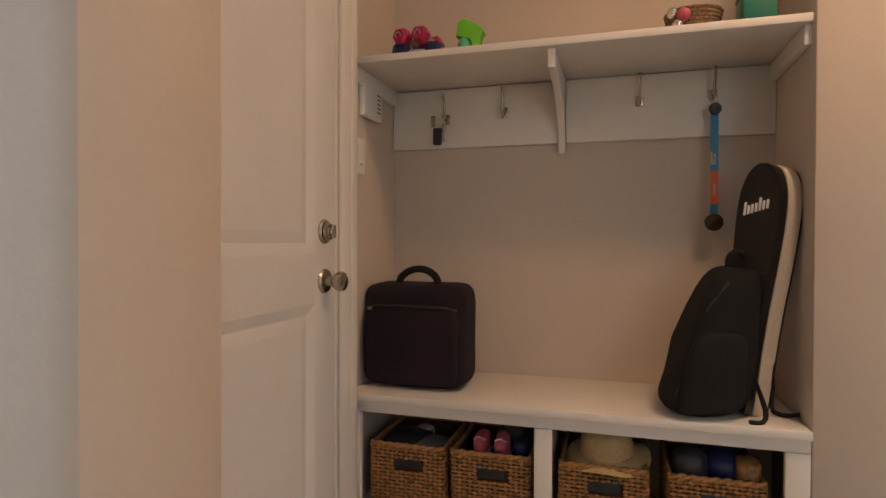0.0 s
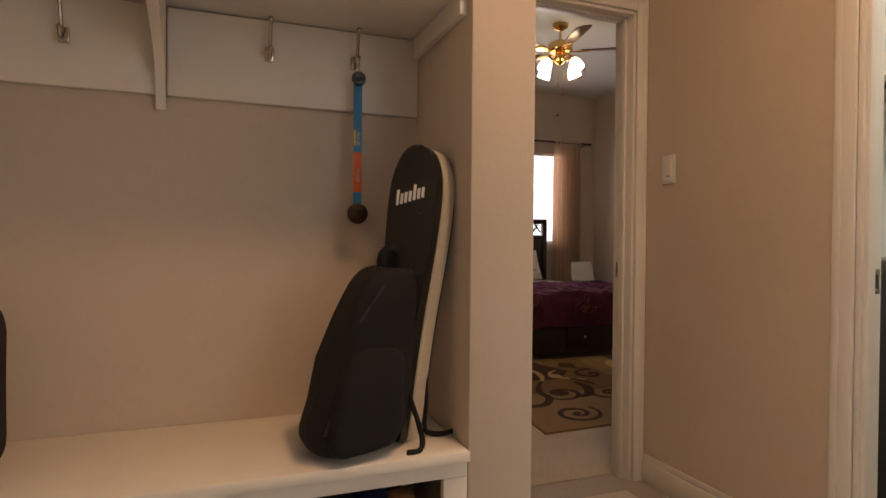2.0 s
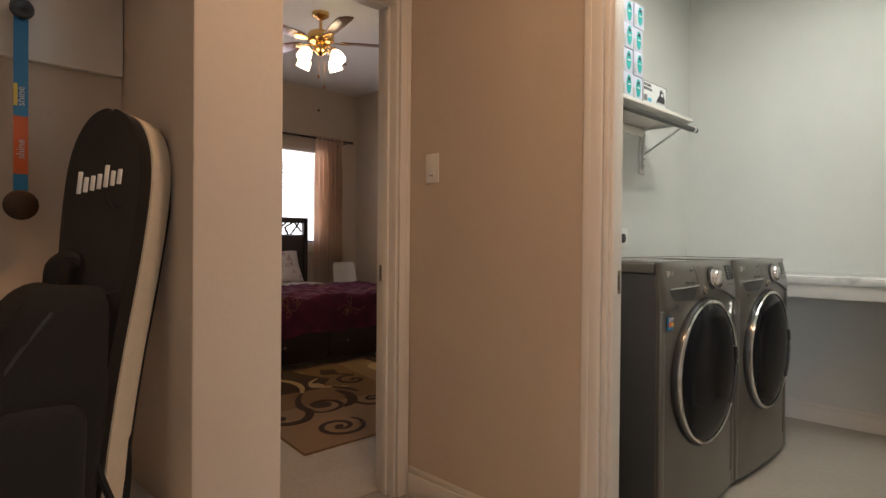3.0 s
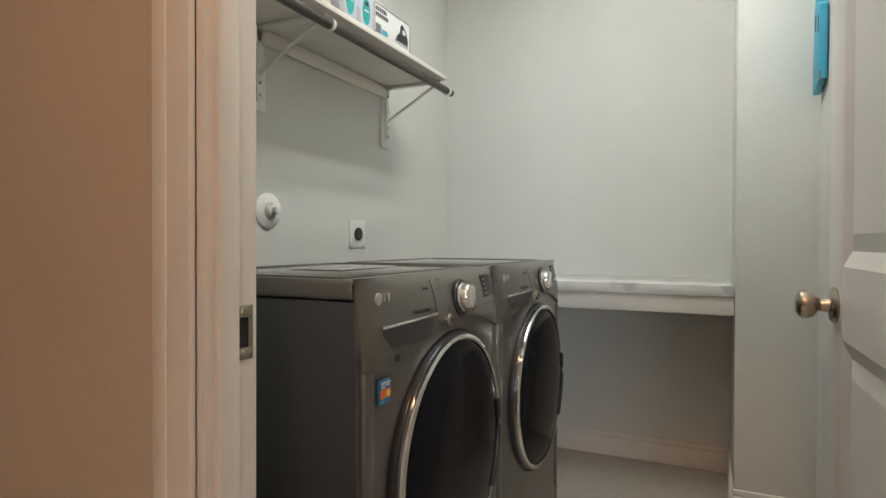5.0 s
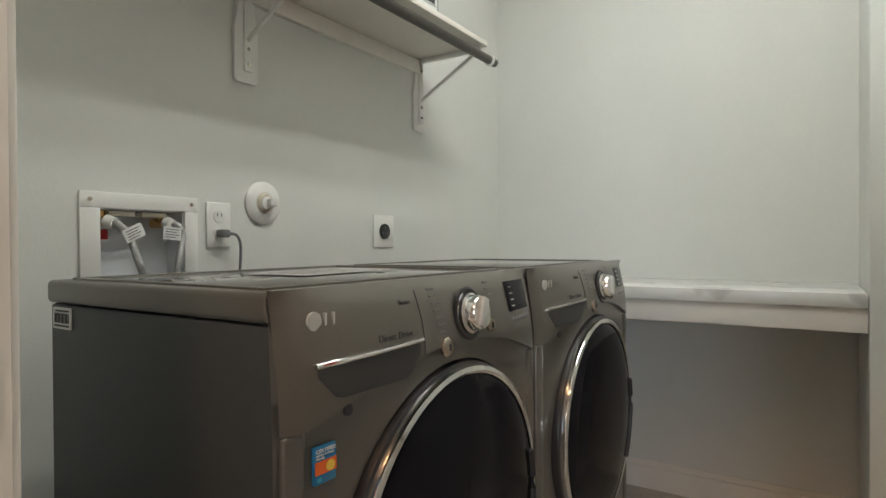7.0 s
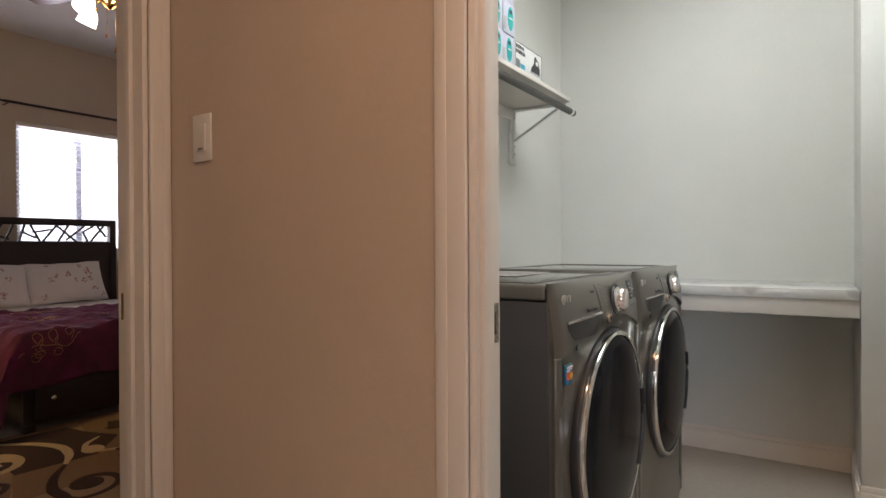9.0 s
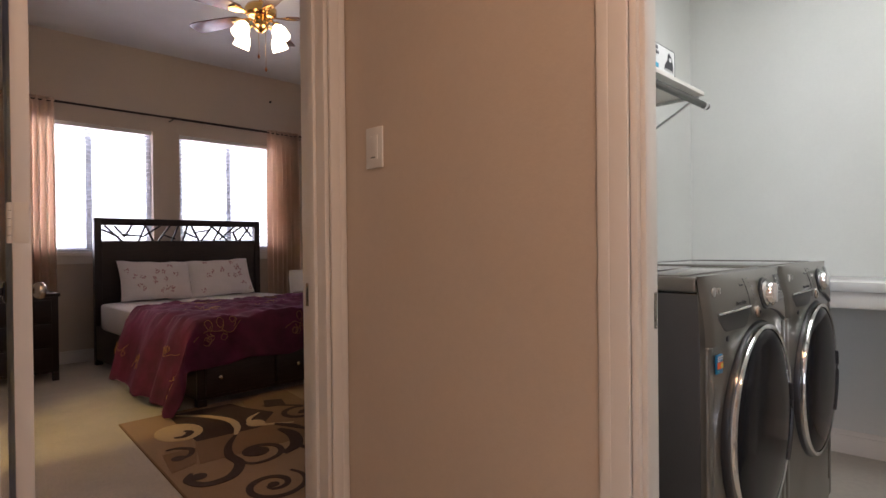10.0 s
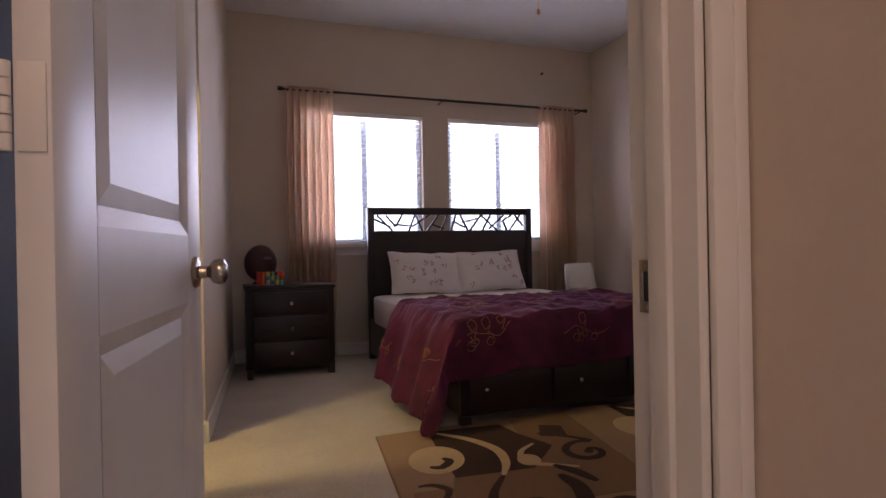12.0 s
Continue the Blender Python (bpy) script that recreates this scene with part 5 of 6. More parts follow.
for x in (bx0 + 0.02, bx1 - 0.018):
    bm = bmesh.new()
    cyl(bm, (x, LY - 0.007, 1.134), (x, LY - 0.0095, 1.134), 0.0045, sides=12)
    part("screw", bm, M["nickel"], vb)
for k, (x, lean) in enumerate(((2.938, 0.045), (3.078, -0.004))):
    bm = bmesh.new()
    cyl(bm, (x, LY + 0.030, 1.115), (x, LY + 0.030, 1.082), 0.010, sides=14)
    cyl(bm, (x, LY + 0.062, 1.088), (x, LY + 0.002, 1.088), 0.012, 0.011, 14)
    v = part("brass_valve", bm, M["brass"], vb, "brass valve")
    bm = bmesh.new()
    cyl(bm, (x, LY + 0.004, 1.088), (x + lean * 0.15, LY - 0.018, 1.082), 0.015, 0.013, 14)
    part("hose_nut", bm, M["white_plastic"], v)
    bm = bmesh.new()
    tube(bm, curve_points([(x, LY - 0.010, 1.086), (x + 0.012, LY - 0.026, 1.078), (x + 0.018 + lean * 0.3, LY - 0.030, 1.05), (x + lean, LY - 0.045, 0.99), (x + lean * 1.6, LY - 0.035, 0.93)], 6), 0.008, 10)
    part("hose", bm, M["braid"], vb, "braided steel hose")
    bm = bmesh.new()
    box(bm, -0.024, 0.024, -0.001, 0.001, -0.015, 0.015)
    bmesh.ops.transform(bm, verts=bm.verts, matrix=Matrix.Translation((x + 0.034 - 0.05 * k, LY - 0.042, 1.062)) @ pose(0, 0, 0, 0, -25 + 30 * k, 6))
    tag = part("hose_tag", bm, M["paper"], vb, "white printed hose tag")
    for j in range(4):
        bm = bmesh.new()
        box(bm, -0.018, 0.016 - 0.006 * (j % 2), -0.0018, -0.0012, 0.008 - j * 0.006, 0.0095 - j * 0.006)
        bmesh.ops.transform(bm, verts=bm.verts, matrix=Matrix.Translation((x + 0.034 - 0.05 * k, LY - 0.042, 1.062)) @ pose(0, 0, 0, 0, -25 + 30 * k, 6))
        part("text_line", bm, M["ink"], tag)
boxpart("red_tag", (2.920, 2.944, LY + 0.012, LY + 0.016, 1.048, 1.070), M["red"], vb, 0.001, "red hot-water tag")
for x in (2.975, 3.05):
    boxpart("tan_gasket", (x - 0.03, x + 0.03, LY + 0.010, LY + 0.050, 1.100, 1.112), M["kraft"], vb, 0.002)

outlet = thing("wall_outlet", "white duplex outlet plate with a plug in it", "outlet", m=Matrix.Translation((3.214, LY, 1.086)))
boxpart("plate", (-0.036, 0.036, -0.006, 0, -0.058, 0.058), M["white_plastic"], outlet, 0.003)
for z in (0.022, -0.022):
    bm = bmesh.new()
    lathe(bm, [(0.001, 0), (0.0165, 0), (0.0165, 0.002), (0.001, 0.002)], Matrix.Translation((0, -0.006, z)) @ pose(0, 0, 0, 90, 0, 0), 20)
    f = part("socket_face", bm, M["white_plastic"], outlet)
    for x in (-0.006, 0.006):
        bm = bmesh.new()
        box(bm, x - 0.001, x + 0.001, -0.0088, -0.0078, z, z + 0.008)
        part("slot", bm, M["ink"], f)
plug = thing("power_cord", "grey power plug and cord in the outlet", "cord", m=Matrix.Translation((3.214, LY, 1.064)))
bm = bmesh.new()
box(bm, -0.012, 0.014, -0.036, -0.008, -0.010, 0.010, 0.004)
part("plug", bm, M["grey_plastic"], plug)
bm = bmesh.new()
tube(bm, curve_points([(0.010, -0.028, 0.0), (0.032, -0.034, -0.004), (0.044, -0.034, -0.03), (0.046, -0.030, -0.08), (0.044, -0.025, -0.14)], 6), 0.0038, 8)
part("cord", bm, M["grey_plastic"], plug)
vent = thing("round_wall_switch", "round white gas valve cover plate on the wall", "valve", m=Matrix.Translation((3.358, LY, 1.150)) @ pose(0, 0, 0, 90, 0, 0))
bm = bmesh.new()
lathe(bm, [(0.001, 0.0), (0.060, 0.0), (0.060, 0.005), (0.054, 0.010), (0.030, 0.013), (0.028, 0.008)], sides=40)
part("cover_ring", bm, M["white_plastic"], vent)
bm = bmesh.new()
lathe(bm, [(0.029, 0.008), (0.027, 0.016), (0.022, 0.020), (0.020, 0.014)], sides=30)
part("collar", bm, M["kraft"], vent)
bm = bmesh.new()
lathe(bm, [(0.020, 0.012), (0.019, 0.024), (0.001, 0.026)], sides=24)
box(bm, -0.006, 0.020, -0.009, 0.012, 0.024, 0.044, 0.004)
part("valve_key", bm, M["white_plastic"], vent)
do = thing("dryer_outlet", "white plate with a round black dryer outlet", "outlet", m=Matrix.Translation((3.892, LY, 1.080)))
boxpart("plate", (-0.057, 0.057, -0.006, 0, -0.058, 0.058), M["white_plastic"], do, 0.003)
bm = bmesh.new()
lathe(bm, [(0.001, 0), (0.027, 0), (0.027, 0.005), (0.024, 0.006), (0.001, 0.005)], Matrix.Translation((0, -0.006, 0)) @ pose(0, 0, 0, 90, 0, 0), 24)
s = part("socket", bm, M["black_plastic"], do, "round black socket")
for a in (90, 210, 330):
    bm = bmesh.new()
    x, z = 0.013 * math.cos(radians(a)), 0.013 * math.sin(radians(a))
    box(bm, x - 0.0015, x + 0.0015, -0.0128, -0.0118, z - 0.005, z + 0.005)
    part("slot", bm, M["grey_plastic"], s)

tl = thing("tube_light", "white two-tube ceiling light in the laundry, lit", "light", m=Matrix.Translation((3.55, 2.76, H)))
boxpart("housing", (-0.62, 0.62, -0.13, 0.13, -0.055, -0.001), M["white_plastic"], tl, 0.004)
for y in (-0.08, 0.08):
    bm = bmesh.new()
    cyl(bm, (-0.58, y, -0.060), (0.58, y, -0.060), 0.0125, sides=14)
    part("tube", bm, M["tube_glass"], tl)
dp = thing("dustpan", "blue plastic dustpan hanging on a hook on the laundry wall", "dustpan", m=Matrix.Translation((4.19, 2.126, 1.60)) @ pose(0, 0, 0, 0, -6, 0) @ Matrix.Diagonal((1.3, 1, 1.3, 1)))
bm = bmesh.new()
prism(bm, [(-0.055, 0.0), (0.05, -0.03), (0.055, 0.18), (0.035, 0.20), (0.03, 0.33), (-0.005, 0.33), (-0.01, 0.20), (-0.045, 0.185)], -0.012, 0.012, up, bevel=0.004)
part("pan", bm, M["sky_blue"], dp)
for x, z in ((-0.022, 0.14), (0.022, 0.15)):
    bm = bmesh.new()
    box(bm, x - 0.007, x + 0.007, -0.014, 0.0135, z - 0.02, z + 0.025, 0.003)
    part("rib_slot", bm, M["navy"], dp)
bm = bmesh.new()
tube(bm, curve_points([(-0.03, 0.0, 0.002), (-0.055, 0.01, -0.004), (-0.075, 0.012, 0.004), (-0.078, 0.012, 0.016)], 5), 0.003, 6)
part("wire_hook", bm, M["nickel"], dp)
br = thing("red_broom_head", "red plastic broom hanging behind the laundry door", "broom", m=Matrix.Translation((3.25, 2.157, 1.16)) @ pose(0, 0, 0, 0, 0, 0))
boxpart("block", (-0.11, 0.11, -0.046, -0.002, 0.10, 0.16), M["red"], br, 0.01)
boxpart("bristles", (-0.105, 0.105, -0.043, -0.002, 0.161, 0.30), M["red"], br, 0.004)

# ---- bedroom ----
M["slat"] = material("white_blind_slat", (0.62, 0.63, 0.64), 0.5, grain=0.01)
M["sash"] = material("white_vinyl_window_sash", (0.58, 0.62, 0.66), 0.4, grain=0.02)


def window(name, x0, x1):
    ob = thing(name, "white framed sliding window with lowered white blinds, bright outside", "window", kind="structure")
    y0, y1 = BW + 0.06, BW + 0.11
    for b in ((x0, x0 + 0.05, WZ0, WZ1), (x1 - 0.05, x1, WZ0, WZ1), (x0 + 0.05, x1 - 0.05, WZ0, WZ0 + 0.05), (x0 + 0.05, x1 - 0.05, WZ1 - 0.05, WZ1), ((x0 + x1) / 2 - 0.028, (x0 + x1) / 2 + 0.028, WZ0 + 0.05, WZ1 - 0.05)):
        boxpart("window_frame", (b[0], b[1], y0, y1, b[2], b[3]), M["sash"], ob, 0.003)
    for a, b in ((x0 + 0.05, (x0 + x1) / 2 - 0.028), ((x0 + x1) / 2 + 0.028, x1 - 0.05)):
        bm = bmesh.new()
        box(bm, a, b, y0 + 0.02, y0 + 0.026, WZ0 + 0.05, WZ1 - 0.05)
        pane = part("pane", bm, M["glass"], ob)
        pane.visible_shadow = False
    boxpart("window_sill", (x0 - 0.03, x1 + 0.03, BW - 0.03, BW + 0.058, WZ0 - 0.028, WZ0 - 0.002), M["trim"], ob, 0.004)
    boxpart("sill_apron", (x0 - 0.015, x1 + 0.015, BW - 0.014, BW - 0.0005, WZ0 - 0.10, WZ0 - 0.029), M["trim"], ob, 0.003)
    return ob


window("window_1", *W1)
window("window_2", *W2)


def blind(x0, x1, tilt):
    ob = thing("window_blind", "white horizontal slat blind, lowered in the window", "blind", "bedroom blinds")
    y = BW + 0.030
    boxpart("head_rail", (x0 + 0.006, x1 - 0.006, y - 0.022, y + 0.022, WZ1 - 0.045, WZ1 - 0.003), M["white_plastic"], ob, 0.003)
    n = 27
    base = None
    for k in range(n):
        z = WZ0 + 0.035 + (WZ1 - 0.07 - WZ0 - 0.035) * k / (n - 1)
        if base is None:
            bm = bmesh.new()
            prof = [(-0.022, -0.001), (0.0, 0.003), (0.022, -0.001), (0.022, -0.003), (0.0, 0.001), (-0.022, -0.003)]
            prism(bm, prof, 0, x1 - x0 - 0.02, Matrix(((0, 0, 1, 0), (1, 0, 0, 0), (0, 1, 0, 0), (0, 0, 0, 1))))
            base = part("slat", bm, M["slat"], ob)
            s = base
        else:
            s = new("slat", base.data)
            s.parent = ob
        s.matrix_basis = Matrix.Translation((x0 + 0.01, y, z)) @ pose(0, 0, 0, tilt, 0, 0)
    boxpart("bottom_rail", (x0 + 0.01, x1 - 0.01, y - 0.02, y + 0.02, WZ0 + 0.004, WZ0 + 0.018), M["white_plastic"], ob, 0.003)
    for f in (0.28, 0.97) if x0 < 3 else (0.05, 0.56):
        x = x0 + (x1 - x0) * f
        for dy in (-0.026, 0.026):
            bm = bmesh.new()
            cyl(bm, (x, y + dy, WZ0 + 0.01), (x, y + dy, WZ1 - 0.04), 0.0018, sides=6)
            part("ladder_cord", bm, M["white_plastic"], ob)
    return ob


blind(W1[0], W1[1], -4)
blind(W2[0], W2[1], -9)

rod = thing("curtain_rod", "dark bronze curtain rod above the bedroom windows", "curtain rod")
ROD_Y, ROD_Z = 8.60, 2.385
bm = bmesh.new()
cyl(bm, (2.235, ROD_Y, ROD_Z), (3.75, ROD_Y, ROD_Z), 0.0105, sides=16)
cyl(bm, (3.70, ROD_Y, ROD_Z), (5.345, ROD_Y, ROD_Z), 0.0125, sides=16)
part("pole", bm, M["espresso"], rod)
for x in (2.235, 5.345):
    bm = bmesh.new()
    cyl(bm, (x - 0.02, ROD_Y, ROD_Z), (x + 0.02, ROD_Y, ROD_Z), 0.018, sides=16)
    part("finial", bm, M["espresso"], rod)
for x in (2.30, 3.73, 5.28):
    bm = bmesh.new()
    tube(bm, curve_points([(x, BW - 0.001, ROD_Z - 0.02), (x, BW - 0.05, ROD_Z - 0.018), (x, ROD_Y, ROD_Z - 0.014)], 4), 0.006, 8)
    part("bracket", bm, M["espresso"], rod)


def curtain(x0, x1, folds, seed, bottom):
    ob = thing("curtain", "gathered sheer beige curtain panel hanging from the rod", "curtain", "bedroom curtains")
    bm = bmesh.new()
    nx, nz = folds * 10, 26
    rows = []
    for j in range(nz + 1):
        f = j / nz
        z = ROD_Z + 0.028 + (bottom - ROD_Z - 0.028) * f
        row = []
        for i in range(nx + 1):
            u = i / nx
            ph = u * folds * 2 * math.pi
            amp = 0.012 + 0.026 * min(1, f * 5) + 0.008 * noise.noise(Vector((u * 6, f * 2, seed)))
            x = x0 + (x1 - x0) * (u + 0.006 * math.sin(ph * 0.5 + seed)) + 0.012 * noise.noise(Vector((u * 3, f * 1.5, seed + 4))) * f
            row.append(bm.verts.new((x, ROD_Y - 0.004 + amp * math.sin(ph + 0.9 * noise.noise(Vector((u * 4, f * 1.2, seed + 8)))), z)))
        rows.append(row)
    for a, b in zip(rows, rows[1:]):
        for i in range(nx):
            bm.faces.new((a[i], a[i + 1], b[i + 1], b[i]))
    o = part("panel", bm, M["sheer"], ob)
    sol = o.modifiers.new("thickness", "SOLIDIFY")
    sol.thickness = 0.0015
    bm = bmesh.new()
    tube(bm, [(x0 + (x1 - x0) * k / 40, ROD_Y - 0.017 + 0.003 * math.sin(k * 1.9), ROD_Z + 0.002) for k in range(41)], 0.005, 6)
    part("header_tape", bm, M["sheer"], ob)
    return ob


curtain(2.275, 2.695, 7, 1.0, 0.03)
curtain(4.785, 5.20, 7, 5.0, 0.03)

# bed
HX0, HX1, HY, FY = 2.94, 4.563, 8.40, 6.27
bed = thing("bed", "dark espresso wooden bed with cut-out headboard and foot drawers", "bed")
boxpart("headboard_panel", (HX0 + 0.06, HX1 - 0.06, HY, HY + 0.035, 0.25, 1.13), M["espresso"], bed, 0.003)
boxpart("headboard_post", (HX0, HX0 + 0.06, HY - 0.012, HY + 0.048, 0.007, 1.34), M["espresso"], bed, 0.003)
boxpart("headboard_post", (HX1 - 0.06, HX1, HY - 0.012, HY + 0.048, 0.007, 1.34), M["espresso"], bed, 0.003)
boxpart("top_rail", (HX0 + 0.06, HX1 - 0.06, HY - 0.010, HY + 0.045, 1.275, 1.338), M["espresso"], bed, 0.003)
lx0, lx1, lz0, lz1 = HX0 + 0.06, HX1 - 0.06, 1.13, 1.275
segs = [(0.0, 0.75, 0.10, 0.25), (0.02, 0.98, 0.115, 0.0), (0.075, 0.95, 0.135, 0.25), (0.135, 0.30, 0.175, 1.0), (0.12, 0.42, 0.235, 0.30), (0.215, 0.0, 0.255, 1.0), (0.26, 0.95, 0.30, 0.0), (0.235, 0.25, 0.345, 1.0), (0.335, 0.0, 0.405, 1.0),
        (0.36, 0.4, 0.44, 0.12), (0.42, 0.0, 0.46, 1.0), (0.49, 0.0, 0.52, 1.0), (0.50, 0.6, 0.58, 0.2), (0.55, 1.0, 0.60, 0.0), (0.56, 0.55, 0.66, 0.75), (0.615, 0.0, 0.69, 1.0), (0.70, 0.0, 0.755, 1.0), (0.69, 1.0, 0.80, 0.0), (0.745, 0.1, 0.85, 1.0), (0.87, 0.0, 0.84, 0.65), (0.84, 0.62, 0.905, 1.0), (0.89, 0.0, 0.965, 1.0), (0.93, 1.0, 0.985, 0.3)]
for a, b, c, d in segs:
    bm = bmesh.new()
    p, q = Vector((lx0 + a * (lx1 - lx0), HY + 0.017, lz0 + b * (lz1 - lz0))), Vector((lx0 + c * (lx1 - lx0), HY + 0.017, lz0 + d * (lz1 - lz0)))
    dv = q - p
    box(bm, 0, dv.length, -0.012, 0.012, -0.0075, 0.0075, 0.001)
    bmesh.ops.transform(bm, verts=bm.verts, matrix=Matrix.Translation(p) @ Matrix.Rotation(-math.atan2(dv.z, dv.x), 4, "Y"))
    part("lattice_bar", bm, M["espresso"], bed)
for x in (HX0 + 0.005, HX1 - 0.045):
    boxpart("side_rail", (x, x + 0.04, FY + 0.03, HY - 0.013, 0.06, 0.36), M["espresso"], bed, 0.003)
boxpart("footboard", (HX0, HX1, FY + 0.004, FY + 0.03, 0.06, 0.40), M["espresso"], bed, 0.004)
for x in (HX0, HX1 - 0.06):
    boxpart("foot_leg", (x, x + 0.06, FY, FY + 0.06, 0.007, 0.06), M["espresso"], bed, 0.003)
boxpart("slat_base", (HX0 + 0.05, HX1 - 0.05, FY + 0.035, HY - 0.015, 0.27, 0.32), M["espresso"], bed, 0.003)
dw = (HX1 - HX0 - 0.14) / 3
for k in range(3):
    x = HX0 + 0.05 + k * (dw + 0.02)
    d = boxpart("drawer", (x, x + dw, FY - 0.014, FY + 0.003, 0.085, 0.31), M["espresso"], bed, 0.004)
    for f in ((0.5,)):
        bm = bmesh.new()
        lathe(bm, [(0.006, 0), (0.006, 0.012), (0.014, 0.016), (0.015, 0.024), (0.009, 0.029), (0.001, 0.03)], Matrix.Translation((x + dw * f - 0.16 + 0.08 * k, FY - 0.014, 0.20)) @ pose(0, 0, 0, 90, 0, 0), 16)
        part("drawer_knob", bm, M["nickel"], d, "round nickel knob")
mat = thing("mattress", "mattress under a white fitted sheet on the bed", "mattress")
bm = bmesh.new()
soft_box(bm, (HX1 - HX0) / 2 + 0.0, (HY - FY) / 2 - 0.025, 0.125, 0.13, 60, 20, shape=lambda p: p + Vector(((HX0 + HX1) / 2, (HY + FY) / 2, 0.447)))
part("sheet", bm, M["sheet"], mat)


def fall(x, y):
    """Height of the cloth over the mattress edges."""
    dx = max(0.0, (HX0 - 0.02) - x, x - (HX1 + 0.02))
    dy = max(0.0, (FY - 0.02) - y)
    return dx, dy


blanket = thing("bedspread", "burgundy velvet bedspread with gold embroidery draped over the bed", "blanket")
bm = bmesh.new()
NX, NY = 120, 100
S0, S1, T0, T1 = -0.52, HX1 - HX0 + 0.34, -0.33, 1.10      # cloth measured along the surface


def drape(s, t):
    """A point of the cloth: s across from the bed's left edge, t up from its foot."""
    w = HX1 - HX0
    r = 0.06
    hang_s = max(0.0, -s, s - w)
    sx = -1 if s < 0 else 1
    hang_t = max(0.0, -t)
    top = 0.583
    x = HX0 + min(max(s, 0), w)
    y = FY + max(t, 0)
    fold = 0.5 + 0.5 * noise.noise(Vector((s * 3, t * 3, 2.0)))
    hang = math.hypot(hang_s, hang_t) if hang_s and hang_t else max(hang_s, hang_t)
    z = top - max(0.0, hang - 0.03)
    if hang_s:
        x += sx * (0.03 + 0.05 * min(1, hang_s / 0.1) + 0.16 * min(1.0, hang_s / 0.5) * (1 if s < 0 else 0.3) + 0.028 * math.sin(t * 17 + 1.2 * math.sin(t * 5)) * min(1, hang_s / 0.25))
    if hang_t:
        y -= 0.03 + 0.03 * min(1, hang_t / 0.1) + 0.016 * math.sin(s * 15 + math.sin(s * 6)) * min(1, hang_t / 0.25)
    if hang_s and hang_t:
        y -= 0.25 * min(hang_s, hang_t) + 0.02
    wr = noise.noise(Vector((s * 5, t * 16 + 2 * noise.noise(Vector((s * 3, 0, 7))), 0))) + 0.5 * noise.noise(Vector((s * 13, t * 24, 3)))
    flat = max(0.0, 1 - hang / 0.12)
    z += (0.030 * wr + 0.020) * flat + 0.012 * wr * (1 - flat)
    z = max(z, 0.030 + 0.01 * fold)
    return Vector((x, y, z))


def top_edge(s):
    return T1 - 0.10 * max(0.0, 1 - s / 0.5) + 0.035 * math.sin(s * 5) + 0.02 * noise.noise(Vector((s * 9, 0, 1)))


def low_edge(s):
    return T0 + 0.03 * noise.noise(Vector((s * 4, 5, 1))) + (0.05 * max(0, s) / 1.6)


pts = []
for i in range(NX + 1):
    s = S0 + (S1 - S0) * i / NX
    col = []
    for j in range(NY + 1):
        t = low_edge(s) + (top_edge(s) - low_edge(s)) * j / NY
        col.append(bm.verts.new(drape(s + 0.15 * max(0.0, t - 0.5) * max(0.0, -s), t)))
    pts.append(col)
for a, b in zip(pts, pts[1:]):
    for j in range(NY):
        bm.faces.new((a[j], b[j], b[j + 1], a[j + 1]))
cover = part("cover", bm, M["velvet"], blanket)
sol = cover.modifiers.new("thickness", "SOLIDIFY")
sol.thickness, sol.offset = 0.008, 0.0


def spray(s0, t0, size, turn, seed):
    rnd = random.Random(seed)
    bm = bmesh.new()

    def strand(keys, rad):
        pl = []
        for k in curve_points([(a, b, 0) for a, b in keys], 6):
            c, sn = math.cos(turn), math.sin(turn)
            s, t = s0 + size * (k.x * c - k.y * sn), t0 + size * (k.x * sn + k.y * c)
            p = drape(s, t)
            e = 0.004
            nrm = (drape(s + e, t) - drape(s - e, t)).cross(drape(s, t + e) - drape(s, t - e))
            nrm = nrm.normalized() if nrm.length > 1e-12 else Vector((0, 0, 1))
            pl.append(p + nrm * 0.0062)
        tube(bm, pl, rad, 5)

    strand([(-1.0, -0.2), (-0.5, 0.1), (0.0, 0.0), (0.5, -0.15), (1.0, 0.15)], 0.0017)
    for k in range(6):
        a, b = rnd.uniform(-0.8, 0.8), rnd.choice((-1, 1)) * rnd.uniform(0.25, 0.5)
        strand([(a, 0), (a + 0.15, b * 0.6), (a + 0.02, b), (a - 0.16, b * 0.8), (a - 0.04, b * 0.35), (a + 0.1, b * 0.55)], 0.0016)
    part("embroidery", bm, M["gold_thread"], blanket, "gold thread flower spray")


for k, (s, t, size, turn) in enumerate(((-0.22, 0.10, 0.12, 1.4), (-0.34, 0.55, 0.12, 1.8), (-0.40, -0.10, 0.10, 1.2), (0.12, -0.10, 0.16, 0.1), (0.75, -0.12, 0.15, -0.1), (0.22, 0.45, 0.16, 0.3), (0.85, 0.55, 0.16, 0.2), (0.45, 0.95, 0.16, -0.3), (1.2, 0.2, 0.16, 0.4), (1.1, 0.95, 0.15, 0.0), (-0.28, 0.9, 0.12, 1.6))):
    spray(s, t, size, turn, k)


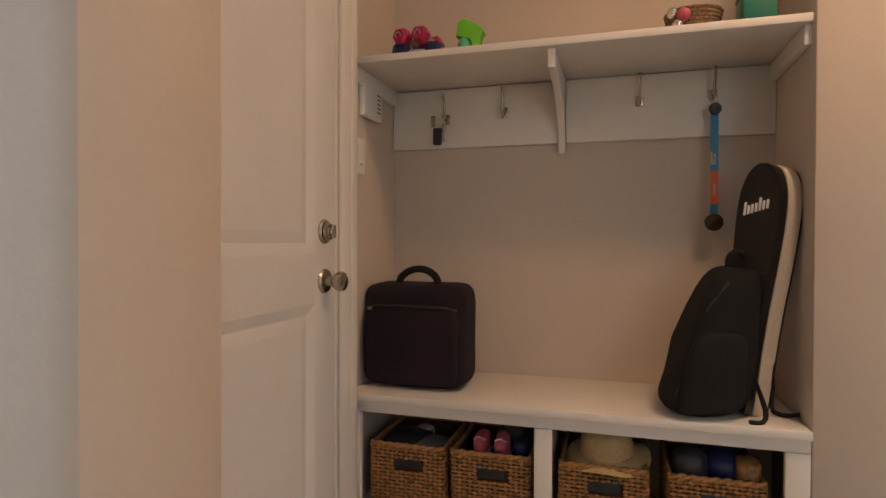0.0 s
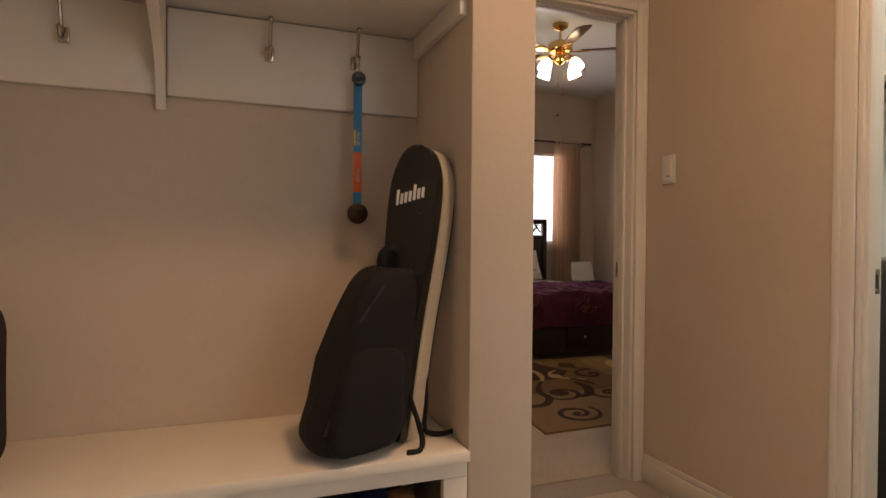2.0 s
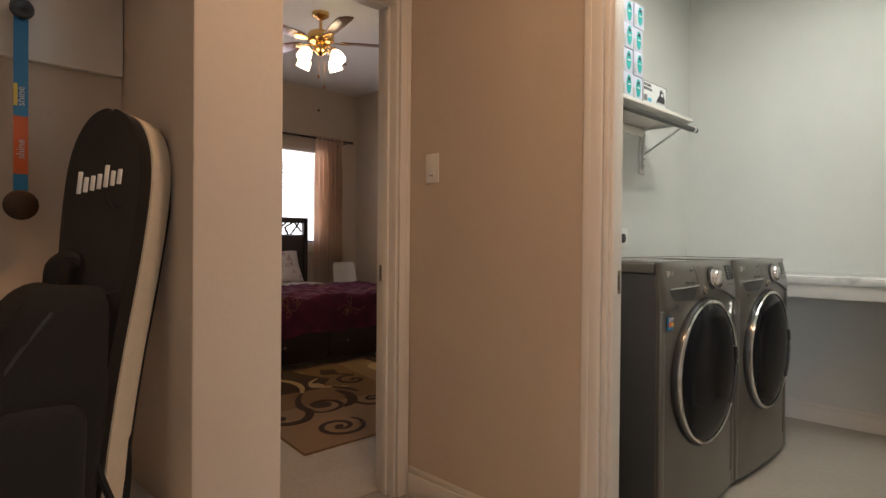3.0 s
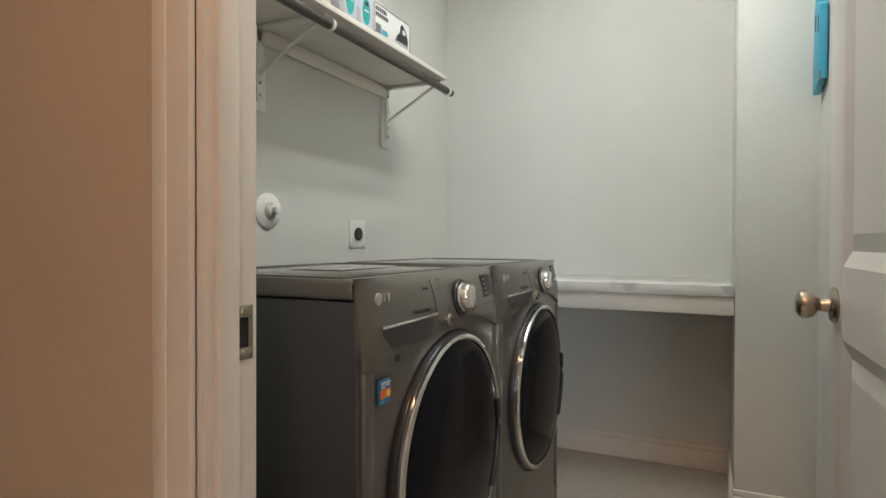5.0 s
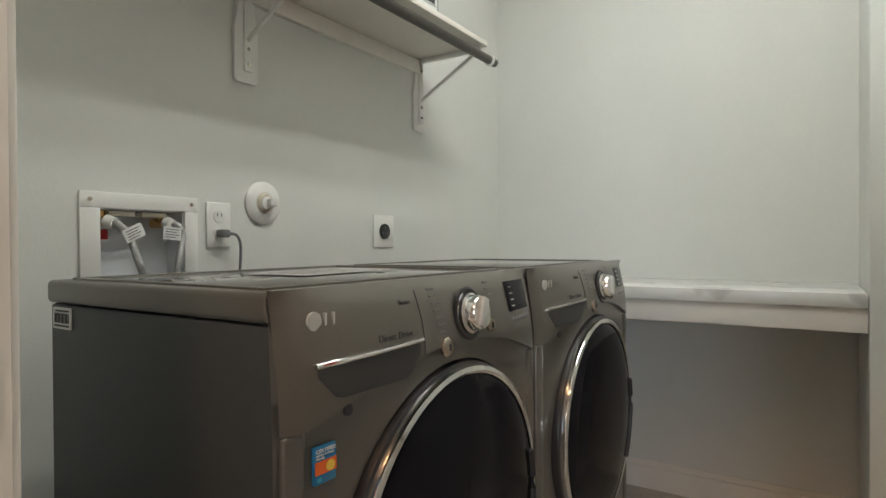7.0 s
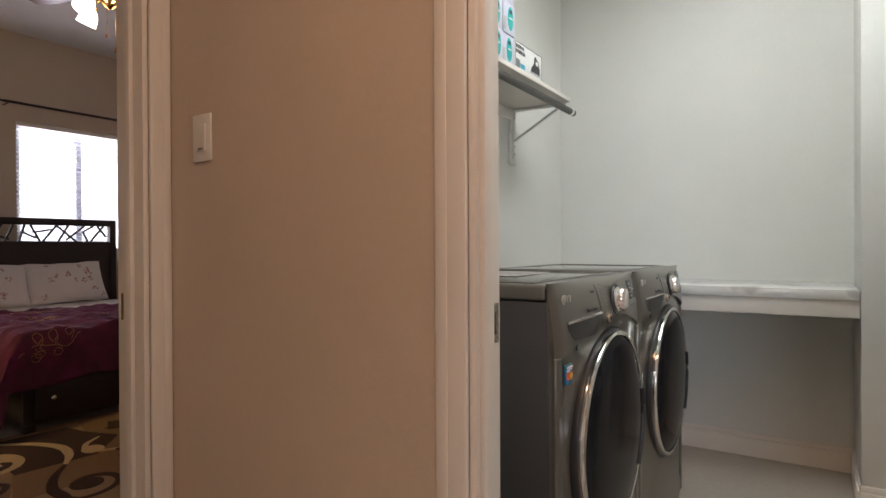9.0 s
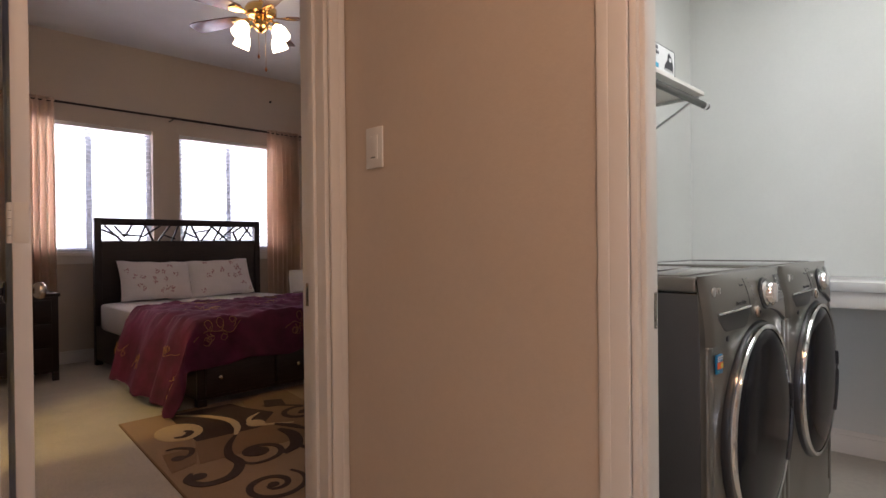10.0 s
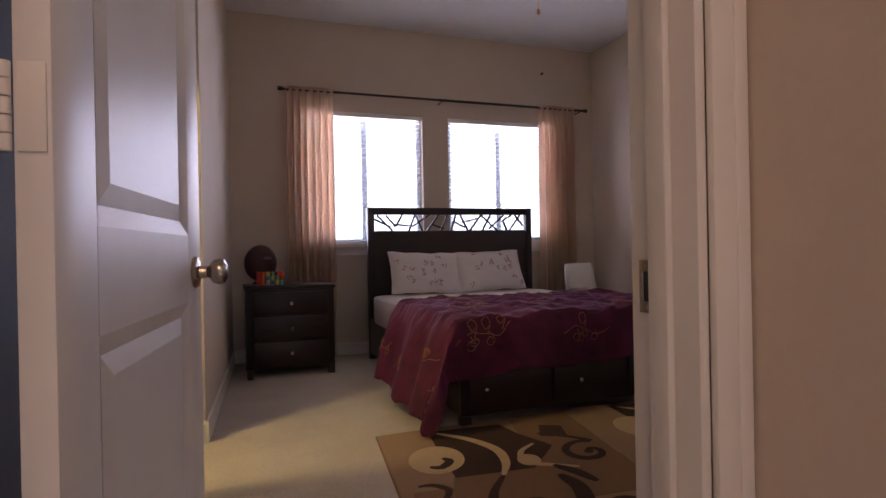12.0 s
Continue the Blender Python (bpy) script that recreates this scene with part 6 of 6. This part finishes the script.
def pillow(cx, turn, seed):
    m = Matrix.Translation((cx, 8.195, 0.757)) @ pose(0, 0, 0, -24, turn, 0)
    ob = thing("pillow", "white pillow with dusty rose flower print against the headboard", "pillow", "bed pillows", m)
    bm = bmesh.new()
    n = 28

    def surf(u, v, side):
        e = (1 - abs(u) ** 3.2) * (1 - abs(v) ** 3.2)
        th = 0.070 * max(0.0, e) ** 0.55 + 0.004 * noise.noise(Vector((u * 3 + seed, v * 3, side)))
        k = 1 - 0.05 * (1 - abs(u)) * abs(v) ** 2
        return Vector((0.325 * u * (1 - 0.045 * (1 - abs(v) ** 2)), side * th, 0.195 * v * k * (1 + 0.02 * math.sin(u * 9 + seed))))

    for side in (-1, 1):
        g = [[bm.verts.new(surf(2 * i / n - 1, 2 * j / n - 1, side)) for j in range(n + 1)] for i in range(n + 1)]
        for i in range(n):
            for j in range(n):
                bm.faces.new((g[i][j], g[i + 1][j], g[i + 1][j + 1], g[i][j + 1]))
    bmesh.ops.remove_doubles(bm, verts=bm.verts, dist=0.0045)
    part("pillowcase", bm, M["sheet"], ob)
    rnd = random.Random(seed)
    for k in range(16):
        u, v = rnd.uniform(-0.85, 0.85), rnd.uniform(-0.8, 0.8)
        bm = bmesh.new()
        for q in range(7):
            a = rnd.uniform(0, 6.28)
            du, dv = 0.06 * math.cos(a) * rnd.uniform(0.2, 1.3), 0.10 * math.sin(a) * rnd.uniform(0.2, 1.3)
            p = surf(max(-0.95, min(0.95, u + du)), max(-0.93, min(0.93, v + dv)), -1)
            bmesh.ops.create_icosphere(bm, subdivisions=1, radius=1, matrix=Matrix.Translation(p) @ pose(0, 0, 0, 0, rnd.uniform(0, 180), 0) @ Matrix.Diagonal((0.011, 0.0022, 0.005, 1)))
        part("printed_flower", bm, M["rose_print"], ob)
    return ob


pillow(3.40, 2.0, 3)
pillow(4.02, -1.5, 8)

# nightstand
ns = thing("nightstand", "dark espresso nightstand with three knobbed drawers", "nightstand", m=Matrix.Translation((1.905, 7.965, 0.007)))
w, d, h = 0.655, 0.42, 0.703
boxpart("top", (-0.012, w + 0.012, -0.015, d, h - 0.03, h), M["espresso"], ns, 0.004)
boxpart("carcass", (0, w, 0.0, d - 0.01, 0.07, h - 0.031), M["espresso"], ns, 0.003)
for x in (0.0, w - 0.045):
    for y in (0.0, d - 0.06):
        boxpart("leg", (x, x + 0.045, y, y + 0.045, 0, 0.069), M["espresso"], ns, 0.003)
for k in range(3):
    z = 0.095 + k * 0.19
    dr = boxpart("drawer", (0.05, w - 0.05, -0.016, -0.001, z, z + 0.175), M["espresso"], ns, 0.004)
    bm = bmesh.new()
    lathe(bm, [(0.006, 0), (0.006, 0.012), (0.014, 0.016), (0.015, 0.024), (0.009, 0.029), (0.001, 0.03)], Matrix.Translation((w / 2, -0.016, z + 0.088)) @ pose(0, 0, 0, 90, 0, 0), 16)
    part("drawer_knob", bm, M["nickel"], dr, "round nickel knob")
hp = thing("round_speaker", "dark maroon round ornament standing on the nightstand", "ornament", m=Matrix.Translation((2.03, 8.24, 0.711)))
bm = bmesh.new()
lathe(bm, [(0.001, 0.0), (0.06, 0.0), (0.065, 0.01), (0.05, 0.022), (0.001, 0.022)], sides=28)
part("base", bm, M["maroon"], hp)
bm = bmesh.new()
ball(bm, (0, 0, 0.165), 0.145, (0.87, 0.45, 1.0), 32, 22)
part("shell", bm, M["maroon"], hp)
for k in range(3):
    bm = bmesh.new()
    tube(bm, [(0.03 + 0.02 * k + 0.008 * math.cos(a), -0.064 + 0.004 * k, 0.205 + 0.008 * math.sin(a)) for a in [j / 6 * math.pi for j in range(13)]], 0.0015, 5)
    part("mark", bm, M["rose_print"], hp)
pens = thing("pencil_set", "clear box of coloured paint pots on the nightstand", "paint pots", m=Matrix.Translation((1.985, 8.05, 0.711)))
cols = ("red", "orange", "silver_print", "blue", "yellow", "sea_green")
for k in range(6):
    for r in range(3):
        bm = bmesh.new()
        x = 0.018 + 0.034 * k
        lathe(bm, [(0.001, 0.0), (0.015, 0.0), (0.016, 0.004), (0.016, 0.032), (0.001, 0.033)], Matrix.Translation((x, 0.02, 0.0005 + r * 0.034)), 14)
        part("pot", bm, M[cols[(k + r * (k > 1)) % 6 if k > 1 else k]], pens)
boxpart("tray", (-0.004, 0.21, -0.003, 0.043, -0.0035, 0.0), M["paper"], pens, 0.001)

# white plastic chair
ch = thing("plastic_chair", "white moulded plastic chair with a cut-out back", "chair", m=Matrix.Translation((5.06, 8.10, 0.007)) @ pose(0, 0, 0, 0, 0, 14))
bm = bmesh.new()
prof = [(-0.20, 0.478), (-0.19, 0.465), (-0.10, 0.450), (0.05, 0.448), (0.15, 0.462), (0.195, 0.50), (0.215, 0.58), (0.232, 0.68), (0.250, 0.785)]
prof = curve_points([(y, z, 0) for y, z in prof], 4)
ux = 20
grid = []
for j, p in enumerate(prof):
    f = j / (len(prof) - 1)
    half = 0.235 if f < 0.45 else 0.235 - 0.035 * (f - 0.45) / 0.55
    if f > 0.9:
        half -= 0.4 * (f - 0.9) ** 1.5
    row = []
    for i in range(ux + 1):
        u = 2 * i / ux - 1
        cup = 0.035 * abs(u) ** 3
        row.append(bm.verts.new((half * u, p.x - (cup * 1.6 if f > 0.6 else 0), p.y + (cup if f < 0.6 else 0))))
    grid.append(row)
for j in range(len(grid) - 1):
    f = j / (len(prof) - 1)
    for i in range(ux):
        u = (2 * i + 1) / ux - 1
        if 0.585 < f < 0.66 and abs(u) < 0.62:
            continue
        bm.faces.new((grid[j][i], grid[j][i + 1], grid[j + 1][i + 1], grid[j + 1][i]))
o = part("shell", bm, M["white_plastic"], ch)
sol = o.modifiers.new("thickness", "SOLIDIFY")
sol.thickness = 0.008
for x, y in ((-0.18, -0.15), (0.18, -0.15), (-0.17, 0.14), (0.17, 0.14)):
    bm = bmesh.new()
    cyl(bm, (x * 1.12, y * 1.2, 0.0), (x, y, 0.452), 0.016, 0.018, 12)
    part("leg", bm, M["white_plastic"], ch)

dot = thing("wall_hook", "small dark hook on the bedroom wall", "hook", m=Matrix.Translation((4.888, BW, 2.765)))
bm = bmesh.new()
cyl(bm, (0, 0, 0), (0, -0.012, 0), 0.013, sides=14)
tube(bm, curve_points([(0, -0.01, 0), (0, -0.028, -0.006), (0, -0.03, 0.012)], 4), 0.005, 6)
part("hook", bm, M["espresso"], dot)

# picture behind the open door
pic = thing("picture_frame", "small dark picture frame with a pale mat on the slate wall", "picture", m=Matrix.Translation((1.40, 5.40, 1.70)))
for b in ((-0.11, 0.11, 0.10, 0.13), (-0.11, 0.11, -0.13, -0.10), (-0.11, -0.08, -0.10, 0.10), (0.08, 0.11, -0.10, 0.10)):
    boxpart("frame_bar", (0.0005, 0.020, *b), M["espresso"], pic, 0.003)
boxpart("mat", (0.0005, 0.006, -0.08, 0.08, -0.10, 0.10), M["silver_print"], pic, 0.0)
boxpart("print", (0.006, 0.008, -0.045, 0.045, -0.06, 0.06), M["ink"], pic, 0.0)

# ceiling fan
fan = thing("ceiling_fan", "brass ceiling fan with mahogany blades and four lit glass shades", "ceiling fan", m=Matrix.Translation((3.56, 6.52, 0)))
bm = bmesh.new()
lathe(bm, [(0.001, HB - 0.001), (0.075, HB - 0.001), (0.07, HB - 0.03), (0.03, HB - 0.055), (0.014, HB - 0.06)])
part("canopy", bm, M["brass"], fan)
bm = bmesh.new()
cyl(bm, (0, 0, HB - 0.15), (0, 0, HB - 0.055), 0.0125)
part("downrod", bm, M["brass"], fan)
FZ = 2.80
bm = bmesh.new()
lathe(bm, [(0.001, FZ + 0.10), (0.05, FZ + 0.095), (0.10, FZ + 0.075), (0.118, FZ + 0.045), (0.115, FZ + 0.01), (0.09, FZ - 0.012), (0.06, FZ - 0.02), (0.001, FZ - 0.02)], sides=36)
part("motor_housing", bm, M["brass"], fan)
bm = bmesh.new()
lathe(bm, [(0.001, FZ - 0.018), (0.045, FZ - 0.02), (0.06, FZ - 0.05), (0.055, FZ - 0.085), (0.03, FZ - 0.11), (0.012, FZ - 0.125), (0.001, FZ - 0.13)], sides=28)
part("light_hub", bm, M["brass"], fan)
for k in range(5):
    a = radians(-32 + 72 * k)
    m = Matrix.Rotation(a, 4, "Z") @ Matrix.Translation((0, 0, FZ)) @ pose(0, 0, 0, 11, 0, 0)
    bm = bmesh.new()
    outline = [(0.19, -0.045), (0.26, -0.055), (0.40, -0.066), (0.58, -0.072), (0.64, -0.060), (0.655, 0.0), (0.64, 0.060), (0.58, 0.072), (0.40, 0.066), (0.26, 0.055), (0.19, 0.045), (0.175, 0.0)]
    prism(bm, outline, -0.004, 0.004, m, bevel=0.001)
    bl = part("blade", bm, M["blade_wood"], fan, "dark mahogany blade")
    bm = bmesh.new()
    prism(bm, [(0.09, -0.016), (0.15, -0.014), (0.18, -0.040), (0.235, -0.044), (0.25, -0.020), (0.27, 0.0), (0.25, 0.020), (0.235, 0.044), (0.18, 0.040), (0.15, 0.014), (0.09, 0.016)], -0.011, -0.0045, m, bevel=0.002)
    part("blade_arm", bm, M["brass"], bl, "ornate brass blade arm")
for k in range(4):
    a = radians(16 + 90 * k)
    c, s = math.cos(a), math.sin(a)
    bm = bmesh.new()
    tube(bm, curve_points([(0.04 * c, 0.04 * s, FZ - 0.07), (0.09 * c, 0.09 * s, FZ - 0.055), (0.135 * c, 0.135 * s, FZ - 0.075), (0.150 * c, 0.150 * s, FZ - 0.10)], 5), 0.008, 8)
    arm = part("light_arm", bm, M["brass"], fan)
    m = Matrix.Translation((0.150 * c, 0.150 * s, FZ - 0.095)) @ Matrix.Rotation(a, 4, "Z") @ pose(0, 0, 0, 0, 180 - 30, 0)
    bm = bmesh.new()
    lathe(bm, [(0.001, -0.012), (0.024, -0.010), (0.027, 0.010), (0.022, 0.016)], m, 18)
    part("socket_cup", bm, M["brass"], arm)
    bm = bmesh.new()
    lathe(bm, [(0.024, 0.014), (0.042, 0.035), (0.054, 0.062), (0.058, 0.090), (0.060, 0.112), (0.062, 0.120), (0.04, 0.112), (0.001, 0.110)], m, 24)
    part("shade", bm, M["bulb_glass"], arm, "lit opal glass shade")
for x, zl in ((0.028, 2.385), (-0.03, 2.47)):
    bm = bmesh.new()
    cyl(bm, (x, -0.02, FZ - 0.11), (x, -0.02, zl + 0.03), 0.0014, sides=6)
    chn = part("pull_chain", bm, M["brass"], fan)
    bm = bmesh.new()
    lathe(bm, [(0.001, zl + 0.034), (0.006, zl + 0.030), (0.010, zl + 0.012), (0.006, zl), (0.001, zl)], Matrix.Translation((x, -0.02, 0)), 12)
    part("chain_fob", bm, material("amber_wood", (0.35, 0.12, 0.03), 0.4), chn)

# rug
RZ = 0.008
rug = thing("area_rug", "tan and brown area rug with swirl pattern on the carpet", "rug", m=Matrix.Translation((2.28, 4.575, RZ)))
RW, RD = 2.42, 1.72
boxpart("rug_field", (0, RW, 0, RD, -0.004, 0.008), M["rug_sand"], rug, 0.004)
boxpart("binding", (-0.008, RW + 0.008, -0.008, 0.0, -0.004, 0.007), M["rug_tan"], rug, 0.002)
boxpart("binding", (-0.008, 0.0, 0.0, RD, -0.004, 0.007), M["rug_tan"], rug, 0.002)


def colour_field(outline, mt, z):
    bm = bmesh.new()
    prism(bm, outline, 0.0078, z)
    part("colour_field", bm, M[mt], rug)


def stroke(keys, mt, wd, z):
    bm = bmesh.new()
    pl = curve_points([(a, b, 0) for a, b in keys], 7)
    ribbon(bm, pl, [wd * (0.25 + 0.75 * abs(math.sin(math.pi * (i + 0.6) / (len(pl) + 0.2))) ** 0.7) for i in range(len(pl))], 0.0078, z)
    part("swirl_stroke", bm, M[mt], rug)


def disc(cx, cy, r, mt, z, squash=1.0):
    bm = bmesh.new()
    prism(bm, [(cx + r * math.cos(2 * math.pi * k / 28), cy + r * squash * math.sin(2 * math.pi * k / 28)) for k in range(28)], 0.0078, z)
    part("swirl_eye", bm, M[mt], rug)


def swirl(cx, cy, r, turns, start, hand, mt, width, tail=()):
    keys = [(x, y, 0) for x, y in tail]
    n = int(turns * 14)
    for k in range(n + 1):
        f = k / n
        a = start + hand * turns * 2 * math.pi * f
        rr = r * (1 - 0.82 * f)
        keys.append((cx + rr * math.cos(a), cy + rr * math.sin(a), 0))
    pl = curve_points(keys, 3)
    w = [width * (0.35 + 0.65 * abs(math.sin(math.pi * min(1, (i + 1) / len(pl) * 1.05))) ** 0.6) for i in range(len(pl))]
    bm = bmesh.new()
    pl = [Vector((min(RW - 0.02, max(0.02, p.x)), min(RD - 0.02, max(0.02, p.y)), 0)) for p in pl]
    ribbon(bm, pl, w, 0.0096, 0.0112)
    part("swirl", bm, M[mt], rug)
    bm = bmesh.new()
    lathe(bm, [(0.001, 0.0112), (r * 0.16, 0.0112), (r * 0.17, 0.0096)], Matrix.Translation((cx, cy, 0)), 20)
    part("swirl_eye", bm, M[mt], rug)


for ox in (0.0, 1.14):
    colour_field([(ox + 0.16, 0.72), (ox + 1.02, 0.64), (ox + 1.06, 1.00), (ox + 0.24, 1.05)], "rug_tan", 0.0092)
    colour_field([(ox + 0.64, 1.01), (ox + 1.05, 0.99), (ox + 1.10, 1.66), (ox + 0.74, 1.66)], "rug_tan", 0.0090)
    colour_field([(ox + 0.25, 1.05), (ox + 0.61, 1.01), (ox + 0.80, 1.22), (ox + 0.70, 1.45), (ox + 0.66, 1.62), (ox + 0.26, 1.66)], "rug_brown", 0.0097)
    colour_field([(ox + 0.02, 0.70), (ox + 0.15, 0.74), (ox + 0.22, 0.96), (ox + 0.05, 0.98)], "rug_tan", 0.0094)
    disc(ox + 0.22, 1.28, 0.13, "rug_cream", 0.0104, 1.25)
    stroke([(ox + 0.17, 1.20), (ox + 0.22, 1.18), (ox + 0.27, 1.23), (ox + 0.25, 1.28)], "rug_brown", 0.045, 0.0110)
    stroke([(ox + 0.30, 1.62), (ox + 0.44, 1.46), (ox + 0.52, 1.28), (ox + 0.51, 1.12), (ox + 0.45, 0.99)], "rug_cream", 0.050, 0.0107)
    stroke([(ox + 0.45, 0.99), (ox + 0.36, 0.86), (ox + 0.31, 0.72), (ox + 0.31, 0.58), (ox + 0.22, 0.46), (ox + 0.10, 0.46), (ox + 0.05, 0.56), (ox + 0.09, 0.63)], "rug_brown", 0.055, 0.0108)
    disc(ox + 0.105, 0.57, 0.038, "rug_brown", 0.0103)
    swirl(ox + 0.44, 0.65, 0.15, 1.15, -2.2, 1, "rug_brown", 0.036, [(ox + 0.31, 0.62)])
    disc(ox + 0.44, 0.66, 0.062, "rug_brown", 0.0103)
    stroke([(ox + 0.53, 0.53), (ox + 0.64, 0.60), (ox + 0.70, 0.76), (ox + 0.68, 0.90)], "rug_brown", 0.075, 0.0109)
    swirl(ox + 0.78, 0.55, 0.14, 1.2, 2.6, 1, "rug_brown", 0.036, [(ox + 0.66, 0.68)])
    disc(ox + 0.10, 0.87, 0.035, "rug_brown", 0.0103)
    stroke([(ox + 0.07, 0.85), (ox + 0.15, 0.87), (ox + 0.19, 0.95), (ox + 0.14, 1.02), (ox + 0.08, 1.03)], "rug_brown", 0.030, 0.0106)
    swirl(ox + 0.33, 0.23, 0.16, 1.6, 0.6, -1, "rug_brown", 0.034)
    disc(ox + 0.62, 1.10, 0.055, "rug_cream", 0.0105, 1.2)
    stroke([(ox + 0.72, 1.28), (ox + 0.62, 1.20), (ox + 0.60, 1.08), (ox + 0.70, 1.00), (ox + 0.80, 0.94)], "rug_cream", 0.035, 0.0110)
    stroke([(ox + 0.70, 1.00), (ox + 0.76, 0.90), (ox + 0.80, 0.78)], "rug_brown", 0.050, 0.0111)
    swirl(ox + 0.93, 1.08, 0.14, 1.1, 1.0, 1, "rug_brown", 0.040, [(ox + 0.80, 1.40), (ox + 0.92, 1.30)])
    colour_field([(ox + 0.80, 1.36), (ox + 0.93, 1.30), (ox + 0.97, 1.46), (ox + 0.86, 1.52)], "rug_brown", 0.0099)

# the rug lies a little out of square
for o in rug.children:
    o.data.transform(Matrix(((1, 0.118, 0, 0), (0.03, 1, 0, 0), (0, 0, 1, 0), (0, 0, 0, 1))))

# ---- floor tiles of the hall and laundry ----
fl = bpy.data.objects["floor"]
bm = bmesh.new()
box(bm, 0.002, 0.298, 0.002, 0.598, 0.0005, 0.006, 0.0015, 1)
first = mesh_object("tile", bm, M["tile"])
first.parent = fl
spots = [(XP1 + 0.005 + 0.3 * i, 2.05 + 0.6 * j - (0.3 if i % 2 else 0)) for i in range(11) for j in range(4)]
made = []
for x, y in spots:
    inside = (x + 0.3 <= XS - 0.0 and 1.3 <= y and y + 0.6 <= YD1)
    if inside:
        made.append((x, y))
first.location = (*made[0], 0)
for x, y in made[1:]:
    o = new("tile", first.data)
    o.location, o.parent = (x, y, 0), fl
